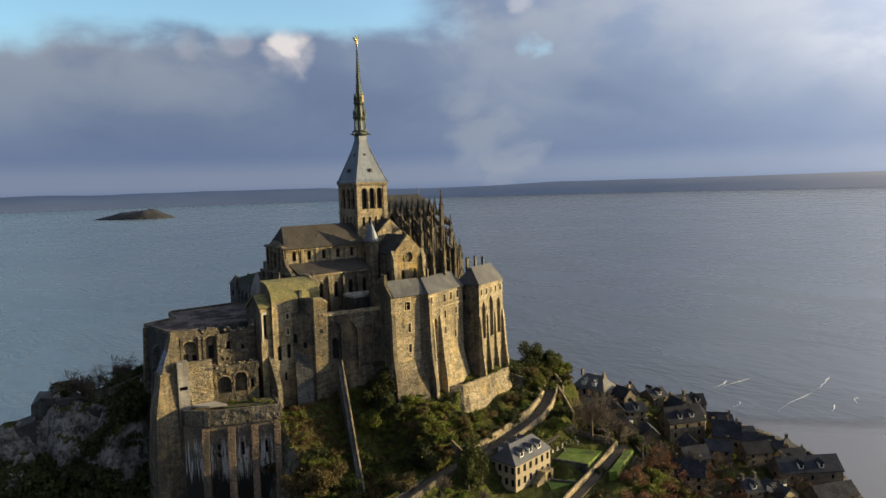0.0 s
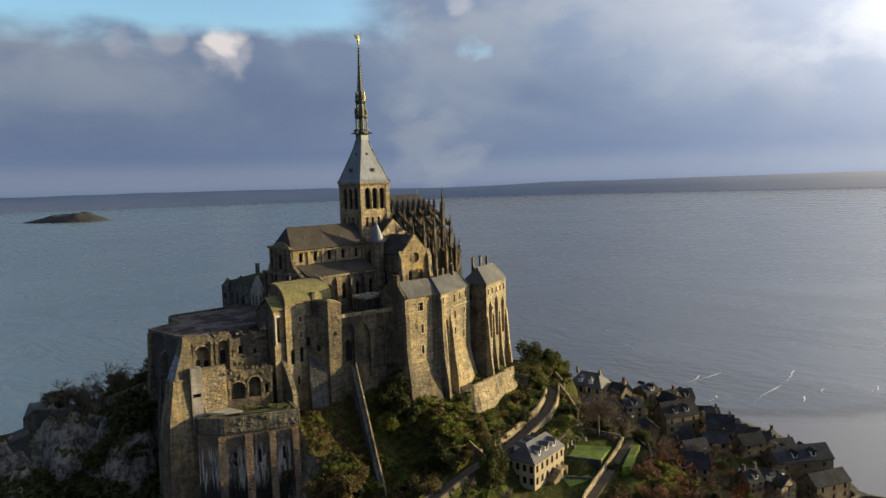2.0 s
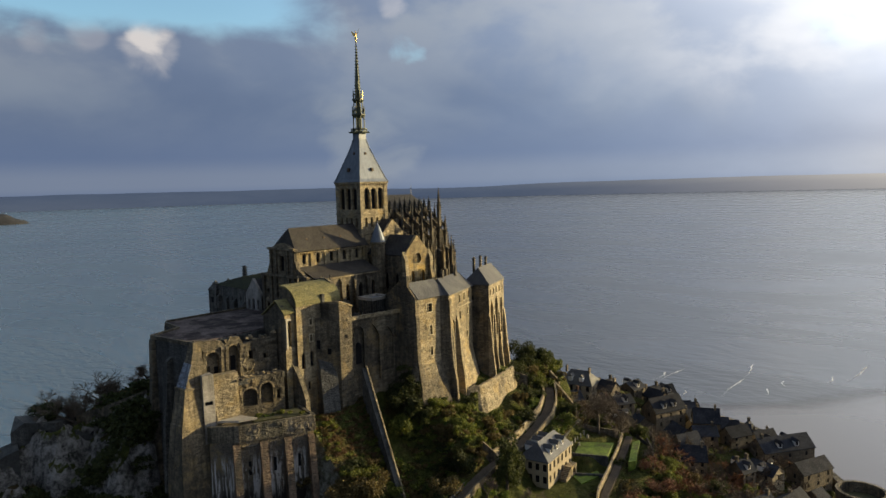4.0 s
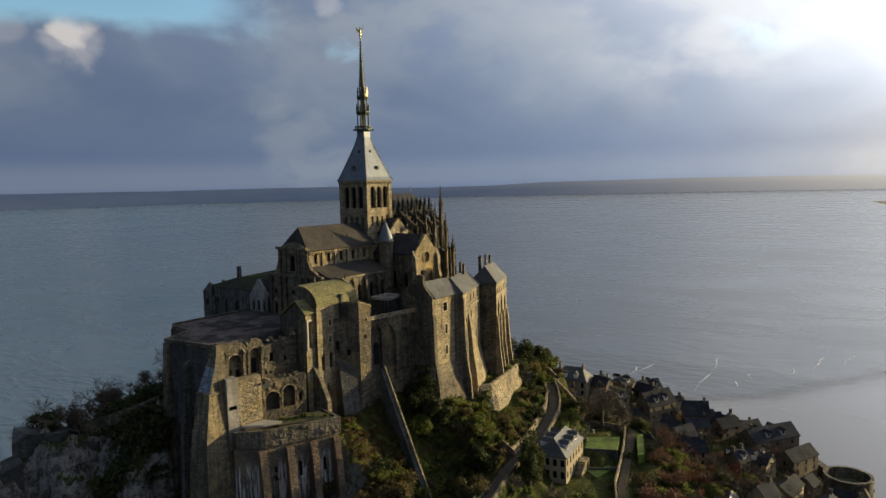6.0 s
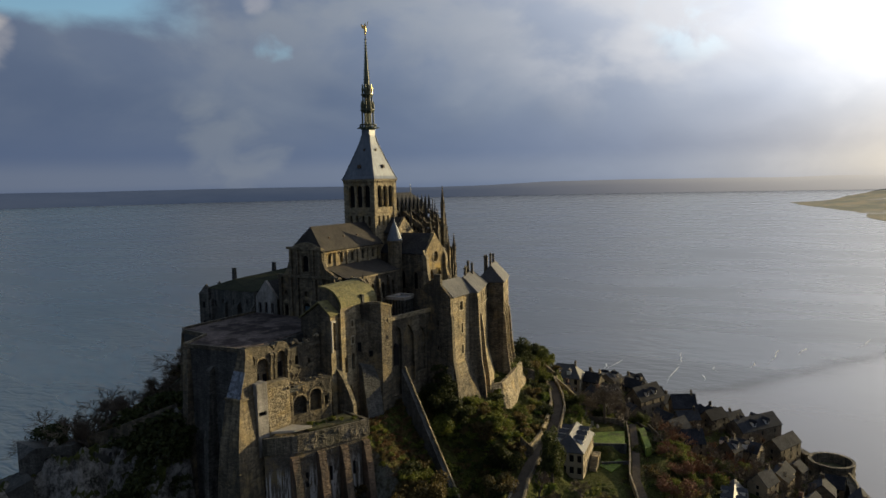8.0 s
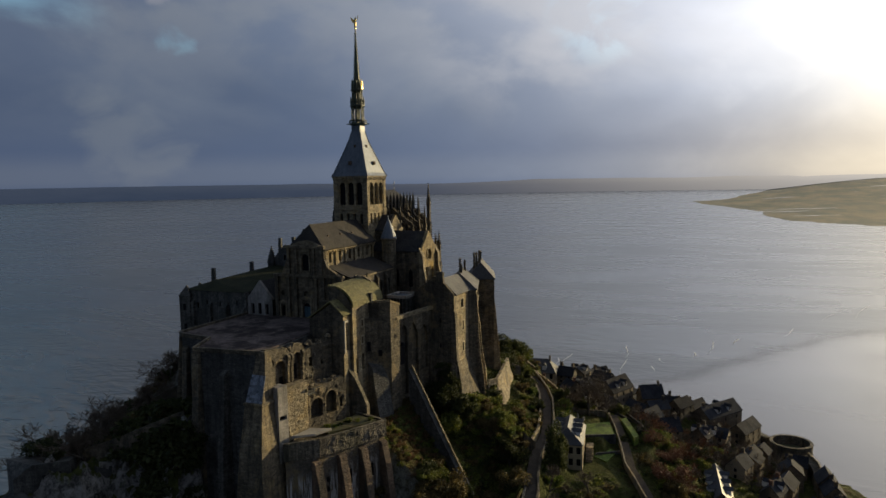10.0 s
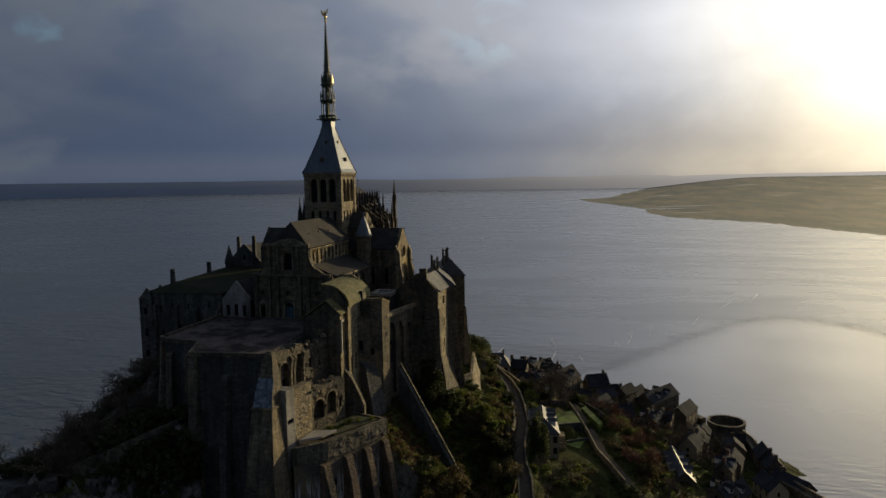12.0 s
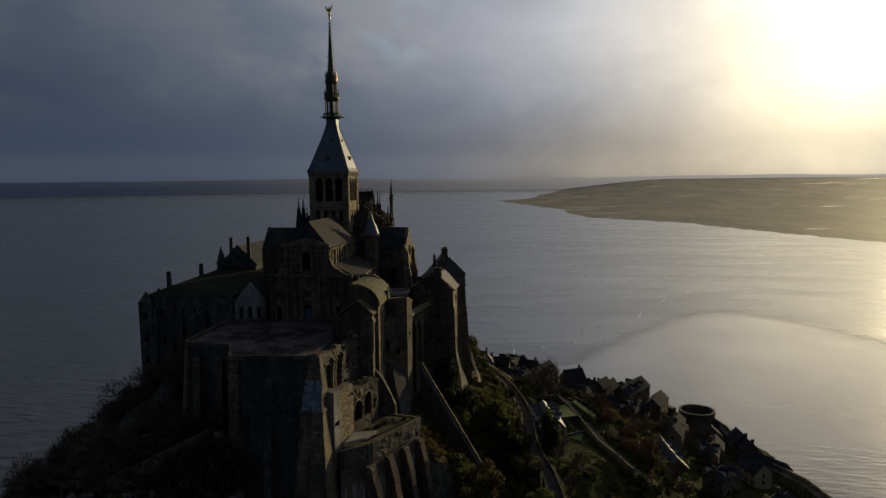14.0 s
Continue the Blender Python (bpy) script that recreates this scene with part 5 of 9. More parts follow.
def build_bastion():
    t = thing("buttressed_bastion", (-60, -25, 28), "rubble bastion wall with reddish sloping buttresses and white streaks", "retaining wall")
    plan = [(-69.8, -19.6), (-65.0, -25.0), (-48.7, -32.7), (-46.4, -24.0), (-60, -19.0)]
    bm = bmesh.new()
    add_prism(bm, plan, 24, 52.0)
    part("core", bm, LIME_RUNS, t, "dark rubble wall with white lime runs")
    for a, b in ((plan[0], plan[1]), (plan[1], plan[2]), (plan[2], plan[3])):
        d = Vector((b[0] - a[0], b[1] - a[1]))
        nrm = Vector((d.y, -d.x)).normalized()
        bm = bmesh.new()
        add_box(bm, ((a[0] + b[0]) / 2 + nrm.x * 0.1, (a[1] + b[1]) / 2 + nrm.y * 0.1, 48.6), (d.length + 0.5, 0.8, 4.0), math.degrees(math.atan2(d.y, d.x)))
        part("parapet", bm, STONE_STREAK, t, "pale streaked parapet")
    bm = bmesh.new()
    add_prism(bm, [(-67.5, -19.9), (-64.2, -23.8), (-60.0, -25.4), (-61.5, -20.6)], 52.9, 53.4)
    part("lean_to_roof", bm, PLASTER, t, "pale stone slab roof")
    bm = bmesh.new()
    add_prism(bm, [(-60.6, -25.0), (-49.4, -31.2), (-47.8, -24.6), (-60, -20.6)], 51.8, 52.5)
    part("grass_top", bm, GROUND, t, "rough grass on the bastion")
    d = Vector((plan[2][0] - plan[1][0], plan[2][1] - plan[1][1])).normalized()
    nrm = Vector((d.y, -d.x))
    for u, w in ((-0.8, 1.7), (5.6, 1.8), (11.4, 1.7), (17.2, 1.6)):
        x, y = plan[1][0] + d.x * u, plan[1][1] + d.y * u
        bm = bmesh.new()
        add_profile(bm, (x, y), nrm, w, [(-0.4, 22), (5.4, 22), (4.2, 34), (2.6, 43), (1.5, 46.4), (1.3, 47.4), (0.9, 47.8), (-0.4, 47.8)])
        part("buttress", bm, STONE_RUST, t, "reddish rubble buttress")
    for u0, u1, sd in ((0.2, 4.6, 1.0), (6.6, 10.4, 4.0), (12.4, 16.2, 9.0)):
        q0, q1 = (plan[1][0] + d.x * u0, plan[1][1] + d.y * u0), (plan[1][0] + d.x * u1, plan[1][1] + d.y * u1)
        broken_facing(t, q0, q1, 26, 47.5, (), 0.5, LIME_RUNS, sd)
    broken_facing(t, plan[1], plan[2], 48.7, 52.5, (), 0.34, STONE_STREAK, 6.0, 0.3, 0.51)
    # loopholes are near-black boxes, their unlit depth put into the colour
    for u in (2.2, 8.2, 14.2):
        x, y = plan[1][0] + d.x * u + nrm.x * 0.02, plan[1][1] + d.y * u + nrm.y * 0.02
        bm = bmesh.new()
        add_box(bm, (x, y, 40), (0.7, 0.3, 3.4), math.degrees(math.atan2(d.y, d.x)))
        part("loophole", bm, GLASS_AND_VOID, t)


build_terrace()
build_ruin()
build_bastion()


# ---- the southern ranges ----
def build_barrel_range():
    t = thing("vaulted_range", (-39, -19, 50), "tall granite range under a curved mossy stone roof", "building")
    x0, x1, ys, yn = -45.1, -30.5, -22.8, -13.4
    ln = x1 - x0
    wall_part(t, (x0, ys), (x1, ys), 48, 78.6, [("r", 4.5, 68.4, 0.9, 1.8), ("r", 4.6, 72.8, 0.8, 1.6), ("a", 1.8, 61.4, 1.2, 4.2), ("a", 4.6, 61.6, 1.2, 4.2), ("a", 3.4, 55.4, 0.9, 2.4), ("r", 8.6, 74, 0.6, 1.2)],
              1.0, None, STONE_PALE, "wall", frames=STONE_FRAME)
    wall_part(t, (x0, yn), (x0, ys), 48, 78.0, [("r", 4, 69.0, 0.7, 1.6)], 1.0, [(yn - ys, 78.4), (7.8, 81.0), (5.7, 83.0), (3.0, 83.3), (2.8, 79.5), (0, 79.5)], STONE, "wall")
    bm = bmesh.new()
    prof = [(0.5, 78.3), (0.35, 79.6), (-0.4, 81.0), (-1.6, 82.2), (-2.9, 83.0), (-4.2, 83.4), (-6.6, 83.6), (-6.6, 83.2), (-4.2, 83.0), (-3.0, 82.6), (-1.8, 81.8), (-0.7, 80.6), (-0.1, 79.3), (-0.1, 78.3)]
    add_profile(bm, ((x0 + x1) / 2, ys), (0, -1), ln + 0.4, prof)
    part("barrel_roof", bm, MOSS_ROOF, t, "curved mossy yellow-green stone roof")
    # arched eastern end and its pinnacles
    wall_part(t, (x1, ys), (x1, yn), 60, 78.0, [("a", 4.6, 76.0, 3.2, 4.8, "blind")], 0.9, [(9.4, 80.0), (7.0, 80.4), (6.6, 84.0), (4.2, 83.9), (2.6, 83.0), (1.2, 81.6), (0.3, 79.6), (0, 78.4)], STONE_PALE, "wall")
    for x, y, z in ((x1 + 0.1, -15.9, 82), (x1 + 0.6, -18.6, 82.6), (-39.5, -16.6, 83.0)):
        bm = bmesh.new()
        add_box(bm, (x, y, z), (0.5, 0.5, 1.6), 0, 0.7)
        add_rings(bm, (x, y), [(0.4, z + 1.6), (0.05, z + 2.4)], 4)
        part("finial", bm, STONE, t)
    bm = bmesh.new()
    add_box(bm, (x0 + 8.6, ys - 0.3, 77.6), (0.9, 0.9, 3.0))
    part("chimney", bm, STONE_DARK, t)
    # lower gabled bay on the west side
    wall_part(t, (-48.2, -12.4), (-48.2, -22.0), 48, 76.0, [("r", 4.2, 70.2, 0.5, 1.2)], 0.9, [(9.6, 76.6), (8.2, 78.6), (6.6, 79.8), (0, 75.4)], STONE, "wall")
    wall_part(t, (-48.2, -22.0), (-45.1, -22.0), 48, 76.6, [("r", 1.35, 68.0, 1.1, 7.0)], 0.9, None, STONE_PALE, "wall", deep=0.8)
    bm = bmesh.new()
    roof_slab(bm, (-48.6, -22.4, 76.6), (-45.1, -22.4, 76.8), (-45.1, -18.6, 80.0), (-48.6, -18.6, 80.0), 0.25)
    roof_slab(bm, (-48.6, -18.6, 80.0), (-45.1, -18.6, 80.0), (-45.1, -12.2, 75.6), (-48.6, -12.2, 75.6), 0.25)
    part("bay_roof", bm, MOSS_ROOF, t)
    bm = bmesh.new()
    add_box(bm, (-47.3, -22.15, 74.9), (1.6, 0.5, 0.6))
    add_box(bm, (-47.75, -22.1, 67.5), (0.5, 0.4, 7.4))
    part("white_jamb", bm, PLASTER, t, "white rendered jamb and lintel")
    # square pier tower to the east and leaning strut
    c = [(-34.9, -27.9), (-31.0, -28.5), (-29.8, -23.0), (-37.1, -22.9)]
    bm = bmesh.new()
    add_prism(bm, c, 46, [78.5, 77.0, 77.4, 78.2])
    part("pier_tower", bm, STONE, t)
    bm = bmesh.new()
    add_prism(bm, [(-33.4 + (p[0] + 33.4) * 1.05, -25.6 + (p[1] + 25.6) * 1.05) for p in c], [78.3, 76.8, 77.2, 78.0], [78.8, 77.3, 77.7, 78.5])
    part("pier_cap", bm, STONE_PALE, t)
    # near-black box painted for the unlit depth of the slit
    bm = bmesh.new()
    add_box(bm, (-32.9, -28.2, 68.5), (0.8, 0.2, 1.0), -9)
    part("loophole", bm, GLASS_AND_VOID, t)
    bm = bmesh.new()
    add_prism(bm, [(-39.4, -22.6), (-37.9, -24.4), (-35.6, -27.4), (-34.4, -23.0)], 46, [74.6, 74.0, 73.0, 74.0])
    part("buttress", bm, STONE, t)
    # slits as near-black boxes that stand in for unlit depth
    for x, y, z, h in ((-38.7, -23.55, 66.0, 2.4), (-36.9, -25.8, 64.5, 1.6)):
        bm = bmesh.new()
        add_box(bm, (x, y, z), (0.9, 0.3, h), -51)
        part("loophole", bm, GLASS_AND_VOID, t)
    bm = bmesh.new()
    add_profile(bm, (-37.2, -25.0), (-0.4, -0.92), 4.6, [(-1.4, 44), (4.0, 44), (3.3, 50), (0.8, 62.0), (-1.4, 63.4)])
    part("leaning_strut", bm, STONE_DARK, t)
    bm = bmesh.new()
    add_profile(bm, (-45.2, -22.9), (0, -1), 1.3, [(-0.5, 46), (2.6, 46), (1.8, 55), (0.5, 60.5), (-0.5, 61.5)])
    part("buttress", bm, STONE_PALE, t)
    return t


def build_arched_wall():
    t = thing("arched_retaining_wall", (-24, -30, 48), "granite retaining wall with tall blind arches and a terrace on top", "retaining wall")
    a, b = (-32.4, -27.9), (-14.9, -30.6)
    ln = math.dist(a, b)
    wall_part(t, a, b, 44, 73.6, [("a", 3.2, 52.0, 4.6, 19.2, "blind"), ("p", 8.4, 55.0, 4.4, 16.0, "blind"), ("p", 13.6, 57.0, 3.6, 12.6, "blind"), ("r", 16.2, 66.0, 0.5, 1.4)], 1.8, None, STONE, "wall", deep=0.8)
    u = Vector((b[0] - a[0], b[1] - a[1])).normalized()
    # doorway's unlit interior painted as a near-black box
    bm = bmesh.new()
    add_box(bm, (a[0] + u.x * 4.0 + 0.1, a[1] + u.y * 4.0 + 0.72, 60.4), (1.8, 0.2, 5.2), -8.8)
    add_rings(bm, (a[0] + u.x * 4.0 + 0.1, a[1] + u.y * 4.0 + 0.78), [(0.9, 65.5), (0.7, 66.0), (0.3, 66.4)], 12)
    part("dark_doorway", bm, GLASS_AND_VOID, t)
    bm = bmesh.new()
    add_box(bm, (a[0] + u.x * ln / 2, a[1] + u.y * ln / 2, 73.0), (ln, 1.0, 1.0), -8.8)
    part("parapet", bm, STONE_PALE, t)
    bm = bmesh.new()
    add_prism(bm, [(-31, -26.4), (-15, -28.8), (-15, -15.2), (-31, -15.2)], 60, 71.8)
    part("terrace_fill", bm, STONE_DARK, t)
    # small open gallery
    for x in (-20.0, -13.4):
        for y in (-25.0, -19.6):
            bm = bmesh.new()
            add_box(bm, (x, y, 71.5), (0.5, 0.5, 5.2))
            part("gallery_post", bm, STONE_NORTH, t)
    for k in range(7):
        bm = bmesh.new()
        add_box(bm, (-19.2 + k * 0.87, -25.0, 72.4), (0.28, 0.28, 4.0))
        part("gallery_post", bm, STONE_NORTH, t)
    for k in range(5):
        bm = bmesh.new()
        add_box(bm, (-20.0, -24.0 + k * 0.95, 72.4), (0.28, 0.28, 4.0))
        part("gallery_post", bm, STONE_NORTH, t)
    for x, y, sx, sy in ((-16.7, -25.0, 7.4, 0.7), (-16.7, -19.6, 7.4, 0.7), (-20.0, -22.3, 0.7, 5.0), (-13.4, -22.3, 0.7, 5.0)):
        bm = bmesh.new()
        add_box(bm, (x, y, 76.5), (sx, sy, 0.8))
        part("gallery_beam", bm, STONE_LODGE, t)
    bm = bmesh.new()
    add_box(bm, (-16.7, -22.3, 76.4), (6.4, 5.0, 0.35))
    part("gallery_roof", bm, LEAD, t)
    bm = bmesh.new()
    add_box(bm, (-16.7, -25.0, 73.6), (6.6, 0.2, 0.25))
    add_box(bm, (-20.0, -22.3, 73.6), (0.2, 5.2, 0.25))
    part("gallery_rail", bm, STONE_NORTH, t)
    bm = bmesh.new()
    add_box(bm, (-16.6, -22.2, 71.9), (5.4, 4.2, 4.4))
    part("gallery_core", bm, STONE_DARK, t)
    # steep ramp wall down the rock
    r = thing("ramp_wall", (-31, -39, 30), "long steep stone ramp wall down the rock", "ramp")
    bm = bmesh.new()
    p0, p1 = Vector((-28.6, -30.2, 0)), Vector((-34.6, -49.5, 0))
    d = p1 - p0
    add_profile(bm, p0, d, 1.5, [(0, 40), (0, 59.6), (d.length, 29.6), (d.length, 20)])
    part("ramp_body", bm, STONE_DARK, r)
    s = Vector((-d.y, d.x, 0)).normalized()
    bm = bmesh.new()
    add_profile(bm, p0 + s * 0.62, d, 0.42, [(0, 58.8), (0, 60.3), (d.length, 30.5), (d.length, 28)])
    part("ramp_parapet", bm, STONE_PALE, r, "pale worn coping of the ramp")


def build_lodgings():
    t = thing("abbot_lodging", (0, -31, 46), "tall sunlit granite lodgings with slate roofs and deep buttresses", "building")
    ST = dict(frames=STONE_FRAME)

    def buttress(F, u, w, prof, mat=None, name="buttress", out=0.0):
        bm = bmesh.new()
        add_profile(bm, F(u, -out), (F.s, -F.c), w, prof)
        part(name, bm, mat or STONE_PALE, t)

    def closed(F, ln, dp, z0, z1):  # inner mass behind the walls
        bm = bmesh.new()
        add_prism(bm, [F(1.0, 1.0), F(ln - 1.0, 1.0), F(ln - 1.0, dp - 0.2), F(1.0, dp - 0.2)], z0, z1)
        part("core", bm, STONE_DARK, t)

    # west block, square to the church
    F = Frame2(-15.3, -37.5, -1.5)
    ln, dp = 10.6, 12.4
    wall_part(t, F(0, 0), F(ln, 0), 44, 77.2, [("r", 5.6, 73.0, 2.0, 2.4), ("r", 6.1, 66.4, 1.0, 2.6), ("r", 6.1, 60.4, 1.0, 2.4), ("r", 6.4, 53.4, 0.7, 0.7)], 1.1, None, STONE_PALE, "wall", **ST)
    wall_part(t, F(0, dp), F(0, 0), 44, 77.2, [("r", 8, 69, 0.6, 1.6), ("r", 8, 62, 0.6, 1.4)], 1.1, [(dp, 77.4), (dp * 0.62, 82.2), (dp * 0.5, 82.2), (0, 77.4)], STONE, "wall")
    bm = bmesh.new()
    roof_slab(bm, F(0.8, -0.4, 77.0), F(ln + 1.5, -0.4, 77.0), F(ln + 1.5, 4.2, 81.3), F(0.8, 4.2, 81.3), 0.25)
    roof_slab(bm, F(0.8, 4.2, 81.3), F(ln + 1.5, 4.2, 81.3), F(ln + 1.5, dp, 77.4), F(0.8, dp, 77.4), 0.25)
    part("roof", bm, SLATE_BROWN, t)
    bm = bmesh.new()
    add_box(bm, F(0.5, 4.3, 80.6), (1.0, 2.2, 3.0), F.yaw, 0.9)
    part("chimney", bm, STONE, t)
    buttress(F, 0.5, 1.3, [(-0.3, 44), (2.6, 44), (1.9, 52.5), (0.6, 60), (0.35, 72), (-0.3, 73.4)], STONE)
    bm = bmesh.new()
    add_profile(bm, F(ln / 2, 0), (F.s, -F.c), ln + 0.6, [(-0.3, 40), (4.4, 40), (2.7, 48.0), (0.8, 54.0), (0.12, 58.0), (-0.3, 58.3)])
    part("battered_plinth", bm, STONE, t)
    bm = bmesh.new()
    add_profile(bm, F(0, 2.0), (-F.c, -F.s), 5.4, [(-0.3, 42), (3.2, 42), (2.4, 50.0), (0.5, 57.0), (-0.3, 58)])
    part("battered_plinth", bm, STONE, t)
    broken_facing(t, F(0, 0), F(ln, 0), 57.8, 76.0, [("r", 5.6, 73.0, 2.0, 2.4), ("r", 6.1, 66.4, 1.0, 2.6), ("r", 6.1, 60.4, 1.0, 2.4)], 0.12, STONE_PALE, 5.5, 0.5)
    closed(F, ln, dp, 44, 76)
    # clasping pier where the front turns
    F = Frame2(-3.4, -39.6, 18.4)
    wall_part(t, (-5.6, -37.4), F(0, 0), 44, 77.2, (), 1.0, None, STONE, "wall")
    # middle block, turned to the north-east
    ln, dp = 19.2, 11.0
    hs = [("p", 3.4, 57.0, 2.0, 12.4, "blind"), ("r", 1.5, 74.0, 1.0, 2.0), ("r", 8.6, 73.6, 1.0, 2.2), ("r", 12.2, 73.8, 1.1, 2.2), ("r", 16.0, 73.8, 1.1, 2.2), ("r", 8.8, 68.6, 0.9, 2.2), ("r", 15.0, 69.0, 0.9, 2.0), ("r", 8.8, 63.6, 0.9, 2.2),
          ("r", 14.4, 61.6, 0.9, 2.2), ("r", 7.8, 58.8, 0.8, 1.6), ("r", 3.3, 66.6, 0.8, 1.6), ("r", 2.9, 61.8, 0.7, 1.9), ("r", 9.6, 54.6, 0.6, 0.7), ("r", 14.6, 55.6, 0.6, 0.7)]
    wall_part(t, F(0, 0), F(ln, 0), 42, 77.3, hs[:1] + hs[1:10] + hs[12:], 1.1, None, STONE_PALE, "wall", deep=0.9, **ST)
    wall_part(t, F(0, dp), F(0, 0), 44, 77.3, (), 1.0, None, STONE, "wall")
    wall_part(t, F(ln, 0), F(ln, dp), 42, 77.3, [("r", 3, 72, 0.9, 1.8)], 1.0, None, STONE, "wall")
    gable_roof(t, F, 0, ln, 0, dp - 1.6, 77.3, 81.2, "x", 0.4, SLATE_BROWN, name="roof", hip0=3.4)
    buttress(F, 0.5, 1.3, [(-0.3, 42), (2.6, 42), (1.9, 52), (1.1, 57), (0.6, 64), (0.3, 75.4), (-0.3, 76.6)], STONE)
    buttress(F, 5.9, 1.2, [(-0.3, 42), (3.0, 42), (2.4, 52), (1.5, 58), (0.9, 66), (0.3, 69.8), (-0.3, 70.8)])
    buttress(F, 2.0, 0.7, [(-0.3, 42), (1.8, 42), (1.2, 52), (0.7, 62), (0.3, 68.5), (-0.3, 69.6)])
    bm = bmesh.new()
    add_profile(bm, F(12.6, 0), (F.s, -F.c), 12.6, [(-0.3, 40), (3.8, 40), (2.3, 49), (0.8, 54.5), (0.12, 58.0), (-0.3, 58.4)])
    part("battered_plinth", bm, STONE_PALE, t)
    bm = bmesh.new()
    add_box(bm, F(ln * 0.66, -0.12, 72.2), (ln * 0.62, 0.36, 0.34), F.yaw)
    part("string_course", bm, STONE_FRAME, t)
    closed(F, ln, dp, 42, 76)
    chim = [F(6.4, 4.6), F(11.0, 5.2), F(15.4, 4.0), F(17.6, 5.6)]
    # east block with its row of tall arches
    F = Frame2(17.9, -37.9, 19.5)
    ln, dp = 16.4, 8.6
    hs = [("p", 2.9, 59.5, 2.4, 12.2, "blind"), ("p", 7.9, 59.5, 2.8, 13.4, "blind"), ("p", 13.2, 59.5, 2.4, 12.2, "blind")] + [("r", 1.7 + k * 3.2, 73.7, 0.95, 1.9) for k in range(5)]
    hs += [("r", 4.9, 68.4, 0.7, 1.5)]
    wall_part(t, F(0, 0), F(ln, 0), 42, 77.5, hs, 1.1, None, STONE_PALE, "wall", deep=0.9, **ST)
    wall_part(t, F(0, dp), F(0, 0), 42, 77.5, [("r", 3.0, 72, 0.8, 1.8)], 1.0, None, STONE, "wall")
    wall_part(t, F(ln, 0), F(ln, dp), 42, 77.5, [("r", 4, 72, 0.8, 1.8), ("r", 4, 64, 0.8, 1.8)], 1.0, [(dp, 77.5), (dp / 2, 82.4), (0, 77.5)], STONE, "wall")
    gable_roof(t, F, 0.1, ln - 0.4, 0, dp, 77.5, 82.2, "x", 0.35, SLATE_BROWN, name="roof", hip0=3.2)
    for u, w, d in ((0.4, 1.0, 1.2), (5.4, 0.8, 0.9), (10.5, 0.8, 0.9), (ln - 0.5, 1.1, 1.3)):
        buttress(F, u, w, [(-0.3, 42), (d + 1.3, 42), (d + 0.5, 51), (d * 0.9, 56), (d * 0.6, 62), (0.4, 66.5), (-0.3, 68.0)])
    closed(F, ln, dp, 42, 76)
    chim += [F(2.6, 5.6), F(4.8, 6.4), F(6.6, 4.8), F(11.0, 4.4)]
    for (x, y), z0, z1 in zip(chim, (80, 80, 80, 79.5, 80, 79.5, 80.5, 80.5), (83.6, 83.4, 83.8, 84.2, 85.4, 85.2, 85.6, 85.0)):
        bm = bmesh.new()
        add_box(bm, (x, y, z0 - 1), (0.85, 0.75, z1 - z0 + 1), 19, 0.85)
        add_box(bm, (x, y, z1 - 0.3), (0.95, 0.85, 0.3), 19)
        for q in (-0.2, 0.2):
            add_rings(bm, (x + q, y), [(0.14, z1), (0.11, z1 + 0.45)], 6)
        part("chimney", bm, STONE, t)


build_barrel_range()
build_arched_wall()
build_lodgings()


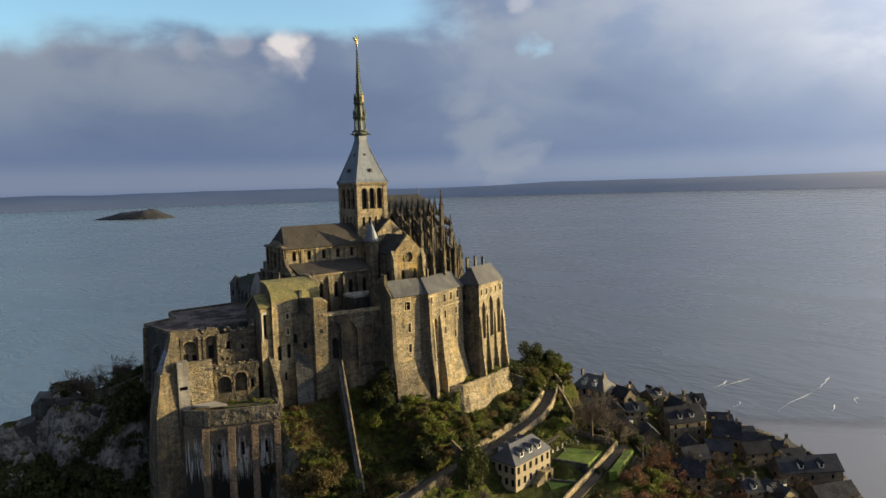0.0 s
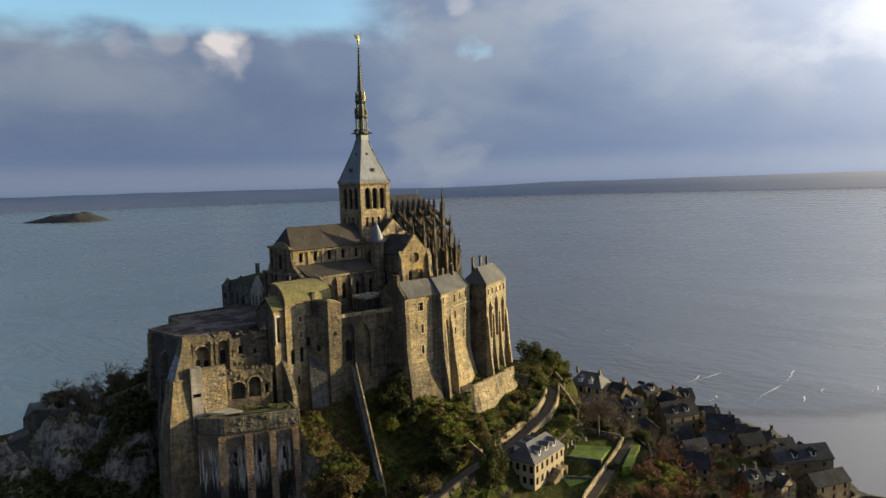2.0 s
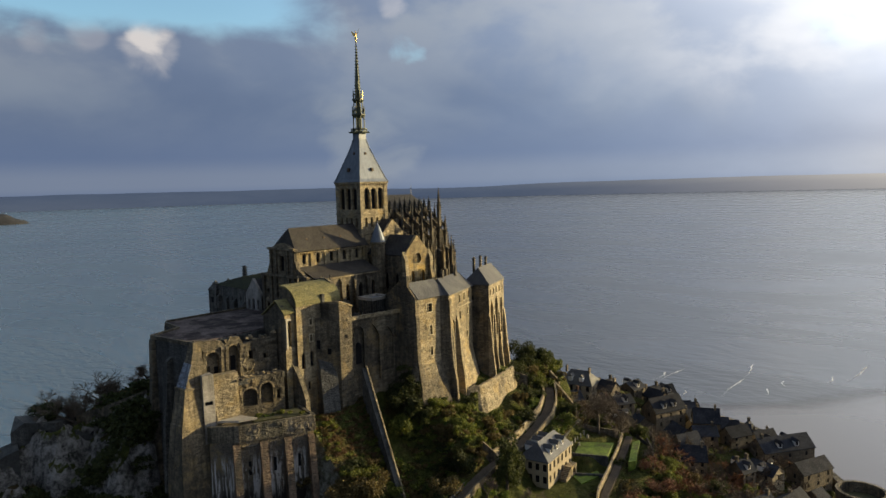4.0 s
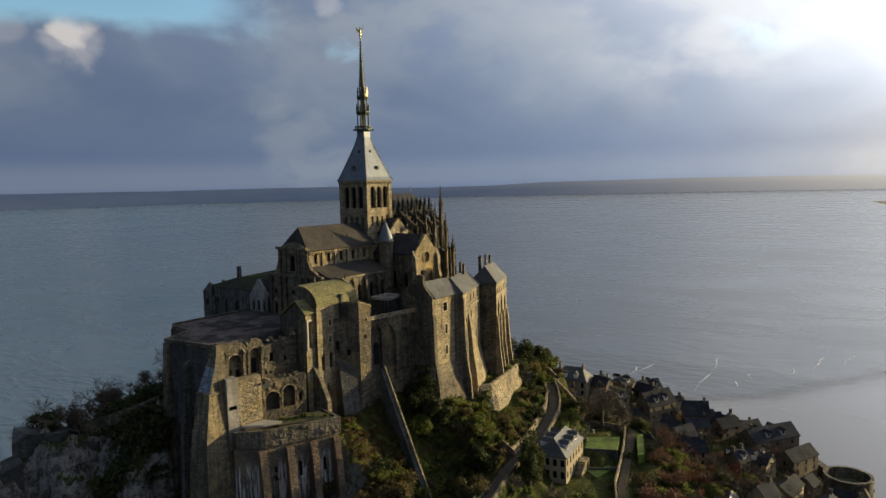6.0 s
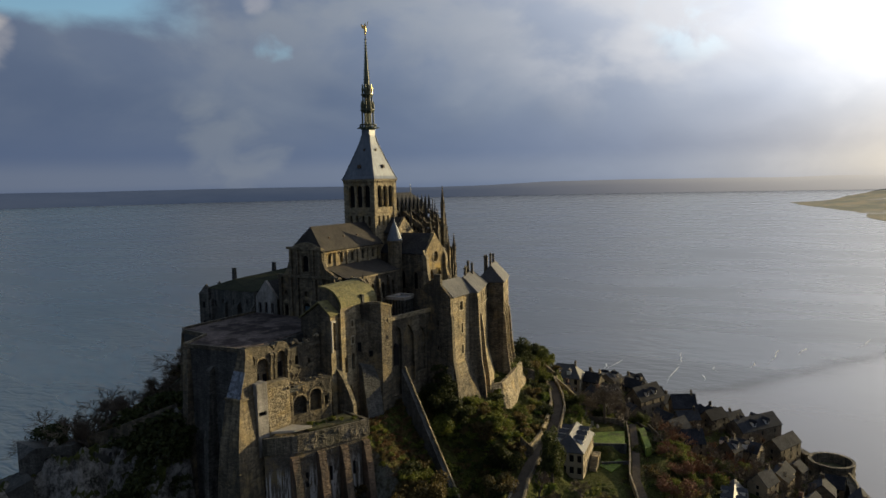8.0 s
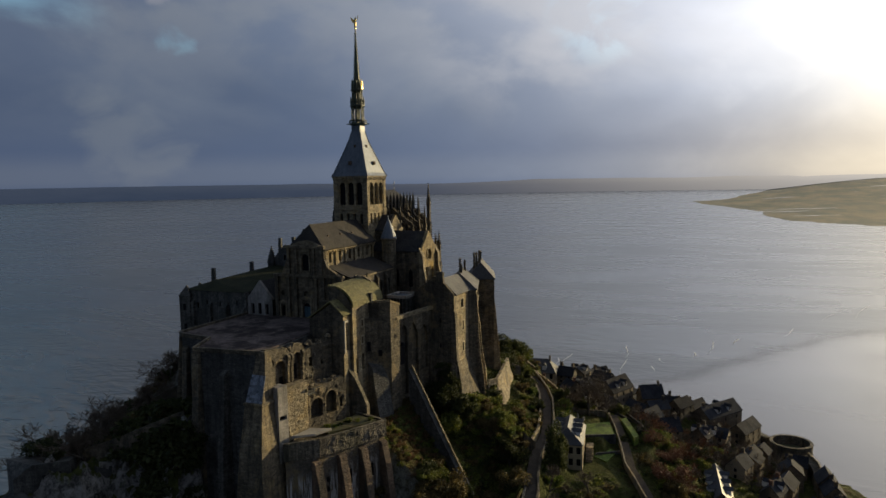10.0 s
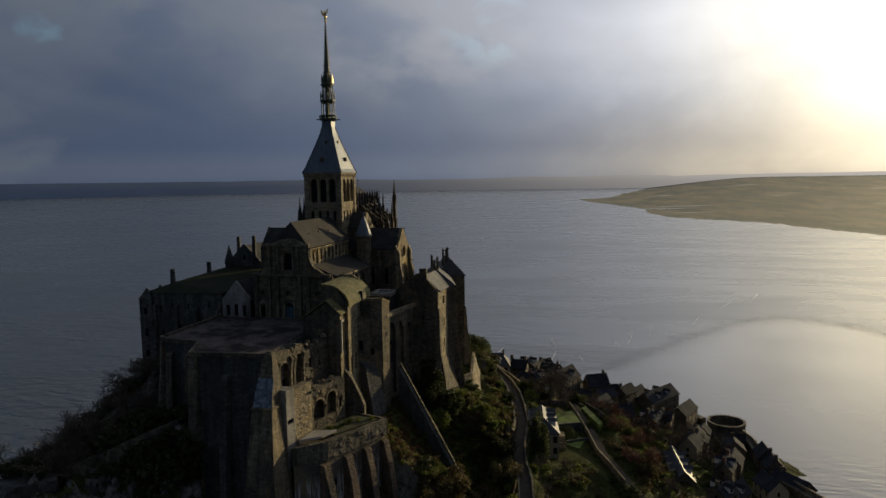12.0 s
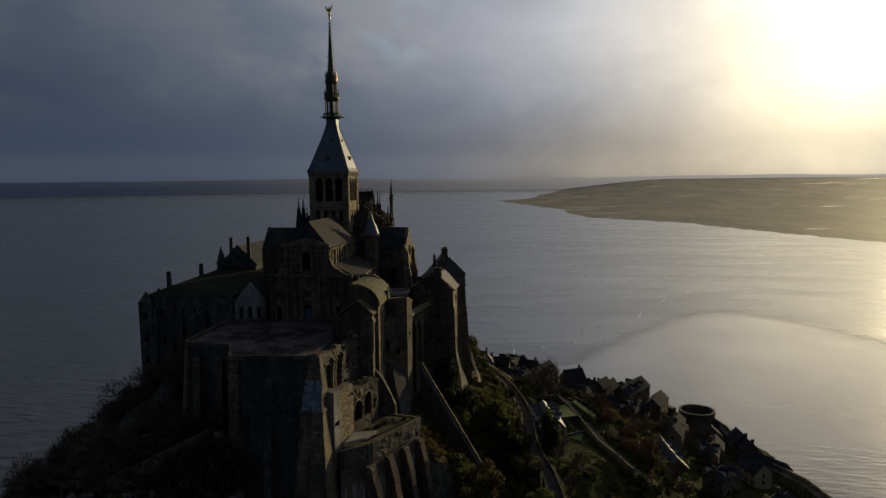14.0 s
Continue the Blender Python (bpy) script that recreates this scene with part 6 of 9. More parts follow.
# ---- the northern monastery ranges ----
def build_north():
    t = thing("north_monastery", (-10, 35, 40), "long dark granite monastery range with turrets and chimneys", "building")
    F = Frame2(-35.0, 19.5, -17.0)  # local x to the east along the terrace, y to the north
    a, b, c, d = (-33.6, 18.9), (-27.0, 46.8), (16.0, 46.0), (16.0, 19.0)
    wl = math.dist(b, a)
    wall_part(t, b, a, 30, 75.0, [("r", 6.0, 64, 1.0, 2.2), ("p", 9.5, 60.5, 2.0, 4.2), ("a", 13.0, 66.8, 1.4, 2.2), ("p", 16.5, 58.5, 2.6, 5.6), ("a", 20.5, 70.0, 2.4, 4.6), ("r", 16.6, 73.2, 0.8, 1.5), ("r", 24.6, 74.0, 0.9, 1.7), ("r", 26.4, 70, 0.8, 1.4), ("r", 5.6, 71.6, 0.9, 1.8), ("r", 10.2, 73.0, 0.8, 1.6)], 1.2, [(wl, 78.3), (0, 76.9)], STONE_NORTH, "wall", deep=0.9)
    for f, w in ((0.12, 1.3), (0.42, 1.5), (0.68, 1.5), (0.97, 1.2)):
        bm = bmesh.new()
        add_profile(bm, (b[0] + (a[0] - b[0]) * f, b[1] + (a[1] - b[1]) * f), (-0.973, 0.23), w, [(-0.4, 30), (2.4, 30), (1.7, 58), (0.9, 66), (0.8, 73.2), (-0.4, 74.8)])
        part("buttress", bm, STONE_NORTH, t)
    wall_part(t, (c[0], c[1]), b, 20, 75.6, [("p", 3 + 4 * k, 62, 1.4, 6) for k in range(9)], 1.2, None, STONE_DARK, "wall")
    bm = bmesh.new()
    add_prism(bm, [(-33.2, 19.6), (-8, 21), (-8, 44.8), (-26, 45.8)], 40, 76.4)
    part("core", bm, STONE_DARK, t)
    # broad low roof
    bm = bmesh.new()
    v = lambda *p: bm.verts.new(p)
    e = [v(-34.0, 18.8, 78.3), v(-27.4, 47.4, 76.9), v(16, 46.6, 77.4), v(16, 20, 78.6), v(-8.0, 20.0, 78.5)]
    r0, r1 = v(-20.0, 42.0, 79.1), v(12, 38.0, 81.2)
    for f in ((e[0], r0, e[1]), (e[1], r0, r1, e[2]), (e[2], r1, e[3]), (e[3], r1, e[4]), (e[4], r1, r0), (e[0], e[4], r0)):
        bm.faces.new(f)
    bm.faces.new(e)
    part("roof", bm, MOSS_DARK, t, "dark mossy slate roof")
    for x, y, w, z0, z1 in ((-27.6, 46.2, 3.4, 30, 75.2), (-23.4, 44.8, 2.6, 60, 75.6)):
        bm = bmesh.new()
        add_box(bm, (x, y, z0), (w, w, z1 - z0), 15)
        add_rings(bm, (x, y), [(w * 0.74, z1), (w * 0.76, z1 + 0.2), (0.1, z1 + 3.2)], 4, radians(60))
        tur = part("corner_turret", bm, STONE_NORTH, t)
        if z0 < 40:
            for zw, hw_ in ((71.0, 1.9), (64.6, 2.2), (58.6, 2.0), (52.8, 1.8)):
                bm = bmesh.new()
                add_box(bm, (x - w * 0.483, y - w * 0.13, zw), (0.14, 0.95, hw_), 15)
                part("window", bm, GLASS_AND_VOID, tur)
    for x, y, z0, z1 in ((-16.2, 45.6, 74, 82.3), (1.0, 44.2, 76, 82.5), (7.6, 36.8, 80, 90.2), (7.0, 30.8, 80, 90.6)):
        bm = bmesh.new()
        add_box(bm, (x, y, z0), (1.5, 1.3, z1 - z0), 10, 0.72)
        add_box(bm, (x, y, z1 - 0.3), (1.2, 1.05, 0.3), 10)
        part("chimney", bm, STONE_DARK, t)
    # higher eastern hall and its spike turret
    bm = bmesh.new()
    add_prism(bm, [(7.2, 28.4), (30, 28.4), (30, 40.4), (7.2, 40.4)], 40, 81.6)
    part("hall", bm, STONE_DARK, t)
    wall_part(t, (6.6, 40.4), (6.6, 28.4), 60, 81.6, [("r", 6.0, 82.6, 0.9, 1.8), ("p", 3.4, 76.5, 1.2, 3.4), ("p", 8.6, 76.5, 1.2, 3.4)], 0.8, [(12.0, 82.0), (6.0, 88.0), (0, 82.0)], STONE_DARK, "hall_gable")
    gable_roof(t, W0, 7.5, 30, 28.4, 40.4, 81.6, 87.2, "x", 0.3, SLATE, name="hall_roof")
    bm = bmesh.new()
    add_rings(bm, (7.0, 40.2), [(1.5, 60), (1.5, 81.4), (1.75, 81.6), (0.06, 87.6)], 8)
    part("spike_turret", bm, STONE_DARK, t)
    # gabled porch lodge beside the west front
    p = thing("porch_lodge", (-31, 13, 72), "small gabled stone lodge with three tall windows beside the terrace", "building")
    wall_part(p, (-33.8, 18.0), (-33.8, 9.6), 71.5, 76.8, [("r", 1.7, 72.4, 1.1, 3.0), ("r", 4.1, 72.4, 1.2, 3.2), ("r", 6.5, 72.4, 1.1, 3.0)], 0.9, [(8.4, 77.0), (4.2, 82.0), (0, 77.0)], STONE_LODGE, "wall")
    wall_part(p, (-33.8, 9.6), (-26, 9.6), 71.5, 76.8, (), 0.8, None, STONE, "wall")
    wall_part(p, (-26, 18.0), (-33.8, 18.0), 71.5, 76.8, (), 0.8, None, STONE, "wall")
    gable_roof(p, Frame2(0, 0), -33.3, -25, 9.6, 18.0, 76.7, 81.5, "x", 0.25, SLATE, name="roof")


build_north()


# ---- the mount, the sea and the far shores ----
COAST = (88, 66, 72, 90, 110, 120, 130, 134, 136, 134, 138, 140, 141, 144, 148, 146)  # metres from the middle, every 22.5 degrees from the east
WAY = ((50.5, -36.0, 40.6), (46.5, -41.5, 38.6), (42, -44.8, 37.6), (36, -48.5, 36.8), (28, -52.2, 35.8), (15, -55.8, 34.8), (4, -58.2, 33.8), (-5, -58.6, 33.0), (-12, -59.2, 32.5), (-22, -61.2, 32.0), (-30, -63.5, 31.5), (-40, -65.0, 30.6), (-54, -66.5, 28.5))
LANE = ((47.5, -71.0, 26.6), (34, -75.4, 26.0), (22, -79.0, 25.2), (10, -82.2, 24.2), (2, -86.0, 23.6), (-12, -92.5, 21.5))


def smooth(a, b, v):
    v = min(1.0, max(0.0, (v - a) / (b - a)))
    return v * v * (3 - 2 * v)


def lie(x, y):
    """Height of the rock at a plan point."""
    cx, cy = x - 5.0, y + 15.0
    r = math.hypot(cx, cy)
    a = (math.atan2(cy, cx) / (2 * math.pi) * 16) % 16
    i = int(a)
    s = r / (COAST[i % 16] * (1 - (a - i)) + COAST[(i + 1) % 16] * (a - i))
    z = 68 * math.exp(-1.9 * s) - 9.2 * s
    if s > 1:
        z = 1.0 - (s - 1) * 30
    # western ridge with its cliff, and the knoll under the bastion
    ridge = 54 * smooth(-102, -93, x) * smooth(-2, 20, y + 0.18 * (x + 80) * -1) * (1 - smooth(30, 66, y)) * (1 - smooth(-45, -30, x))
    z = max(z, ridge - 2 * smooth(-60, -100, x) - 4)
    knoll = 36 * math.exp(-((x + 72) / 26) ** 2 - ((y + 8) / 22) ** 2)
    z = max(z, knoll - 4)
    # wooded apron at the cliff's foot
    z = max(z, 40 * math.exp(-((x + 103) / 15) ** 2 - ((y - 12) / 26) ** 2) - 3)
    z = max(z, 47 * smooth(-113, -105, x) * smooth(16, 24, y) * (1 - smooth(34, 60, y)) * (1 - smooth(-92, -86, x)) - 4)
    # wooded shoulder north-west of the monastery
    z = max(z, (57.0 - 0.78 * (y - 36)) * smooth(-60, -47, x) * (1 - smooth(-22, 0, x)) * smooth(22, 30, y) - 1.0)
    # bank that climbs from the ridge to the terrace's western foot
    f = ((x + 83) * 12 - (y - 27) * 22) / 628
    if -0.25 < f < 1.12 and x < -56:
        west = (-(x + 83) * 22 - (y - 27) * 12) / 25.06
        z = max(z, 48.4 + 8.6 * min(1.0, max(0.0, f)) - 1.45 * max(0.0, west - 1.2) - 40 * max(0.0, -f) - 60 * max(0.0, f - 1.0))
    # scarp below the southern ranges
    t = smooth(-24, -12, x)
    scarp = (50.5 - 1.15 * max(0.0, -30 - y)) * (1 - t) + (47.0 - 0.75 * max(0.0, -39 - y)) * t
    w = smooth(-54, -47, x) * (1 - smooth(-3, 1, x)) * smooth(-62, -54, y) * (1 - smooth(-26, -22, y))
    z = z * (1 - w) + scarp * w
    # the spur that carries the upper village
    z += 12.5 * math.exp(-((y + 48) / 15) ** 2) * smooth(60, 88, x) * (1 - smooth(116, 142, x)) + 6 * math.exp(-((y + 92) / 20) ** 2 - ((x - 96) / 18) ** 2)
    # levelled gardens
    g = smooth(-10, -2, x) * (1 - smooth(46, 54, x)) * smooth(-92, -84, y) * (1 - smooth(-62, -58, y))
    z = z * (1 - g) + (25.0 + 2.9 * smooth(16, 21, x) * smooth(-75, -71.5, y)) * g
    # shelf of the upper gate, east of the lodgings
    z = max(z, 41 * smooth(-50, -41, y) * smooth(24, 34, x) * (1 - smooth(56, 76, x)) * (1 - smooth(-4, 22, y)) - 4 * smooth(56, 76, x) - (5 if z < 4 else 0))
    # bank behind the retaining wall
    k = (y + 42.9 - (x - 5.2) * 0.173)
    if 3.5 < x < 29.5 and 0.4 < k < 9:
        z = max(z, 47.4 + 0.12 * k)
    elif 1 < x < 31 and -11 < k <= 0.4:
        z = min(z, 42.2 + 0.5 * k)
    n = noise.noise(Vector((x * 0.05, y * 0.05, 0.3))) * 2.6 + noise.noise(Vector((x * 0.15, y * 0.15, 1.3))) * 1.1 + noise.noise(Vector((x * 0.4, y * 0.4, 2.3))) * 0.45
    if x < -55 and y < 34:  # broken cliff face
        k = smooth(-55, -66, x) * smooth(34, 24, y) * smooth(6, 20, z)
        n += k * (9.0 * abs(noise.noise(Vector((x * 0.09, y * 0.09, 4.0)))) + 4.2 * noise.noise(Vector((x * 0.22, y * 0.22, 7.0))) + 2.6 * noise.noise(Vector((x * 0.45, y * 0.45, 9.0))) + 1.7 * abs(noise.noise(Vector((x * 0.9, y * 0.9, 2.0)))) - 2.8)
    z += n * (1 - g) * smooth(1.12, 0.98, s)
    if -62 < x < 62 and -104 < y < -28:
        z = beside_way(x, y, z, WAY, 1.9)
        z = beside_way(x, y, z, LANE, 0.2)
    return z


def beside_way(x, y, z, line, rise):
    """Ground cut or filled to carry a path; it stands higher on the uphill side."""
    best = None
    for (ax, ay, az), (bx, by, bz) in zip(line, line[1:]):
        dx, dy = bx - ax, by - ay
        f = min(1.0, max(0.0, ((x - ax) * dx + (y - ay) * dy) / (dx * dx + dy * dy)))
        ex, ey = x - ax - dx * f, y - ay - dy * f
        d = math.hypot(ex, ey)
        if best is None or d < best[0]:
            best = (d, az + (bz - az) * f, dx * ey - dy * ex)
    d, pz, side = best
    if d < 2.3:
        return pz - 0.4
    if d > 8:
        return z
    k = smooth(2.3, 8, d)
    return (pz - 0.4 + (rise if side < 0 else -1.2)) * (1 - k) + z * k


def mount_material():
    m, nt, p, N, L = material("rock_and_scrub")
    g = N("ShaderNodeNewGeometry")

    def tex(scale, detail=8, rough=0.7):
        n = N("ShaderNodeTexNoise")
        n.inputs["Scale"].default_value, n.inputs["Detail"].default_value, n.inputs["Roughness"].default_value = scale, detail, rough
        L(g.outputs["Position"], n.inputs["Vector"])
        return n.outputs[0]

    def mix(f, a, b):
        x = N("ShaderNodeMix")
        x.data_type = "RGBA"
        L(f, x.inputs[0])
        for sock, v in ((x.inputs[6], a), (x.inputs[7], b)):
            if isinstance(v, tuple):
                sock.default_value = (*v, 1)
            else:
                L(v, sock)
        return x.outputs[2]

    def rng(v, a, b):
        k = N("ShaderNodeMapRange")
        L(v, k.inputs[0])
        k.inputs[1].default_value, k.inputs[2].default_value = a, b
        return k.outputs[0]

    n1, n2, n3, crag = tex(0.09), tex(0.6), tex(2.2, 5), tex(0.42, 12, 0.8)
    soil = mix(rng(n2, 0.35, 0.65), (0.032, 0.042, 0.011), (0.10, 0.108, 0.03))
    soil = mix(rng(n1, 0.5, 0.66), soil, (0.062, 0.042, 0.022))
    rock = mix(rng(crag, 0.42, 0.56), (0.075, 0.071, 0.063), (0.38, 0.365, 0.34))
    rock = mix(rng(tex(0.16, 10, 0.78), 0.55, 0.62), rock, (0.032, 0.034, 0.022))
    sep = N("ShaderNodeSeparateXYZ")
    L(g.outputs["True Normal"], sep.inputs[0])
    s = N("ShaderNodeMath")
    s.operation = "ADD"
    L(sep.outputs[2], s.inputs[0])
    sc = N("ShaderNodeMath")
    sc.operation = "MULTIPLY_ADD"
    L(n2, sc.inputs[0])
    sc.inputs[1].default_value, sc.inputs[2].default_value = 0.6, -0.3
    L(sc.outputs[0], s.inputs[1])
    px = N("ShaderNodeSeparateXYZ")
    L(g.outputs["Position"], px.inputs[0])
    turf = N("ShaderNodeMath")
    turf.operation = "MAXIMUM"
    L(rng(s.outputs[0], 0.54, 0.66), turf.inputs[0])
    L(rng(px.outputs[0], -54, -44), turf.inputs[1])  # only the western crag is bare
    L(mix(turf.outputs[0], rock, soil), p.inputs["Base Color"])
    p.inputs["Roughness"].default_value = 0.95
    p.inputs["Specular IOR Level"].default_value = 0.08
    b = N("ShaderNodeBump")
    b.inputs["Strength"].default_value, b.inputs["Distance"].default_value = 1.0, 1.6
    ad = N("ShaderNodeMath")
    ad.operation = "ADD"
    L(crag, ad.inputs[0])
    L(n2, ad.inputs[1])
    L(ad.outputs[0], b.inputs["Height"])
    L(b.outputs[0], p.inputs["Normal"])
    return m


def build_mount():
    bm = bmesh.new()
    step = 0.95
    xs, ys = np.arange(-150, 182, step), np.arange(-182, 126, step)
    vs = [[bm.verts.new((x, y, lie(x, y))) for x in xs] for y in ys]
    for j in range(len(ys) - 1):
        for i in range(len(xs) - 1):
            q = (vs[j][i], vs[j][i + 1], vs[j + 1][i + 1], vs[j + 1][i])
            if max(v.co.z for v in q) > -3:
                bm.faces.new(q)
    bmesh.ops.delete(bm, geom=[v for v in bm.verts if not v.link_faces], context="VERTS")
    simple("ground", bm, mount_material(), "rocky granite mount with scrub and bare cliffs", "hill", "structure")


def sea_material():
    m, nt, p, N, L = material("muddy_tidal_water")
    g = N("ShaderNodeNewGeometry")

    def tex(scale, stretch, detail=6, rough=0.6, turn=0.5, dist=0.0):
        mp = N("ShaderNodeMapping")
        mp.inputs["Scale"].default_value, mp.inputs["Rotation"].default_value = stretch, (0, 0, turn)
        L(g.outputs["Position"], mp.inputs[0])
        n = N("ShaderNodeTexNoise")
        n.inputs["Scale"].default_value, n.inputs["Detail"].default_value, n.inputs["Roughness"].default_value = scale, detail, rough
        n.inputs["Distortion"].default_value = dist
        L(mp.outputs[0], n.inputs["Vector"])
        return n.outputs[0]

    def rng(v, a, b, lo=0.0, hi=1.0):
        k = N("ShaderNodeMapRange")
        L(v, k.inputs[0])
        for i, w in enumerate((a, b, lo, hi)):
            k.inputs[i + 1].default_value = w
        return k.outputs[0]

    broad = tex(0.0022, (1, 1.6, 1), 6, 0.6, 0.9)
    bars = tex(0.016, (1, 0.35, 1), 2, 0.5, 1.1, 1.2)
    waves = tex(0.16, (1, 0.5, 1), 2, 0.45, -0.8, 0.8)
    swell = tex(0.05, (1, 0.4, 1), 2, 0.45, -0.7, 1.4)
    mix = N("ShaderNodeMix")
    mix.data_type = "RGBA"
    L(rng(broad, 0.35, 0.65), mix.inputs[0])
    mix.inputs[6].default_value, mix.inputs[7].default_value = (0.050, 0.057, 0.060, 1), (0.082, 0.088, 0.088, 1)
    L(mix.outputs[2], p.inputs["Base Color"])
    L(rng(bars, 0.3, 0.7, 0.24, 0.31), p.inputs["Roughness"])
    p.inputs["IOR"].default_value = 1.78
    a = N("ShaderNodeMath")
    a.operation = "MULTIPLY_ADD"
    L(bars, a.inputs[0])
    a.inputs[1].default_value = 0.2
    sw = N("ShaderNodeMath")
    sw.operation = "MULTIPLY_ADD"
    L(swell, sw.inputs[0])
    sw.inputs[1].default_value = 1.0
    L(waves, sw.inputs[2])
    L(sw.outputs[0], a.inputs[2])
    b = N("ShaderNodeBump")
    # the open bay lies smoother than the channels round the mount
    out = N("ShaderNodeVectorMath")
    out.operation = "LENGTH"
    L(g.outputs["Position"], out.inputs[0])
    lee, wind = N("ShaderNodeVectorMath"), N("ShaderNodeMath")
    lee.operation, wind.operation = "DOT_PRODUCT", "MULTIPLY"
    L(g.outputs["Position"], lee.inputs[0])
    lee.inputs[1].default_value = (-0.35, 1.0, 0)
    L(rng(lee.outputs["Value"], -260, 160, 0.24, 0.85), wind.inputs[0])
    L(rng(out.outputs["Value"], 150, 1300, 1.0, 0.22), wind.inputs[1])
    L(wind.outputs[0], b.inputs["Strength"])
    b.inputs["Distance"].default_value = 1.1
    L(a.outputs[0], b.inputs["Height"])
    L(b.outputs[0], p.inputs["Normal"])
    return m


def wet_sand_material():
    m, nt, p, N, L = material("wet_mirror_sand")
    g = N("ShaderNodeNewGeometry")
    n = N("ShaderNodeTexNoise")
    n.inputs["Scale"].default_value, n.inputs["Detail"].default_value = 0.02, 6
    L(g.outputs["Position"], n.inputs["Vector"])
    k = N("ShaderNodeMapRange")
    L(n.outputs[0], k.inputs[0])
    k.inputs[3].default_value, k.inputs[4].default_value = 0.10, 0.26
    L(k.outputs[0], p.inputs["Roughness"])
    p.inputs["Base Color"].default_value = (0.12, 0.108, 0.097, 1)
    p.inputs["IOR"].default_value = 1.75
    b, n2 = N("ShaderNodeBump"), N("ShaderNodeTexNoise")
    n2.inputs["Scale"].default_value, n2.inputs["Detail"].default_value = 0.12, 5
    L(g.outputs["Position"], n2.inputs["Vector"])
    b.inputs["Strength"].default_value, b.inputs["Distance"].default_value = 0.15, 0.4
    # drying ripple marks close inshore
    mp, rp, sx, near, hs = N("ShaderNodeMapping"), N("ShaderNodeTexNoise"), N("ShaderNodeSeparateXYZ"), N("ShaderNodeMapRange"), N("ShaderNodeMath")
    mp.inputs["Scale"].default_value, mp.inputs["Rotation"].default_value = (1.0, 0.3, 1), (0, 0, 0.7)
    L(g.outputs["Position"], mp.inputs[0])
    L(mp.outputs[0], rp.inputs["Vector"])
    rp.inputs["Scale"].default_value, rp.inputs["Detail"].default_value, rp.inputs["Distortion"].default_value = 0.33, 4, 0.5
    L(g.outputs["Position"], sx.inputs[0])
    L(sx.outputs[0], near.inputs[0])
    for k, v in enumerate((96.0, 62.0, 0.0, 4.0)):
        near.inputs[k + 1].default_value = v
    hs.operation = "MULTIPLY_ADD"
    L(rp.outputs[0], hs.inputs[0])
    L(near.outputs[0], hs.inputs[1])
    L(n2.outputs[0], hs.inputs[2])
    L(hs.outputs[0], b.inputs["Height"])
    L(b.outputs[0], p.inputs["Normal"])
    at, tr, ms = N("ShaderNodeAttribute"), N("ShaderNodeBsdfTransparent"), N("ShaderNodeMixShader")
    at.attribute_name = "wet"
    L(at.outputs["Fac"], ms.inputs[0])
    L(tr.outputs[0], ms.inputs[1])
    L(p.outputs[0], ms.inputs[2])
    L(ms.outputs[0], nt.nodes["Material Output"].inputs[0])
    return m


def marsh_material():
    m, nt, p, N, L = material("salt_marsh")
    g = N("ShaderNodeNewGeometry")

    def tex(scale, stretch, detail=7):
        mp = N("ShaderNodeMapping")
        mp.inputs["Scale"].default_value = stretch
        L(g.outputs["Position"], mp.inputs[0])
        n = N("ShaderNodeTexNoise")
        n.inputs["Scale"].default_value, n.inputs["Detail"].default_value, n.inputs["Roughness"].default_value = scale, detail, 0.65
        L(mp.outputs[0], n.inputs["Vector"])
        return n.outputs[0]

    def rng(v, a, b, lo=0.0, hi=1.0):
        k = N("ShaderNodeMapRange")
        L(v, k.inputs[0])
        for i, w in enumerate((a, b, lo, hi)):
            k.inputs[i + 1].default_value = w
        return k.outputs[0]

    broad, pools, fine = tex(0.0085, (0.35, 1, 1)), tex(0.006, (1.6, 0.35, 1), 5), tex(0.05, (0.3, 1, 1))
    mx = N("ShaderNodeMix")
    mx.data_type = "RGBA"
    L(rng(broad, 0.40, 0.60), mx.inputs[0])
    mx.inputs[6].default_value, mx.inputs[7].default_value = (0.046, 0.060, 0.020, 1), (0.195, 0.158, 0.068, 1)
    m2 = N("ShaderNodeMix")
    m2.data_type, m2.blend_type = "RGBA", "MULTIPLY"
    m2.inputs[0].default_value = 0.6
    L(mx.outputs[2], m2.inputs[6])
    L(rng(fine, 0.3, 0.7, 0.35, 1.35), m2.inputs[7])
    wet = rng(pools, 0.635, 0.655)
    m3 = N("ShaderNodeMix")
    m3.data_type = "RGBA"
    L(wet, m3.inputs[0])
    L(m2.outputs[2], m3.inputs[6])
    m3.inputs[7].default_value = (0.12, 0.11, 0.09, 1)
    L(m3.outputs[2], p.inputs["Base Color"])
    L(rng(wet, 0, 1, 0.75, 0.08), p.inputs["Roughness"])
    return m


def ribbon(bm, pts, widths, z, crest=0.0):
    """Tapering band along plan points, raised along its middle."""
    rows = []
    for i, (x, y) in enumerate(pts):
        a, b = pts[max(0, i - 1)], pts[min(len(pts) - 1, i + 1)]
        d = Vector((b[0] - a[0], b[1] - a[1])).normalized()
        w = widths[i] if isinstance(widths, (list, tuple)) else widths
        rows.append((bm.verts.new((x - d.y * w / 2, y + d.x * w / 2, z)), bm.verts.new((x, y, z + crest * w)), bm.verts.new((x + d.y * w / 2, y - d.x * w / 2, z))))
    for (a, m, b), (c, n, d) in zip(rows, rows[1:]):
        bm.faces.new((a, c, n, m))
        bm.faces.new((m, n, d, b))


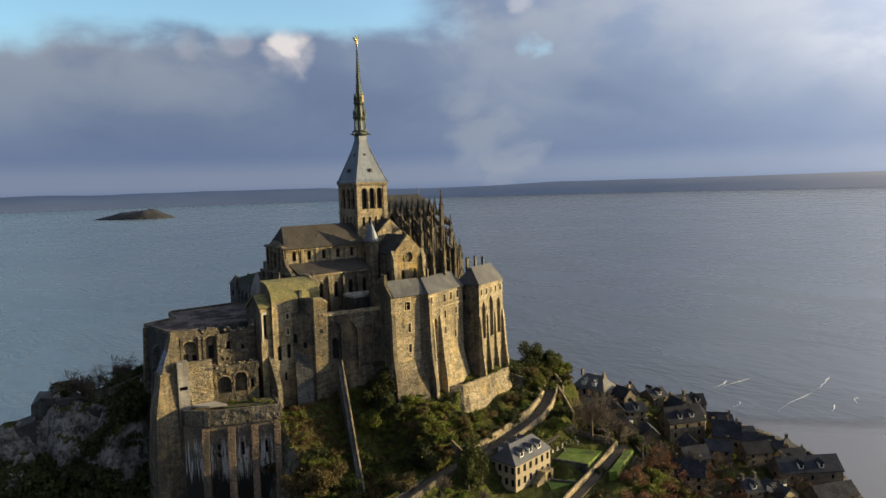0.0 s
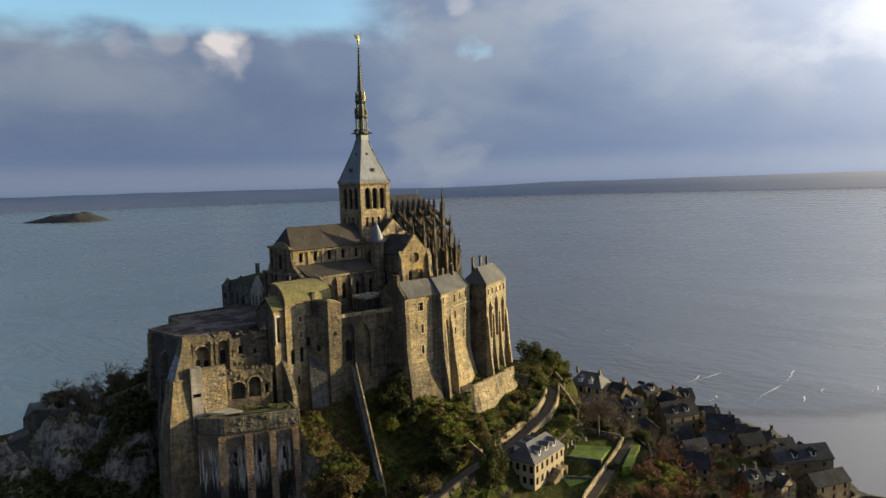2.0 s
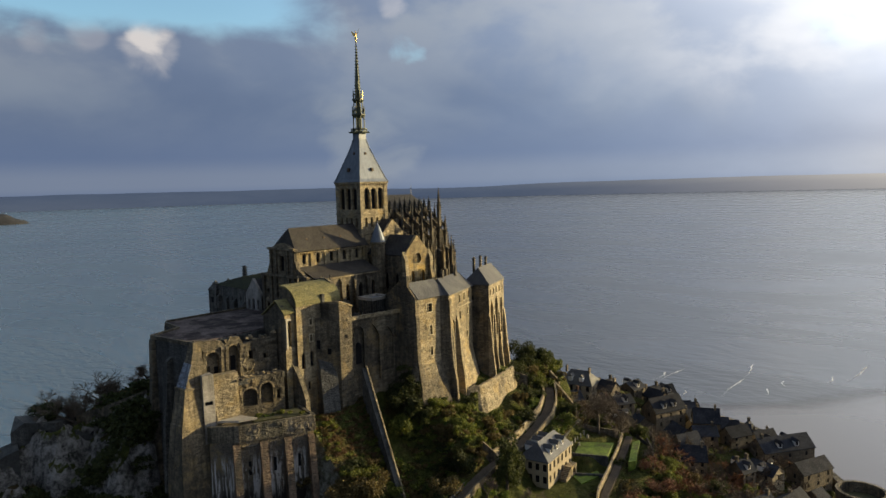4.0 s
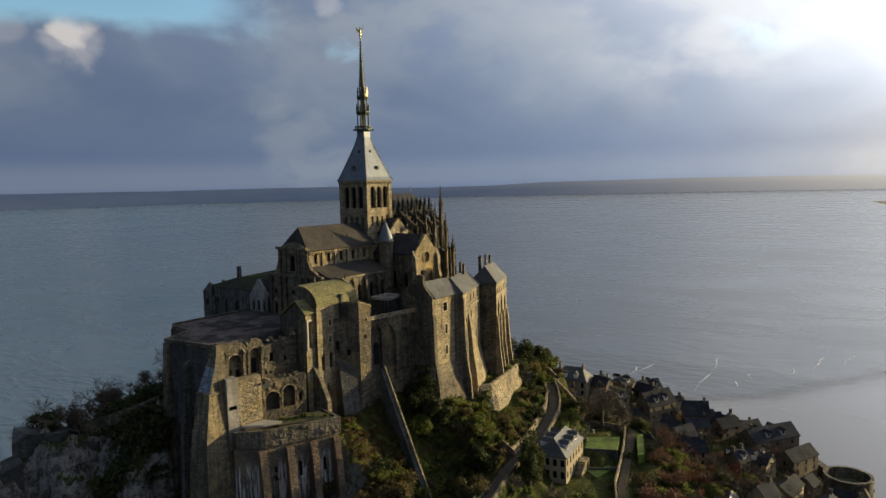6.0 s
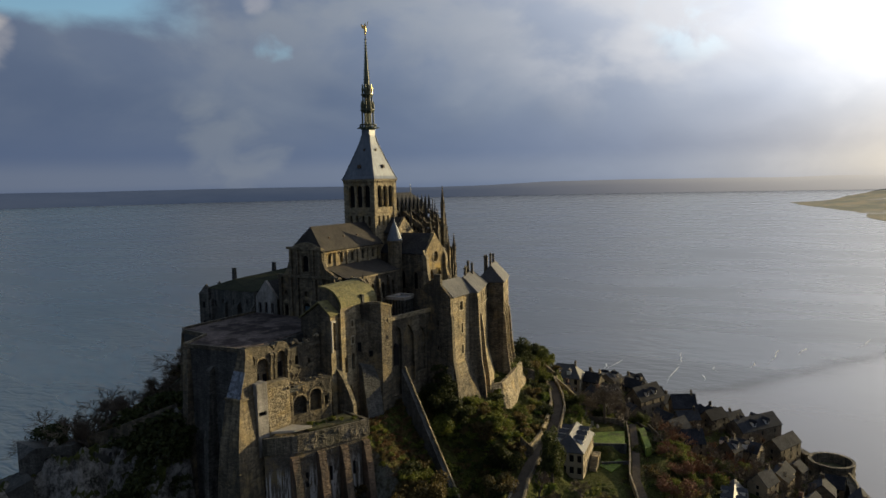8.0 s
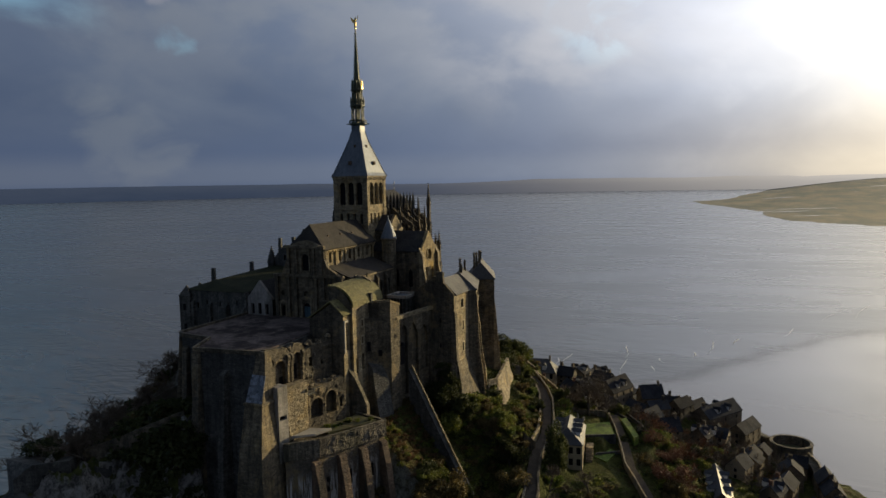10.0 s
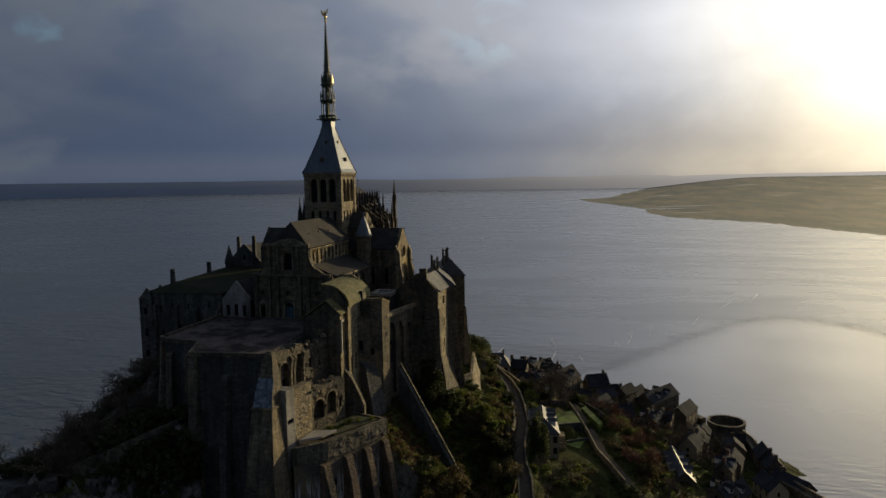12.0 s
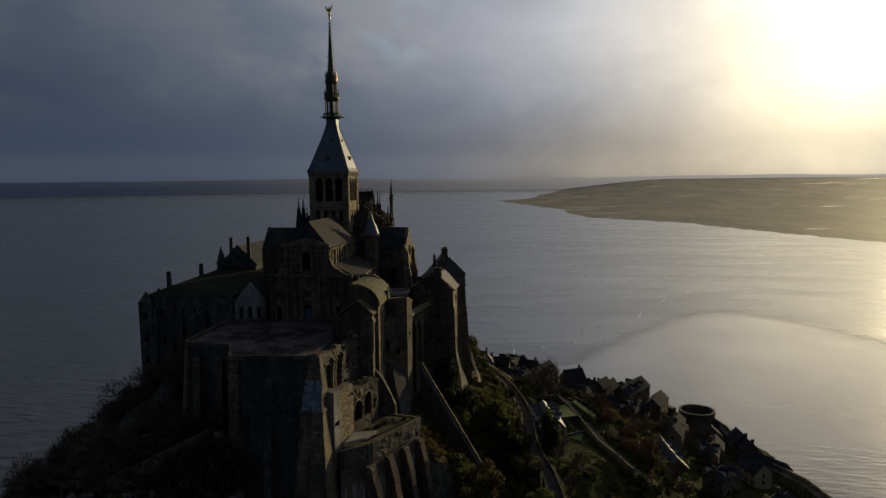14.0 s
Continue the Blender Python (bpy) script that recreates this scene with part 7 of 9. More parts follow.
def build_sea():
    bm = bmesh.new()
    n = 96
    rows = []
    for r, z in ((0.0, 0.0), (90, 0.0), (200, 0.0), (500, 0.0), (1000, 0.0), (2000, 0.0), (3200, 0.0), (3900, 8.0), (4900, 38.0)):
        rows.append([bm.verts.new((0, 0, 0))] if r == 0 else [bm.verts.new((r * math.cos(2 * math.pi * k / n), r * math.sin(2 * math.pi * k / n), z)) for k in range(n)])
    for k in range(n):
        bm.faces.new((rows[0][0], rows[1][k], rows[1][(k + 1) % n]))
    for a, b in zip(rows[1:], rows[2:]):
        for k in range(n):
            bm.faces.new((a[k], b[k], b[(k + 1) % n], a[(k + 1) % n]))
    simple("water", bm, sea_material(), "grey-brown tidal water rippled over sandbanks", "sea", "structure", smooth=True)
    # smooth wet flat off the village
    edge = [(120, -20), (170, -45), (199, -80), (240, -104), (285, -134), (333, -168), (358, -190), (368, -212), (360, -230), (342, -246), (305, -268), (263, -290), (210, -326), (120, -360), (0, -300), (-20, -200), (40, -140)]
    rnd = random.Random(5)
    rim, cx, cy = [], 150, -190
    for a, b in zip(edge, edge[1:] + edge[:1]):
        for k in range(8):
            f = k / 8
            x, y = a[0] + (b[0] - a[0]) * f, a[1] + (b[1] - a[1]) * f
            g = 1.0 + 0.012 * noise.noise(Vector((x * 0.05, y * 0.05, 2.0))) + rnd.uniform(-0.003, 0.003)
            rim.append((cx + (x - cx) * g, cy + (y - cy) * g))
    bm = bmesh.new()
    wet = bm.verts.layers.float.new("wet")
    rings = []
    for f, w in ((1.04, 0.0), (0.975, 0.45), (0.91, 0.9), (0.83, 1.0)):
        ring = [bm.verts.new((cx + (x - cx) * f, cy + (y - cy) * f, 0.06)) for x, y in rim]
        for v in ring:
            v[wet] = w
        rings.append(ring)
    n = len(rim)
    for p, q in zip(rings, rings[1:]):
        for k in range(n):
            bm.faces.new((p[k], p[(k + 1) % n], q[(k + 1) % n], q[k]))
    bm.faces.new(rings[-1])
    simple("wet_sand_flat", bm, wet_sand_material(), "smooth wet sand flat that mirrors the sky", "sand", "structure")
    # standing ripples and foam along the channel
    rnd = random.Random(8)
    m_foam = surface("sea_foam", (0.62, 0.61, 0.58), (0.80, 0.79, 0.76), rough=0.5, scale=0.4, fine=1.5, bump=0.0)
    lines = [((189, -52.5), (228, -48.5), 5), ((230, -48), (262, -46), 3), ((197, -12.5), (218, -10), 3), ((179, -34), (190, -33.6), 2), ((205, -67), (217, -66), 2), ((225, -70), (236, -69), 2), ((241, -87), (258, -86), 3), ((255, -93), (294, -98.5), 5), ((283, -110), (307, -111.4), 3), ((318, -138), (352, -150), 4),
             ((384, -170), (424, -181), 5), ((402, -193), (470, -212), 6), ((500, -243), (560, -290), 6), ((640, -370), (720, -430), 7), ((202, -16), (232, -15), 3)]
    for (x0, y0), (x1, y1), n in lines:
        pts = []
        for k in range(n * 3 + 1):
            f = k / (n * 3)
            o = math.sin(f * 4.0 + x0) * 1.3 + rnd.uniform(-0.45, 0.45)
            d = Vector((x1 - x0, y1 - y0)).normalized()
            pts.append((x0 + (x1 - x0) * f - d.y * o, y0 + (y1 - y0) * f + d.x * o))
        ws = [0.1 + 1.0 * math.sin(math.pi * (k / (len(pts) - 1)) ** 2.2) * rnd.uniform(0.2, 1.0) for k in range(len(pts))]
        bm = bmesh.new()
        ribbon(bm, pts, ws, 0.10, 0.10)
        simple("foam_line", bm, m_foam, "thin white line of foam along the tidal channel", "foam", "structure")
    # marsh coast: from its ragged near edge it climbs gently to the far shore
    shore_az = (-75, -68, -62, -55.5, -44, -33.5, -27, -20, -15.6, -10.6, -7.6, -5.4, -5, -2.1, 0.6, 2.4, 4.5)
    shore_r = (3100, 2300, 1700, 1340, 1146, 1134, 1234, 1382, 1539, 1628, 1712, 1930, 2138, 2500, 2900, 3600, 4500)
    rnd = random.Random(3)
    bm = bmesh.new()
    rows = []
    for k in range(261):
        az = -75 + 79.5 * k / 260
        rn = float(np.interp(az, shore_az, shore_r)) + 26 * noise.noise(Vector((az * 0.9, 0, 0))) + 16 * noise.noise(Vector((az * 3.1, 4, 0))) + rnd.uniform(-5, 5)
        row = [bm.verts.new(((rn - 14) * math.cos(radians(az)), (rn - 14) * math.sin(radians(az)), -0.05))]
        for q in range(13):
            f = q / 12
            rr = rn + (4760 - rn) * f ** 1.4
            row.append(bm.verts.new((rr * math.cos(radians(az)), rr * math.sin(radians(az)), 0.25 + 90 * smooth(2.5, -13, az) * ((rr - rn) / (4760 - rn)) ** 1.7)))
        rows.append(row)
    for a, b in zip(rows, rows[1:]):
        for q in range(13):
            bm.faces.new((a[q], a[q + 1], b[q + 1], b[q]))
    simple("marsh", bm, marsh_material(), "flat green and straw-coloured salt marsh with pools", "marsh", "structure", smooth=True)


def build_far():
    m, nt, p, N, L = material("distant_shore_haze_glow")
    g = N("ShaderNodeNewGeometry")
    n = N("ShaderNodeTexNoise")
    n.inputs["Scale"].default_value, n.inputs["Detail"].default_value = 0.004, 8
    mp = N("ShaderNodeMapping")
    mp.inputs["Scale"].default_value = (1, 1, 5)
    L(g.outputs["Position"], mp.inputs[0])
    L(mp.outputs[0], n.inputs["Vector"])
    mx = N("ShaderNodeMix")
    mx.data_type = "RGBA"
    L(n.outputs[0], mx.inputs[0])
    # bluish emission colours put the distance haze into the shore itself
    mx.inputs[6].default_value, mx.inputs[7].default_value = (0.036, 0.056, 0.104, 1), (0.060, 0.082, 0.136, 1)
    # sunlit haze painted into the emission, stronger round towards the south-east
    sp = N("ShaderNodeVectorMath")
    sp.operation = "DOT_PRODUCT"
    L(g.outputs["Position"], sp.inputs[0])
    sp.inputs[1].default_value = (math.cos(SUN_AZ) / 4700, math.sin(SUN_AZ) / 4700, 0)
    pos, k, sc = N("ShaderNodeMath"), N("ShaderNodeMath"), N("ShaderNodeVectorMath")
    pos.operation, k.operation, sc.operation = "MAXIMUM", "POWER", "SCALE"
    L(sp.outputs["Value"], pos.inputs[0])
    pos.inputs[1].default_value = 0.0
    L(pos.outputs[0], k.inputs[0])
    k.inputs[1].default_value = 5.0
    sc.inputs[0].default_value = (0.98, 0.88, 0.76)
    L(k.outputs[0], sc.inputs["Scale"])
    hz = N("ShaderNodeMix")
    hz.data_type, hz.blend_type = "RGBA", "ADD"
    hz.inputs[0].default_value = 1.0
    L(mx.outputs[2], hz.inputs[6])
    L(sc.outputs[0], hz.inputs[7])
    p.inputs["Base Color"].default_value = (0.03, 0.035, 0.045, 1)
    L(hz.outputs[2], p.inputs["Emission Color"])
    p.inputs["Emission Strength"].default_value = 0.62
    p.inputs["Roughness"].default_value = 1.0
    p.inputs["Specular IOR Level"].default_value = 0.0
    bm = bmesh.new()
    rows = []
    for k in range(181):
        a = radians(-75 + k)
        top = 118 + 14 * noise.noise(Vector((k * 0.06, 0, 0))) + 6 * noise.noise(Vector((k * 0.25, 5, 0)))
        if k < 70:
            top -= 10
        row = []
        for r, z in ((4560, -5), (4575, 34), (4700, 70 + 0.25 * (top - 118)), (4860, top), (4900, 20)):
            row.append(bm.verts.new((r * math.cos(a), r * math.sin(a), z)))
        rows.append(row)
    for a, b in zip(rows, rows[1:]):
        for i in range(4):
            bm.faces.new((a[i], a[i + 1], b[i + 1], b[i]))
    simple("backdrop", bm, m, "far low wooded coast across the bay with haze painted as glow", "coast", "structure", smooth=True)
    # the islet
    bm = bmesh.new()
    vs = []
    nx, ny = 48, 24
    for j in range(ny + 1):
        for i in range(nx + 1):
            u, v = i / nx * 2 - 1, j / ny * 2 - 1
            env = max(0.0, 1 - (u * u + v * v)) ** 0.6
            z = 36 * env * (0.42 + 0.58 * smooth(-1.0, 0.1, u)) + env * 7 * noise.noise(Vector((u * 4, v * 4, 0.7))) + 13 * math.exp(-((u - 0.42) / 0.2) ** 2) * env
            x, y = u * 185, v * 100
            ca, sa = math.cos(radians(-37)), math.sin(radians(-37))
            vs.append(bm.verts.new((730 + x * ca - y * sa, 3180 + x * sa + y * ca, z - 1.5)))
    for j in range(ny):
        for i in range(nx):
            k = j * (nx + 1) + i
            bm.faces.new((vs[k], vs[k + 1], vs[k + nx + 2], vs[k + nx + 1]))
    simple("islet", bm, surface("islet_scrub", (0.014, 0.015, 0.018), (0.034, 0.034, 0.036), scale=0.02, fine=0.1, bump=0.6), "dark rocky islet with scrub out in the bay", "island", "structure")


build_mount()
build_sea()
build_far()


# ---- walls, paths and gardens on the slope ----
def path_ribbon(name, pts, width, mat, label, lift=0.15):
    bm = bmesh.new()
    fine = []
    for a, b in zip(pts, pts[1:]):
        n = max(2, int(math.dist(a[:2], b[:2]) / 2))
        for k in range(n):
            f = k / n
            fine.append(tuple(a[i] + (b[i] - a[i]) * f for i in range(3)))
    fine.append(pts[-1])
    rows = []
    for i, (x, y, z) in enumerate(fine):
        a, b = fine[max(0, i - 1)], fine[min(len(fine) - 1, i + 1)]
        d = Vector((b[0] - a[0], b[1] - a[1])).normalized()
        o = Vector((-d.y, d.x)) * width / 2
        rows.append([bm.verts.new(q) for q in ((x + o.x, y + o.y, z + lift), (x - o.x, y - o.y, z + lift), (x - o.x, y - o.y, z - 6), (x + o.x, y + o.y, z - 6))])
    for a, b in zip(rows, rows[1:]):
        for i in range(4):
            bm.faces.new((a[i], a[(i + 1) % 4], b[(i + 1) % 4], b[i]))
    bm.faces.new(rows[0])
    bm.faces.new(rows[-1][::-1])
    return simple(name, bm, mat, label, "path", "structure")


def stone_wall(pts, height, thick, mat, label, drop=4.0, group="", name="garden_wall"):
    """Wall along (x, y, z of its foot)."""
    bm = bmesh.new()
    rows = []
    for i, (x, y, z) in enumerate(pts):
        a, b = pts[max(0, i - 1)], pts[min(len(pts) - 1, i + 1)]
        d = Vector((b[0] - a[0], b[1] - a[1])).normalized()
        o = Vector((-d.y, d.x)) * thick / 2
        rows.append([bm.verts.new(q) for q in ((x + o.x, y + o.y, z + height), (x - o.x, y - o.y, z + height), (x - o.x * 1.3, y - o.y * 1.3, z - drop), (x + o.x * 1.3, y + o.y * 1.3, z - drop))])
    for a, b in zip(rows, rows[1:]):
        for i in range(4):
            bm.faces.new((a[i], a[(i + 1) % 4], b[(i + 1) % 4], b[i]))
    bm.faces.new(rows[0])
    bm.faces.new(rows[-1][::-1])
    return simple(name, bm, mat, label, "wall", group=group)


def build_slope():
    way = list(WAY)
    path_ribbon("path", way, 2.8, PATH_MAT, "narrow gravel path that climbs the slope below the abbey")
    up = [(x - 0.9, y + 2.0, z) for x, y, z in way[1:8]]
    stone_wall(up, 2.5, 0.6, STONE_PALE, "sunlit stone wall on the uphill side of the path", 5)
    dn = [(x + 0.8, y - 1.9, z) for x, y, z in way[1:7]]
    stone_wall(dn, 0.9, 0.5, STONE_PALE, "low stone parapet on the downhill side of the path", 4)
    stone_wall([(x + 0.2, y - 1.7, z) for x, y, z in way[6:]], 0.9, 0.5, STONE, "low stone parapet beside the lower path", 5)
    stone_wall([(x - 0.2, y + 1.7, z) for x, y, z in way[9:]], 0.8, 0.5, STONE_DARK, "dark stone wall beside the lower path", 5)
    # tall retaining wall below the lodgings, rounded at its end
    bm = bmesh.new()
    rows = []
    for k in range(25):
        f = k / 24
        x, y = 5.2 + 24.3 * f, -42.9 + 4.2 * f
        turn = smooth(0.14, 0.0, f)
        x -= 1.6 * turn
        y += 2.4 * turn * turn
        ox, oy = -0.16 * (1 - turn) - 0.9 * turn, -1.0 + 0.65 * turn
        j = 0.22 * noise.noise(Vector((k * 0.6, 2.0, 5.0)))
        rows.append([bm.verts.new((x + ox * d, y + oy * d, z)) for d, z in ((-0.9, 40.0), (-0.9, 48.2 + 0.5 * f + j), (0.0, 48.2 + 0.5 * f + j), (0.9 + j, 45.2), (1.8 - j, 42.4), (3.0, 38.0))])
    for p, q in zip(rows, rows[1:]):
        for k in range(6):
            bm.faces.new((p[k], q[k], q[(k + 1) % 6], p[(k + 1) % 6]))
    bm.faces.new(rows[0])
    bm.faces.new(rows[-1][::-1])
    simple("retaining_wall", bm, STONE_PALE, "tall sunlit battered retaining wall of golden granite", "wall")
    stone_wall([(29.8, -39.0, 41.5), (33.0, -41.6, 40.0)], 5.4, 0.9, STONE, "stone wall that steps down from the retaining wall", 6)
    stone_wall([(-8.4, -55.0, 36.6), (-6.0, -57.6, 33.2)], 1.8, 0.9, STONE, "broken end of a stone wall on the slope", 4)
    # walls by the head of the path
    stone_wall([(48.6, -42.8, 38.2), (45.8, -49.0, 35.4), (43.6, -54, 32.5)], 1.5, 0.6, STONE_PALE, "stepped stone wall by the head of the path", 5)
    stone_wall([(52.6, -38.0, 40.6), (51.0, -43.0, 38.0)], 1.6, 0.6, STONE_PALE, "pale gate pier wall at the bend of the path", 4)
    # gardens
    lawns = [([(21.0, -66.4), (30.5, -62.8), (36.2, -71.4), (25.2, -74.8)], 28.1, "lush green lawn in the walled garden"), ([(13.0, -70.6), (21.0, -72.8), (19.0, -76.6), (10.0, -75.0)], 25.25, "small lawn below the house"),
             ([(43.4, -74.2), (46.0, -75.4), (30.0, -81.6), (27.8, -80.4)], 26.9, "clipped hedge strip beside the garden wall")]
    for pl, z, lab in lawns:
        bm = bmesh.new()
        add_prism(bm, pl, z - 4, z)
        simple("lawn", bm, LAWN, lab, "lawn", "structure")
    for a, h, m, lab in (([(45.5, -69.6, 26.8), (34.0, -73.6, 26.2), (22.0, -77.2, 25.4), (10.0, -80.4, 24.4), (2.0, -84.0, 24.0), (-8.0, -88.5, 23.0)], 1.5, STONE_PALE, "long sunlit garden wall"),
                         ([(25.2, -75.2, 25.8), (20.4, -66.2, 26.2)], 2.5, STONE_DARK, "dark garden wall between the lawns"), ([(18.6, -77.6, 24.6), (14.0, -71.0, 24.8)], 1.1, STONE_DARK, "low wall round the kitchen plot"),
                         ([(50.6, -75.6, 25.0), (44, -80.4, 24.8), (36.0, -84.6, 24.2)], 1.4, STONE, "wall of the paved yard"), ([(40.0, -58.6, 28.0), (44.4, -69.0, 27.0)], 2.0, STONE, "garden wall at the lawn's end"),
                         ([(54, -68, 25), (49.0, -76, 24.0), (45, -84, 22.5)], 1.6, STONE_DARK, "garden wall near the village")):
        stone_wall(a, h, 0.45, m, lab, 5)
    stone_wall([(17.5, -61.4, 28.0), (28.0, -59.6, 28.4), (39.5, -57.6, 29.0)], 2.8, 0.6, STONE_DARK, "mossy terrace wall above the lawn", 3)
    for k, (x, y) in enumerate(((24, -62.6), (26.4, -62.4), (29, -62.0), (31.6, -61.4), (33.8, -61.2), (36.4, -60.8), (27.6, -64.2), (34.6, -63.2))):
        bm = bmesh.new()
        add_box(bm, (x, y, 28.25), (0.75, 0.3, 0.9 + 0.25 * (k % 3)), 12 * k, 0.85)
        simple("garden_stone", bm, PLASTER, "small pale upright stone on the lawn", "stone", group="stones on the lawn")
    path_ribbon("path", list(LANE), 2.2, PATH_MAT, "paved lane beside the garden wall")
    # western ridge walls
    stone_wall([(x, y, lie(x, y)) for x, y in ((-56, 25), (-63, 25.4), (-70, 26), (-77, 27), (-84, 28), (-90, 30))], 1.0, 0.6, STONE_DARK, "dark parapet wall along the ridge", 5)
    stone_wall([(x, y, lie(x, y)) for x, y in ((-78, 22), (-82, 19), (-86, 18.5))], 0.9, 0.6, STONE_DARK, "low wall on the ridge", 5)
    stone_wall([(-49.6, 28.8, 54.6), (-54.0, 34.2, 51.4), (-58.4, 40.6, 47.8)], 0.9, 0.5, STONE, "stone wall that runs down the wooded slope", 10)
    stone_wall([(-64.6, 18.6, 56.0), (-66.4, 23.6, 51.6)], 0.9, 0.5, STONE, "short wall beside the ridge steps", 8)
    # small lookout works on the ridge's tip
    t = thing("ridge_blockhouse", (-91, 28, 44), "dark stone blockhouse with a flat top on the crag", "building")
    bm = bmesh.new()
    add_prism(bm, [(-98.2, 27.5), (-95.6, 25.2), (-89.5, 21.8), (-83.6, 27.0), (-85.0, 33.0), (-95.0, 34.0)], 36, [48.8, 51.3, 50.4, 48.9, 48.9, 51.2])
    part("body", bm, STONE_DARK, t)
    bm = bmesh.new()
    add_prism(bm, [(-103.2, 24.4), (-98.0, 22.6), (-96.6, 28.6), (-101.8, 31.0)], 32, [43.8, 45.6, 46.2, 44.4])
    part("lower_step", bm, STONE_DARK, t)
    # near-black boxes paint the unlit inside of the two slits
    for f in (0.3, 0.7):
        bm = bmesh.new()
        add_box(bm, (-95.6 + 6.1 * f - 0.04, 25.2 - 3.4 * f - 0.07, 46.0), (0.7, 0.3, 2.6), -29)
        part("loophole", bm, GLASS_AND_VOID, t)
    stone_wall([(-82.6, 26.2, 48.4), (-79.0, 19.6, 50.8), (-75.2, 12.6, 53.8), (-72.2, 6.0, 56.6)], 1.2, 0.5, STONE, "low parapet of the steps up to the terrace", 4)


build_slope()


# ---- village houses ----
def house(x, y, z, yaw, w, d, h, rise, walls=None, roof=None, chimneys=(0.85,), floors=2, cols=3, dormers=0, label="", hip=0.0, group="village houses"):
    """House whose ridge runs along its local x; z is the ground at its door side."""
    walls, roof = walls or VILLAGE_WALL, roof or SLATE_VILLAGE
    t = thing("house", (x, y, z), label or "grey stone village house with a dark slate roof", "house", group)
    F = Frame2(x, y, yaw)
    x0, x1, y0, y1 = -w / 2, w / 2, -d / 2, d / 2
    zt, zb = z + h, z - 6

    def rows(n, ln, door=False):
        hs = []
        for f in range(floors):
            for k in range(n):
                v = z + 0.9 + f * (h - 0.4) / floors
                hs.append(("r", (k + 0.5) * ln / n, v, 1.2 if hip else 0.95, min(2.0 if hip else 1.5, h / floors - 1.1)))
        return hs

    n_end = max(1, cols - 2)
    wall_part(t, F(x0, y0), F(x1, y0), zb, zt, rows(cols, w), 0.5, None, walls, "wall", deep=0.25)
    wall_part(t, F(x1, y1), F(x0, y1), zb, zt, rows(cols, w), 0.5, None, walls, "wall", deep=0.25)
    gt = None if hip else gable_top(d, zt, zt + rise)
    wall_part(t, F(x1, y0), F(x1, y1), zb, zt, rows(n_end, d), 0.5, gt, walls, "wall", deep=0.25)
    wall_part(t, F(x0, y1), F(x0, y0), zb, zt, rows(n_end, d), 0.5, gt, walls, "wall", deep=0.25)
    gable_roof(t, F, x0, x1, y0, y1, zt, zt + rise, "x", 0.3, roof, 0.2, hip0=hip, hip1=hip)
    for c in chimneys:
        cx, cy = x0 + w * c, 0.0
        bm = bmesh.new()
        add_box(bm, F(cx, cy, zt + rise - 1.0), (0.65, 1.1, 2.3), yaw)
        add_box(bm, F(cx, cy, zt + rise + 1.2), (0.78, 1.25, 0.2), yaw)
        for k in (-0.35, 0.35):
            add_rings(bm, F(cx, cy + k), [(0.14, zt + rise + 1.35), (0.11, zt + rise + 1.8)], 6)
        part("chimney", bm, BRICK if int(abs(x) * 7) % 6 == 0 else VILLAGE_WALL, t)
    for k in range(dormers):
        cx = x0 + w * (k + 1) / (dormers + 1)
        for s in (-1, 1):
            cy = s * d * 0.30
            zz = zt + rise * 0.25
            bm = bmesh.new()
            add_profile(bm, F(cx, cy), (F.s * s, -F.c * s) if s > 0 else (F.s, -F.c), 1.5, [(-1.6, zz), (0.9, zz), (0.9, zz + 1.6), (-1.6, zz + 1.6)])
            dm = part("dormer", bm, WHITE, t)
            bm = bmesh.new()
            add_profile(bm, F(cx, cy), (F.c, F.s), 2.9, [(-0.95, zz + 1.55), (0.95, zz + 1.55), (0, zz + 2.5)])
            part("dormer_roof", bm, roof, dm)
            bm = bmesh.new()
            ox, oy = (F.s, -F.c) if s < 0 else (-F.s, F.c)
            px, py = F(cx, cy)
            add_box(bm, (px + ox * 0.92, py + oy * 0.92, zz + 0.25), (1.0, 0.08, 1.1), yaw)
            part("dormer_window", bm, GLASS_AND_VOID, dm)
    return t


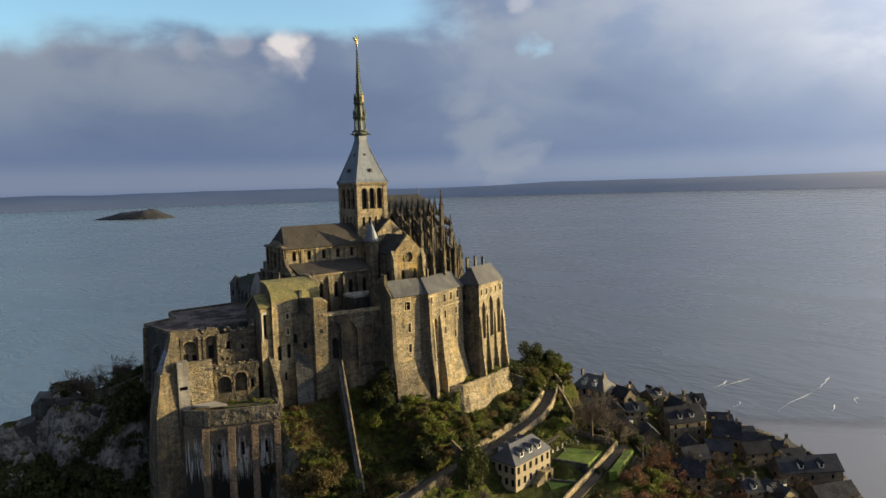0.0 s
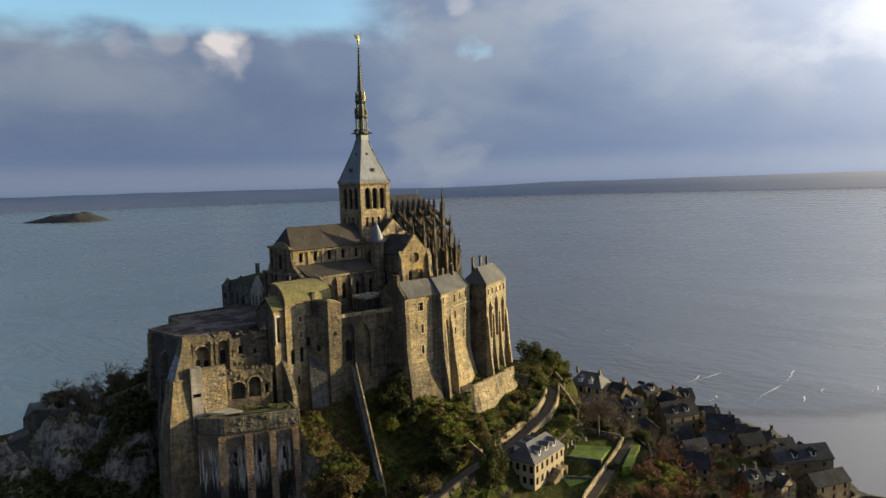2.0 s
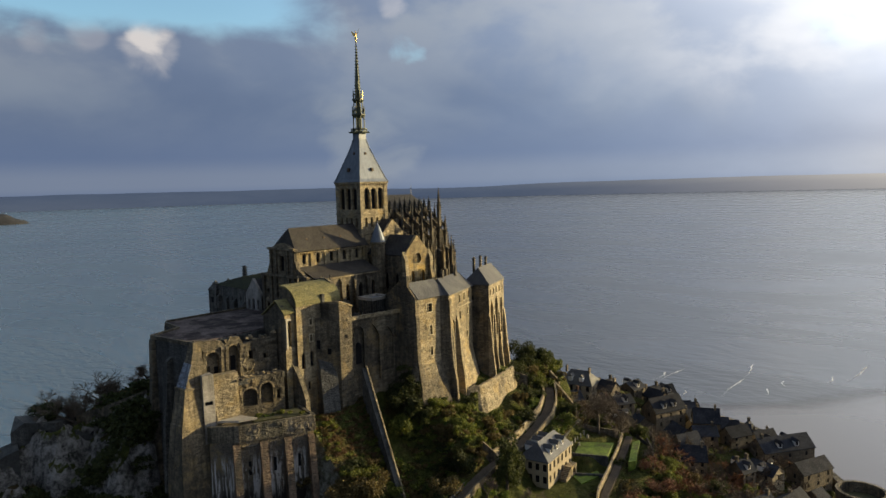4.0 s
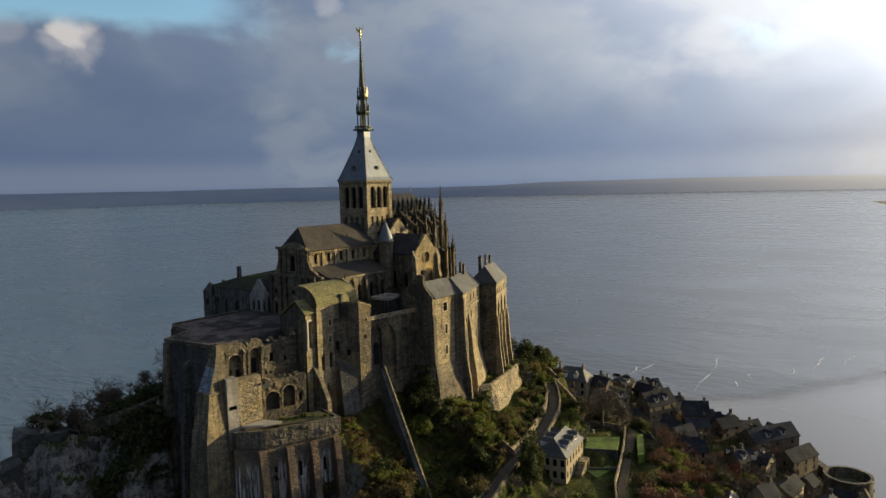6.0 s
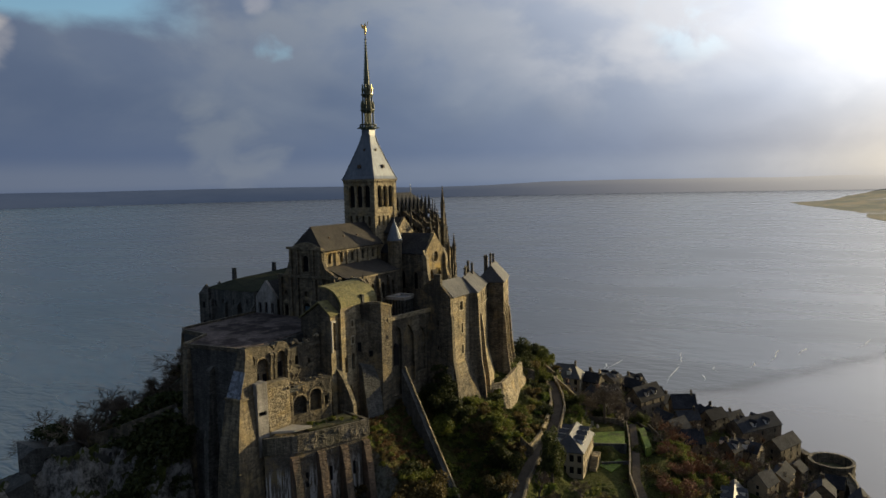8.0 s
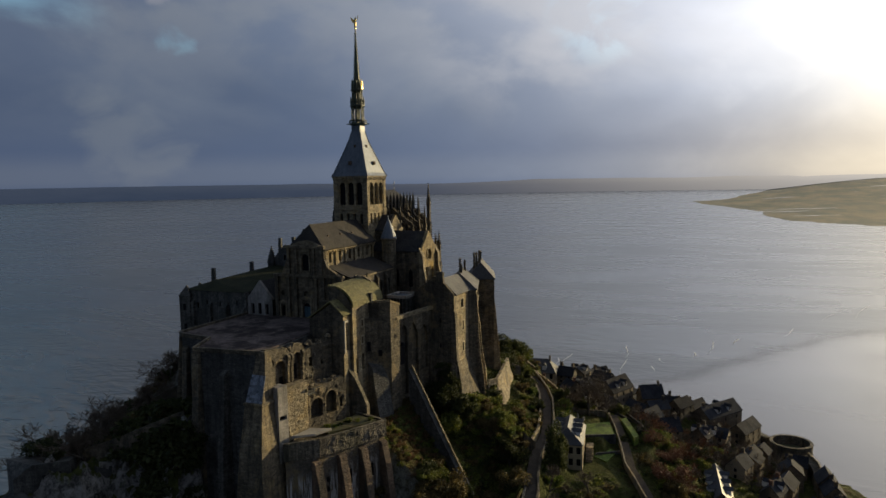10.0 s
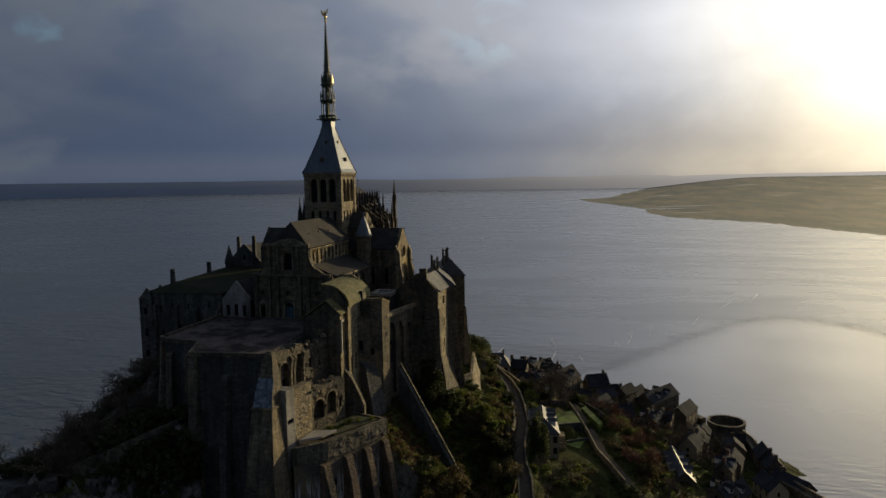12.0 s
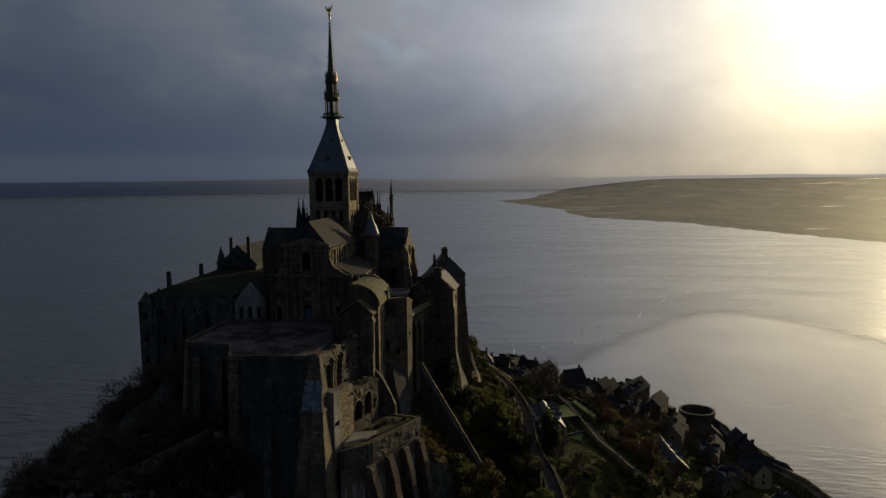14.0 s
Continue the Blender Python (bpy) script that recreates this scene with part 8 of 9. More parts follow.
def build_village():
    # the house with dormers in the garden
    house(9.4, -63.9, 25.4, 8.6, 16.6, 8.8, 7.2, 3.9, VILLAGE_RENDER, SLATE_WET, (), 2, 6, 3, "cream-rendered garden house with slate roof and white dormers", hip=3.0, group="")
    t = thing("garden_steps", (11, -70, 25.5), "arched stone steps before the garden house", "steps")
    F = Frame2(11.6, -68.6, 8.6)
    for k in range(7):
        bm = bmesh.new()
        add_box(bm, F(-3.2 + 0.5 * k, -1.0, 24.0), (0.5, 2.0, 1.9 + 0.3 * k), 10.5)
        part("step", bm, STONE_PALE, t)
    wall_part(t, F(0.4, -2.0), F(4.4, -2.0), 24.0, 28.0, [("a", 2.0, 25.4, 2.0, 2.0)], 2.0, None, STONE_PALE, "landing", deep=1.6)
    S, R = VILLAGE_WALL, VILLAGE_RENDER
    house(74.5, -37.5, 26.5, 98, 13, 9.2, 6.4, 4.2, R, SLATE_BROWN, (0.2, 0.9), 2, 4, 2, "pale rendered hipped house below the upper gate", hip=3.4)
    rnd = random.Random(21)
    chosen = [(86, -42, -14, 8.5, 6.6, 3.4, 2.8, R, 0), (88, -65, -24, 14, 8, 6.0, 4.4, S, 2), (95.5, -78, -62, 9, 7, 7.5, 4.4, S, 0), (106, -95, -28, 9, 7, 5.2, 4.0, R, 0),
              (98.4, -103.2, -35, 20, 8.6, 0, 3.7, S, 2, 19.0), (93.0, -113.4, -24, 14, 6.8, 0, 3.0, S, 0, 14.8), (56.5, -87.5, -58, 9, 6.5, 5.0, 3.8, S, 0), (29.2, -105.4, 6.4, 22, 7.2, 0, 3.4, S, 3, 17.1), (40.5, -142.5, 38, 12, 7.5, 0, 3.4, S, 0, 9.6), (27, -133, 20, 9, 6.5, 5.0, 3.0, R, 0)]
    streets = (((62, -33), (76, -33), (90, -37.5), (103, -39.5), (113, -43), (122, -49), (131, -57)), ((76, -48), (90, -49), (103, -50), (114, -55), (124, -63), (131, -71)), ((92, -57), (103, -60), (115, -67), (124, -76), (129, -87)),
               ((99, -70), (108, -74), (116, -82), (122, -93)), ((74, -72), (82, -78), (88, -87), (97, -93)), ((104, -83), (111, -90), (115, -101)), ((68, -98), (76, -102), (86, -106)), ((44, -110), (56, -114), (68, -116), (82, -120)),
               ((32, -120), (46, -126), (60, -128), (74, -130)), ((6, -114), (16, -122), (26, -131)), ((36, -138), (48, -140), (62, -138)), ((-6, -126), (4, -134)), ((84, -43.5), (96, -44), (108, -46), (117, -53), (126, -60)), ((84, -57), (96, -64), (108, -67), (117, -74)), ((66, -50), (74, -56), (82, -71)), ((90, -84), (100, -87), (108, -100)), ((62, -40), (74, -44)), ((58, -60), (68, -66)), ((66, -78), (76, -84)), ((112, -50), (121, -56)), ((86, -100), (94, -104)), ((84, -112), (92, -114)), ((108, -104), (114, -110)))
    for line in streets:
        for a, b in zip(line, line[1:]):
            ln, run = math.dist(a, b), 0.0
            yaw = math.degrees(math.atan2(b[1] - a[1], b[0] - a[0]))
            while run < ln - 3:
                w = rnd.uniform(5.2, 9.4)
                x, y = a[0] + (b[0] - a[0]) * (run + w / 2) / ln + rnd.uniform(-0.8, 0.8), a[1] + (b[1] - a[1]) * (run + w / 2) / ln + rnd.uniform(-0.8, 0.8)
                run += w + 0.2
                if math.dist((x, y), (74.5, -37.5)) < 10 or any(math.dist((x, y), c[:2]) < 0.45 * (w + c[3]) for c in chosen):
                    continue
                turn = 90 if rnd.random() < 0.22 else 0
                chosen.append((x, y, yaw + turn + rnd.uniform(-9, 9), w, rnd.uniform(5.8, 7.4), rnd.uniform(3.6, 5.2), rnd.uniform(2.3, 3.4), R if rnd.random() < 0.10 else S, rnd.choice((0, 0, 0, 1))))
    traits = ("with two chimneys", "on the steep village street", "with a steep slate roof", "crowded against its neighbours")
    for i, (x, y, yaw, w, d, h, rise, wm, dm, *ridge) in enumerate(chosen):
        z = lie(x, y)
        if ridge:  # a roof whose ridge height is known
            h = ridge[0] - rise - z
        lab = ("cream-rendered village house " if wm is R else "grey stone village house ") + traits[i % 4]
        house(x, y, z, yaw, w, d, h, rise, wm, SLATE_WET if w > 20 and x < 40 else SLATE_VILLAGE, ((0.12, 0.88), (), (0.85,), (), (0.1,), ())[i % 6], 2, 2 if w < 9 else 3, dm, lab)
    # round rampart tower and curtain walls
    t = thing("round_tower", (89.2, -129.3, -1), "squat round rampart tower of pale granite with an open top", "tower")
    bm = bmesh.new()
    add_rings(bm, (89.2, -129.3), [(7.8, -2), (7.4, 4), (7.1, 8.2), (7.35, 8.4), (7.35, 9.9), (6.3, 9.9), (6.2, 6.4), (0.5, 6.2)], 36)
    part("shell", bm, STONE, t)
    bm = bmesh.new()
    add_rings(bm, (89.2, -129.3), [(6.1, 6.3), (6.1, 6.55), (3.0, 6.8), (0.3, 6.75)], 24)
    part("turf", bm, GROUND, t, "rough turf inside the tower")
    # unlit depth of the tower's slits painted as near-black boxes
    for k in range(9):
        a = k * 2 * math.pi / 9
        bm = bmesh.new()
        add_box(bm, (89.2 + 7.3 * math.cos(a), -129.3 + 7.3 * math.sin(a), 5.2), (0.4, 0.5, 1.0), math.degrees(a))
        part("loophole", bm, GLASS_AND_VOID, t)
    wall = [(82.8, -133.4), (74, -135.8), (64, -136.4), (54, -137.2), (45, -138.4), (37, -142), (26, -148), (8, -151), (-12, -149)]
    stone_wall([(x, y, 0) for x, y in wall], 7.5, 2.6, STONE, "long curving granite rampart along the shore", 3, name="rampart")
    stone_wall([(x, y, 7.5) for x, y in [(p[0] + 0.3, p[1] - 1.2) for p in wall]], 1.2, 0.6, STONE_PALE, "pale parapet of the rampart", 1, name="rampart_parapet")
    wall = [(99, -122), (112, -112), (124, -102), (133, -88), (140, -70), (143, -50)]
    stone_wall([(x, y, 0) for x, y in wall], 7.0, 2.6, STONE, "granite rampart on the village's seaward side", 3, name="rampart")


build_village()


# ---- trees and shrubs ----
def crown_bm(seed, n, rx, rz, size, lumps=5, hollow=0.55, squash=0.0):
    """Crown of many small leaf clumps on a lumpy, gappy outline; its foot is at z = 0."""
    rnd = random.Random(seed)
    bm = bmesh.new()
    cent = [(rnd.uniform(-0.62, 0.62) * rx, rnd.uniform(-0.62, 0.62) * rx, rz * rnd.uniform(0.22, 0.78), rnd.uniform(0.28, 0.52)) for _ in range(lumps)]
    for _ in range(n):
        cx, cy, cz, k = rnd.choice(cent)
        d = Vector((rnd.gauss(0, 1), rnd.gauss(0, 1), rnd.gauss(0, 1))).normalized()
        r = (hollow + (1 - hollow) * rnd.random() ** 0.5) * k
        p = Vector((cx + d.x * rx * r, cy + d.y * rx * r, max(0.05, cz + d.z * rz * r * 0.75)))
        a = Vector((rnd.gauss(0, 1), rnd.gauss(0, 1), rnd.gauss(0, 1))).normalized()
        b = a.cross(d + Vector((0.01, 0.02, 0.03))).normalized()
        a = b.cross((d * 0.6 + a * 0.9 + Vector((0, 0, 0.25))).normalized()).normalized()
        s = size * rnd.uniform(0.6, 1.35)
        q = [p + a * s, p + b * s * 0.6, p - a * s, p - b * s * 0.6]
        bm.faces.new([bm.verts.new(v) for v in q])
    return bm


def limb(bm, a, b, r0, r1, n=5):
    d = b - a
    q = d.to_track_quat("Z", "Y").to_matrix()
    ra = [bm.verts.new(a + q @ Vector((r0 * math.cos(2 * math.pi * k / n), r0 * math.sin(2 * math.pi * k / n), 0))) for k in range(n)]
    rb = [bm.verts.new(b + q @ Vector((r1 * math.cos(2 * math.pi * k / n), r1 * math.sin(2 * math.pi * k / n), 0))) for k in range(n)]
    for k in range(n):
        bm.faces.new((ra[k], ra[(k + 1) % n], rb[(k + 1) % n], rb[k]))


def bare_tree(seed, height, mat_twig, label):
    rnd = random.Random(seed)
    t = thing("bare_tree", (0, 0, 0), label, "tree", "bare trees")
    trunk, twig = bmesh.new(), bmesh.new()

    def grow(a, d, ln, r, depth):
        b = a + d * ln
        limb(trunk if depth < 2 else twig, a, b, r, r * 0.66, 6 if depth < 2 else 3)
        if depth >= 6:
            return
        for _ in range(3 if depth in (0, 2, 3, 4) else 2):
            nd = (d + Vector((rnd.gauss(0, 0.5), rnd.gauss(0, 0.5), rnd.gauss(0.05, 0.35)))).normalized()
            grow(a + d * ln * rnd.uniform(0.45, 1.0), nd, ln * rnd.uniform(0.6, 1.0), max(0.045, r * 0.58), depth + 1)

    grow(Vector((0, 0, -0.6)), Vector((rnd.uniform(-0.1, 0.1), rnd.uniform(-0.1, 0.1), 1)).normalized(), height * 0.24, height * 0.028, 0)
    part("trunk", trunk, BARK, t)
    part("crown", twig, mat_twig, t)
    return t


def leafy_tree(seed, n, rx, rz, size, mat, label, category="tree", trunk=1.2, lumps=11, name="evergreen_tree"):
    t = thing(name, (0, 0, 0), label, category)
    bm = bmesh.new()
    rnd = random.Random(seed)
    limb(bm, Vector((0, 0, -0.8)), Vector((0.1, 0.05, trunk + rz * 0.4)), 0.05 * rz + 0.08, 0.03 * rz + 0.04, 6)
    for k in range(5):
        a = rnd.uniform(0, 6.28)
        limb(bm, Vector((0.05, 0, trunk + rz * 0.2)), Vector((math.cos(a) * rx * 0.5, math.sin(a) * rx * 0.5, trunk + rz * rnd.uniform(0.4, 0.7))), 0.025 * rz + 0.04, 0.02, 4)
    part("trunk", bm, BARK, t)
    cr = crown_bm(seed, n, rx * 1.1, rz, size, lumps, 0.2)
    bmesh.ops.translate(cr, verts=cr.verts, vec=(0, 0, trunk))
    part("crown", cr, mat, t)
    return t


def shrub(seed, n, rx, rz, size, mat, label):
    ob = part("shrub", crown_bm(seed, n, rx, rz, size, 9, 0.3), mat)
    return tagged(ob, label, "shrub", "shrubs on the slope")


def place(ob, x, y, s=1.0, yaw=0.0, dz=-0.3, z=None):
    c = copy_thing(ob, Matrix.Identity(4))
    c.location = (x, y, (lie(x, y) if z is None else z) + dz)
    c.rotation_euler = (0, 0, yaw)
    c.scale = (s, s, s)
    return c


def undergrowth(spots, protos):
    """Low scrub too thick to count, as one mesh; spots: (x, y, scale, turn, which proto)."""
    verts, faces, mats = [], [], []
    base = 0
    for x, y, s, yaw, k in spots:
        me = protos[k].data
        co = np.empty(len(me.vertices) * 3)
        me.vertices.foreach_get("co", co)
        co = co.reshape(-1, 3) * s
        c, sn = math.cos(yaw), math.sin(yaw)
        co = np.stack((co[:, 0] * c - co[:, 1] * sn + x, co[:, 0] * sn + co[:, 1] * c + y, co[:, 2] + lie(x, y) - 0.4), 1)
        verts.append(co)
        n = len(me.polygons)
        faces.append(np.arange(n * 4).reshape(-1, 4) + base)
        mats.append(np.full(n, k))
        base += len(co)
    me = bpy.data.meshes.new("undergrowth")
    me.from_pydata(np.concatenate(verts).tolist(), [], np.concatenate(faces).tolist())
    for q in protos:
        me.materials.append(q.data.materials[0])
    me.polygons.foreach_set("material_index", np.concatenate(mats).astype(np.int32))
    tagged(new("undergrowth", me), "thick low scrub and brambles over the rocky slopes", "undergrowth", kind="stuff")


def build_green():
    brush = []
    rnd = random.Random(77)
    shrubs = [shrub(1, 1500, 2.4, 2.4, 0.185, LEAF_GREEN, "dense green shrub on the rocky slope"), shrub(2, 1500, 2.6, 2.3, 0.185, LEAF_DARK, "dark evergreen shrub on the rocky slope"),
              shrub(3, 1400, 2.3, 2.1, 0.175, LEAF_OLIVE, "dry olive-brown shrub on the slope"), shrub(4, 1200, 2.0, 1.2, 0.17, LEAF_IVY, "low ivy-green bush on the slope")]
    trees = [leafy_tree(11, 3300, 4.2, 6.5, 0.25, LEAF_DARK, "dark evergreen tree with a ragged crown"), leafy_tree(12, 3100, 3.8, 5.2, 0.24, LEAF_GREEN, "green broad-crowned tree on the slope", name="leafy_tree"),
             leafy_tree(13, 3600, 2.3, 8.5, 0.22, LEAF_DARK, "tall dark cypress-like evergreen tree", trunk=0.6, lumps=9, name="cypress"), leafy_tree(14, 2900, 3.6, 4.6, 0.23, LEAF_OLIVE, "olive-brown tree on the slope", name="leafy_tree")]
    bare = [bare_tree(31, 13, TWIG, "leafless grey-brown tree with fine branches"), bare_tree(32, 10, TWIG, "small leafless tree with fine twigs"), bare_tree(33, 8, TWIG_RED, "leafless russet tree in the village")]
    mound = [leafy_tree(15, 3000, 4.0, 4.8, 0.17, TWIG_RED, "russet thicket-like leafless tree in the gardens", name="russet_tree"), leafy_tree(16, 6400, 4.3, 6.0, 0.10, TWIG, "round-crowned leafless tree with dense grey-brown twigs", trunk=4.2, name="round_tree")]
    protos = shrubs + trees + bare + mound
    # slope between the lodgings and the path
    n = 0
    while n < 210:
        x, y = rnd.uniform(-46, 46), rnd.uniform(-64, -39)
        if y > -40 and (-18 < x < 28):
            continue
        if 2 < x < 30 and y > -48.5 + 0.173 * x:
            continue
        line = np.interp(x, (-54, -40, -30, -22, -12, 4, 15, 28, 42), (-66.5, -65, -63.5, -61.2, -59.2, -58.2, -55.8, -52.2, -44.8))
        if y < line + 3.6 or (x < -22 and abs(y - (-30 - (x + 28.6) * 3.2)) < 3):
            continue
        if -36 < x < -26 and y > -52:
            continue
        if x < -48:
            continue
        k = rnd.choices(range(4), (4, 3, 3, 3))[0]
        place(shrubs[k], x, y, rnd.choice((0.45, 0.6, 0.8, 1.0, 1.25)) * rnd.uniform(0.85, 1.15), rnd.uniform(0, 6.28))
        n += 1
    for x, y, k, s in ((-24, -52, 1, 1.1), (-18, -54, 0, 1.0), (-12, -50, 1, 0.9), (-9.6, -64.4, 2, 1.35), (-11.8, -65.6, 2, 1.1), (-7.0, -65.6, 2, 1.0), (-28, -58, 3, 1.2), (-36, -54, 3, 1.4), (-44, -48, 3, 1.5), (-40, -56, 1, 1.2), (-50, -44, 3, 1.3),
                       (31, -36, 0, 0.9), (34.5, -40, 0, 0.7), (38, -33, 0, 1.1), (42, -39, 1, 0.9), (46, -31, 0, 1.1), (49, -37, 3, 0.9), (55, -33, 0, 1.2), (52, -36, 1, 0.9), (33, -38, 0, 0.9), (36, -34, 2, 1.0), (40, -37, 3, 1.1), (43, -33, 0, 1.1), (47, -35, 1, 1.0), (51, -31, 2, 1.1), (54, -28, 0, 1.35), (60, -32, 0, 1.3), (57, -36, 1, 1.0), (64, -28, 3, 1.0), (38, -41, 1, 0.7), (60, -46, 1, 0.7), (66, -50, 0, 0.7), (44, -47, 3, 0.5),
                       (30, -58, 1, 0.6), (36, -55, 0, 0.6), (50, -62, 1, 0.6), (58, -70, 1, 0.7), (52, -72, 0, 0.7), (62, -60, 0, 0.8), (56, -58, 1, 0.8), (48, -60, 0, 0.6), (68, -66, 0, 0.7), (66, -84, 1, 0.8), (72, -98, 0, 0.7), (60, -104, 1, 0.8), (48, -98, 0, 0.8), (40, -88, 1, 0.8), (34, -90, 1, 0.9), (26, -94, 1, 0.8), (46, -92, 3, 0.9), (14, -92, 1, 0.9), (36, -100, 1, 0.8), (5, -95, 3, 1.0)):
        place(trees[k], x, y, s, rnd.uniform(0, 6.28))
    # bare and russet trees in the gardens
    for x, y, k, s in ((47, -66, 0, 1.0), (49.5, -62, 0, 1.0), (40.5, -58.5, 1, 1.0), (50, -67, 1, 1.1), (48, -52, 0, 0.9), (52, -57, 1, 1.1), (56, -62, 0, 0.9), (45, -57, 1, 0.9), (64, -74, 1, 1.1), (58, -80, 2, 1.2), (46, -88, 2, 1.2), (40, -94, 2, 1.1), (52, -94, 2, 1.0), (30, -99, 2, 1.0), (20, -98, 1, 1.0), (12, -99, 2, 0.9),
                       (62, -92, 1, 1.0), (68, -80, 1, 1.2), (72, -84, 2, 1.0), (66, -88, 2, 1.2), (74, -76, 1, 1.0), (60, -86, 2, 1.1), (70, -94, 2, 1.0), (54, -81, 2, 1.35), (58, -76, 1, 1.2), (63, -66, 0, 0.9), (66, -60, 1, 1.1), (60, -56, 1, 1.2), (56, -50, 0, 0.8), (50, -82, 2, 1.2), (44, -90, 2, 1.2), (76, -88, 1, 1.0), (70, -72, 0, 0.8), (78, -80, 2, 1.1), (64, -98, 2, 1.2), (38, -98, 2, 1.2), (34, -92, 2, 1.1), (56, -100, 2, 1.1), (48, -104, 1, 1.0), (-2, -100, 1, 1.1), (-12, -74, 1, 1.0), (8, -104, 0, 0.8), (38, -84, 1, 0.8), (-22, -66, 1, 1.1), (-30, -69, 1, 1.2)):
        place(bare[k], x, y, s, rnd.uniform(0, 6.28))
    for x, y, k, s in ((26, -90.5, 0, 1.0), (12, -92.8, 0, 1.35), (31, -86.5, 0, 0.8), (56, -79.8, 0, 1.0), (63, -81, 0, 0.85), (41.0, -63.6, 1, 1.5), (52, -66, 1, 0.8)):
        place(mound[k], x, y, s, rnd.uniform(0, 6.28))
    # bushes on the bank between path and gardens
    for k in range(60):
        x = rnd.uniform(0, 46)
        y = np.interp(x, (4, 28, 42), (-57.6, -52.2, -44.5)) - rnd.uniform(3.4, 7.5)
        if -2 < x < 17 and y < -58.5:
            continue
        brush.append((x, y, rnd.uniform(0.6, 1.1), rnd.uniform(0, 6.28), rnd.choice((0, 0, 1, 3))))
    # hedge and shrubs in the gardens
    for k in range(46):
        x, y = rnd.uniform(-10, 70), rnd.uniform(-108, -72)
        if 8 < x < 26 and y > -78 or -6 < x < 10 and y > -89 or 34 < x < 48 and y > -84:
            continue
        brush.append((x, y, rnd.uniform(0.7, 1.3), rnd.uniform(0, 6.28), rnd.choice((0, 1, 2, 3))))
    # western ridge and the wooded northern slope
    for x, y, k, s in ((-76.9, 27.4, 0, 1.35), (-80.5, 30.5, 1, 0.9), (-82.5, 32.5, 1, 0.8), (-73.0, 30.5, 1, 1.0), (-69.5, 29.5, 0, 0.9), (-66, 28, 1, 1.15), (-62.5, 27, 0, 0.9), (-59, 25, 1, 1.0), (-64, 34, 0, 0.8), (-84, 38, 1, 0.8), (-72, 37, 0, 0.8)):
        place(bare[k], x, y, s, rnd.uniform(0, 6.28))
    place(shrubs[1], -88.6, 30.0, 2.1, 0.4, 0.0, 49.2)
    n = 0
    while n < 210:
        x, y = rnd.uniform(-105, 30), 24 + 70 * rnd.random() ** 1.6
        if x > -26 and y < 54 or x > -60 and y < 25 or x < -90 and y < 36:
            continue
        if lie(x, y) < 3 or -72 < x < -46 and 26 < y < 46:
            continue
        n += 1
        if rnd.random() < 0.6:
            place(bare[rnd.choice((0, 1))], x, y, rnd.uniform(0.7, 1.15), rnd.uniform(0, 6.28))
        else:
            brush.append((x, y, rnd.uniform(1.0, 2.0), rnd.uniform(0, 6.28), rnd.choice((1, 2))))
    # close bare wood on the shoulder
    n = 0
    while n < 95:
        x, y = rnd.uniform(-54, -28), rnd.uniform(33, 82)
        if x > -31 and y < 52 or x < -47.5 and y < 44:
            continue
        n += 1
        place(bare[rnd.choice((0, 1, 1))], x, y, rnd.uniform(0.6, 1.0), rnd.uniform(0, 6.28))
        if n % 2:
            brush.append((x + 1, y + 1, rnd.uniform(1.2, 2.2), rnd.uniform(0, 6.28), rnd.choice((1, 2))))
    # brown trees among the lower houses
    n = 0
    while n < 46:
        x, y = rnd.uniform(40, 100), rnd.uniform(-124, -76)
        if y > -70 - 0.2 * x or lie(x, y) < 5:
            continue
        n += 1
        place(bare[rnd.choice((1, 1, 2, 0))], x, y, rnd.uniform(0.75, 1.15), rnd.uniform(0, 6.28))
    # plants along the garden walls and in the beds
    beds = 0
    while beds < 120:
        x, y = rnd.uniform(-16, 44), rnd.uniform(-84, -62)
        if 20 < x < 37 and y > -75.2 or -3 < x < 18 and y > -70.5 or 9 < x < 20 and y > -77 or abs(y - np.interp(x, (-12, 2, 10, 22, 34, 47.5), (-92.5, -86.0, -82.2, -79.0, -75.4, -71.0))) < 1.9:
            continue
        beds += 1
        brush.append((x, y, rnd.uniform(0.2, 0.5), rnd.uniform(0, 6.28), rnd.choice((0, 1, 3, 3, 2))))
    n = 0
    while n < 70:
        x, y = rnd.uniform(-105, -48), rnd.uniform(-60, 14)
        if x > -77 and y > -30 and not (x < -72 and y > 2):
            continue
        if -92 < x < -76 and 2 < y < 18 and rnd.random() < 0.8:
            continue
        n += 1
        brush.append((x, y, rnd.uniform(0.9, 1.7), rnd.uniform(0, 6.28), rnd.choice((1, 1, 2, 3))))
    # ivy on the lodging's shaded corner
    for x, y, z in ((-17.5, -35.5, 50), (-19, -34.6, 52), (-16.8, -35.0, 54.5), (-20.5, -34.2, 49), (-18, -35, 57), (-17.5, -36.5, 47.5)):
        place(shrubs[1], x, y, 0.9, rnd.uniform(0, 6.28), 0, z)
    for x, y, s in ((-58, -23.4, 0.35), (-56.5, -24.2, 0.45), (-55, -24.6, 0.4), (-53.4, -25.6, 0.5), (-51.6, -27.5, 0.35), (-50, -29.6, 0.4), (-57.4, -22.4, 0.4)):
        place(shrubs[rnd.choice((0, 3))], x, y, s, rnd.uniform(0, 6.28), 0, 52.3)
    for x, y, k, s in ((-20.5, -37.5, 0, 1.3), (-17.6, -37.4, 2, 1.2), (-23.0, -38.5, 1, 1.1), (-18.6, -40.5, 0, 1.0)):
        place(trees[k], x, y, s, rnd.uniform(0, 6.28))
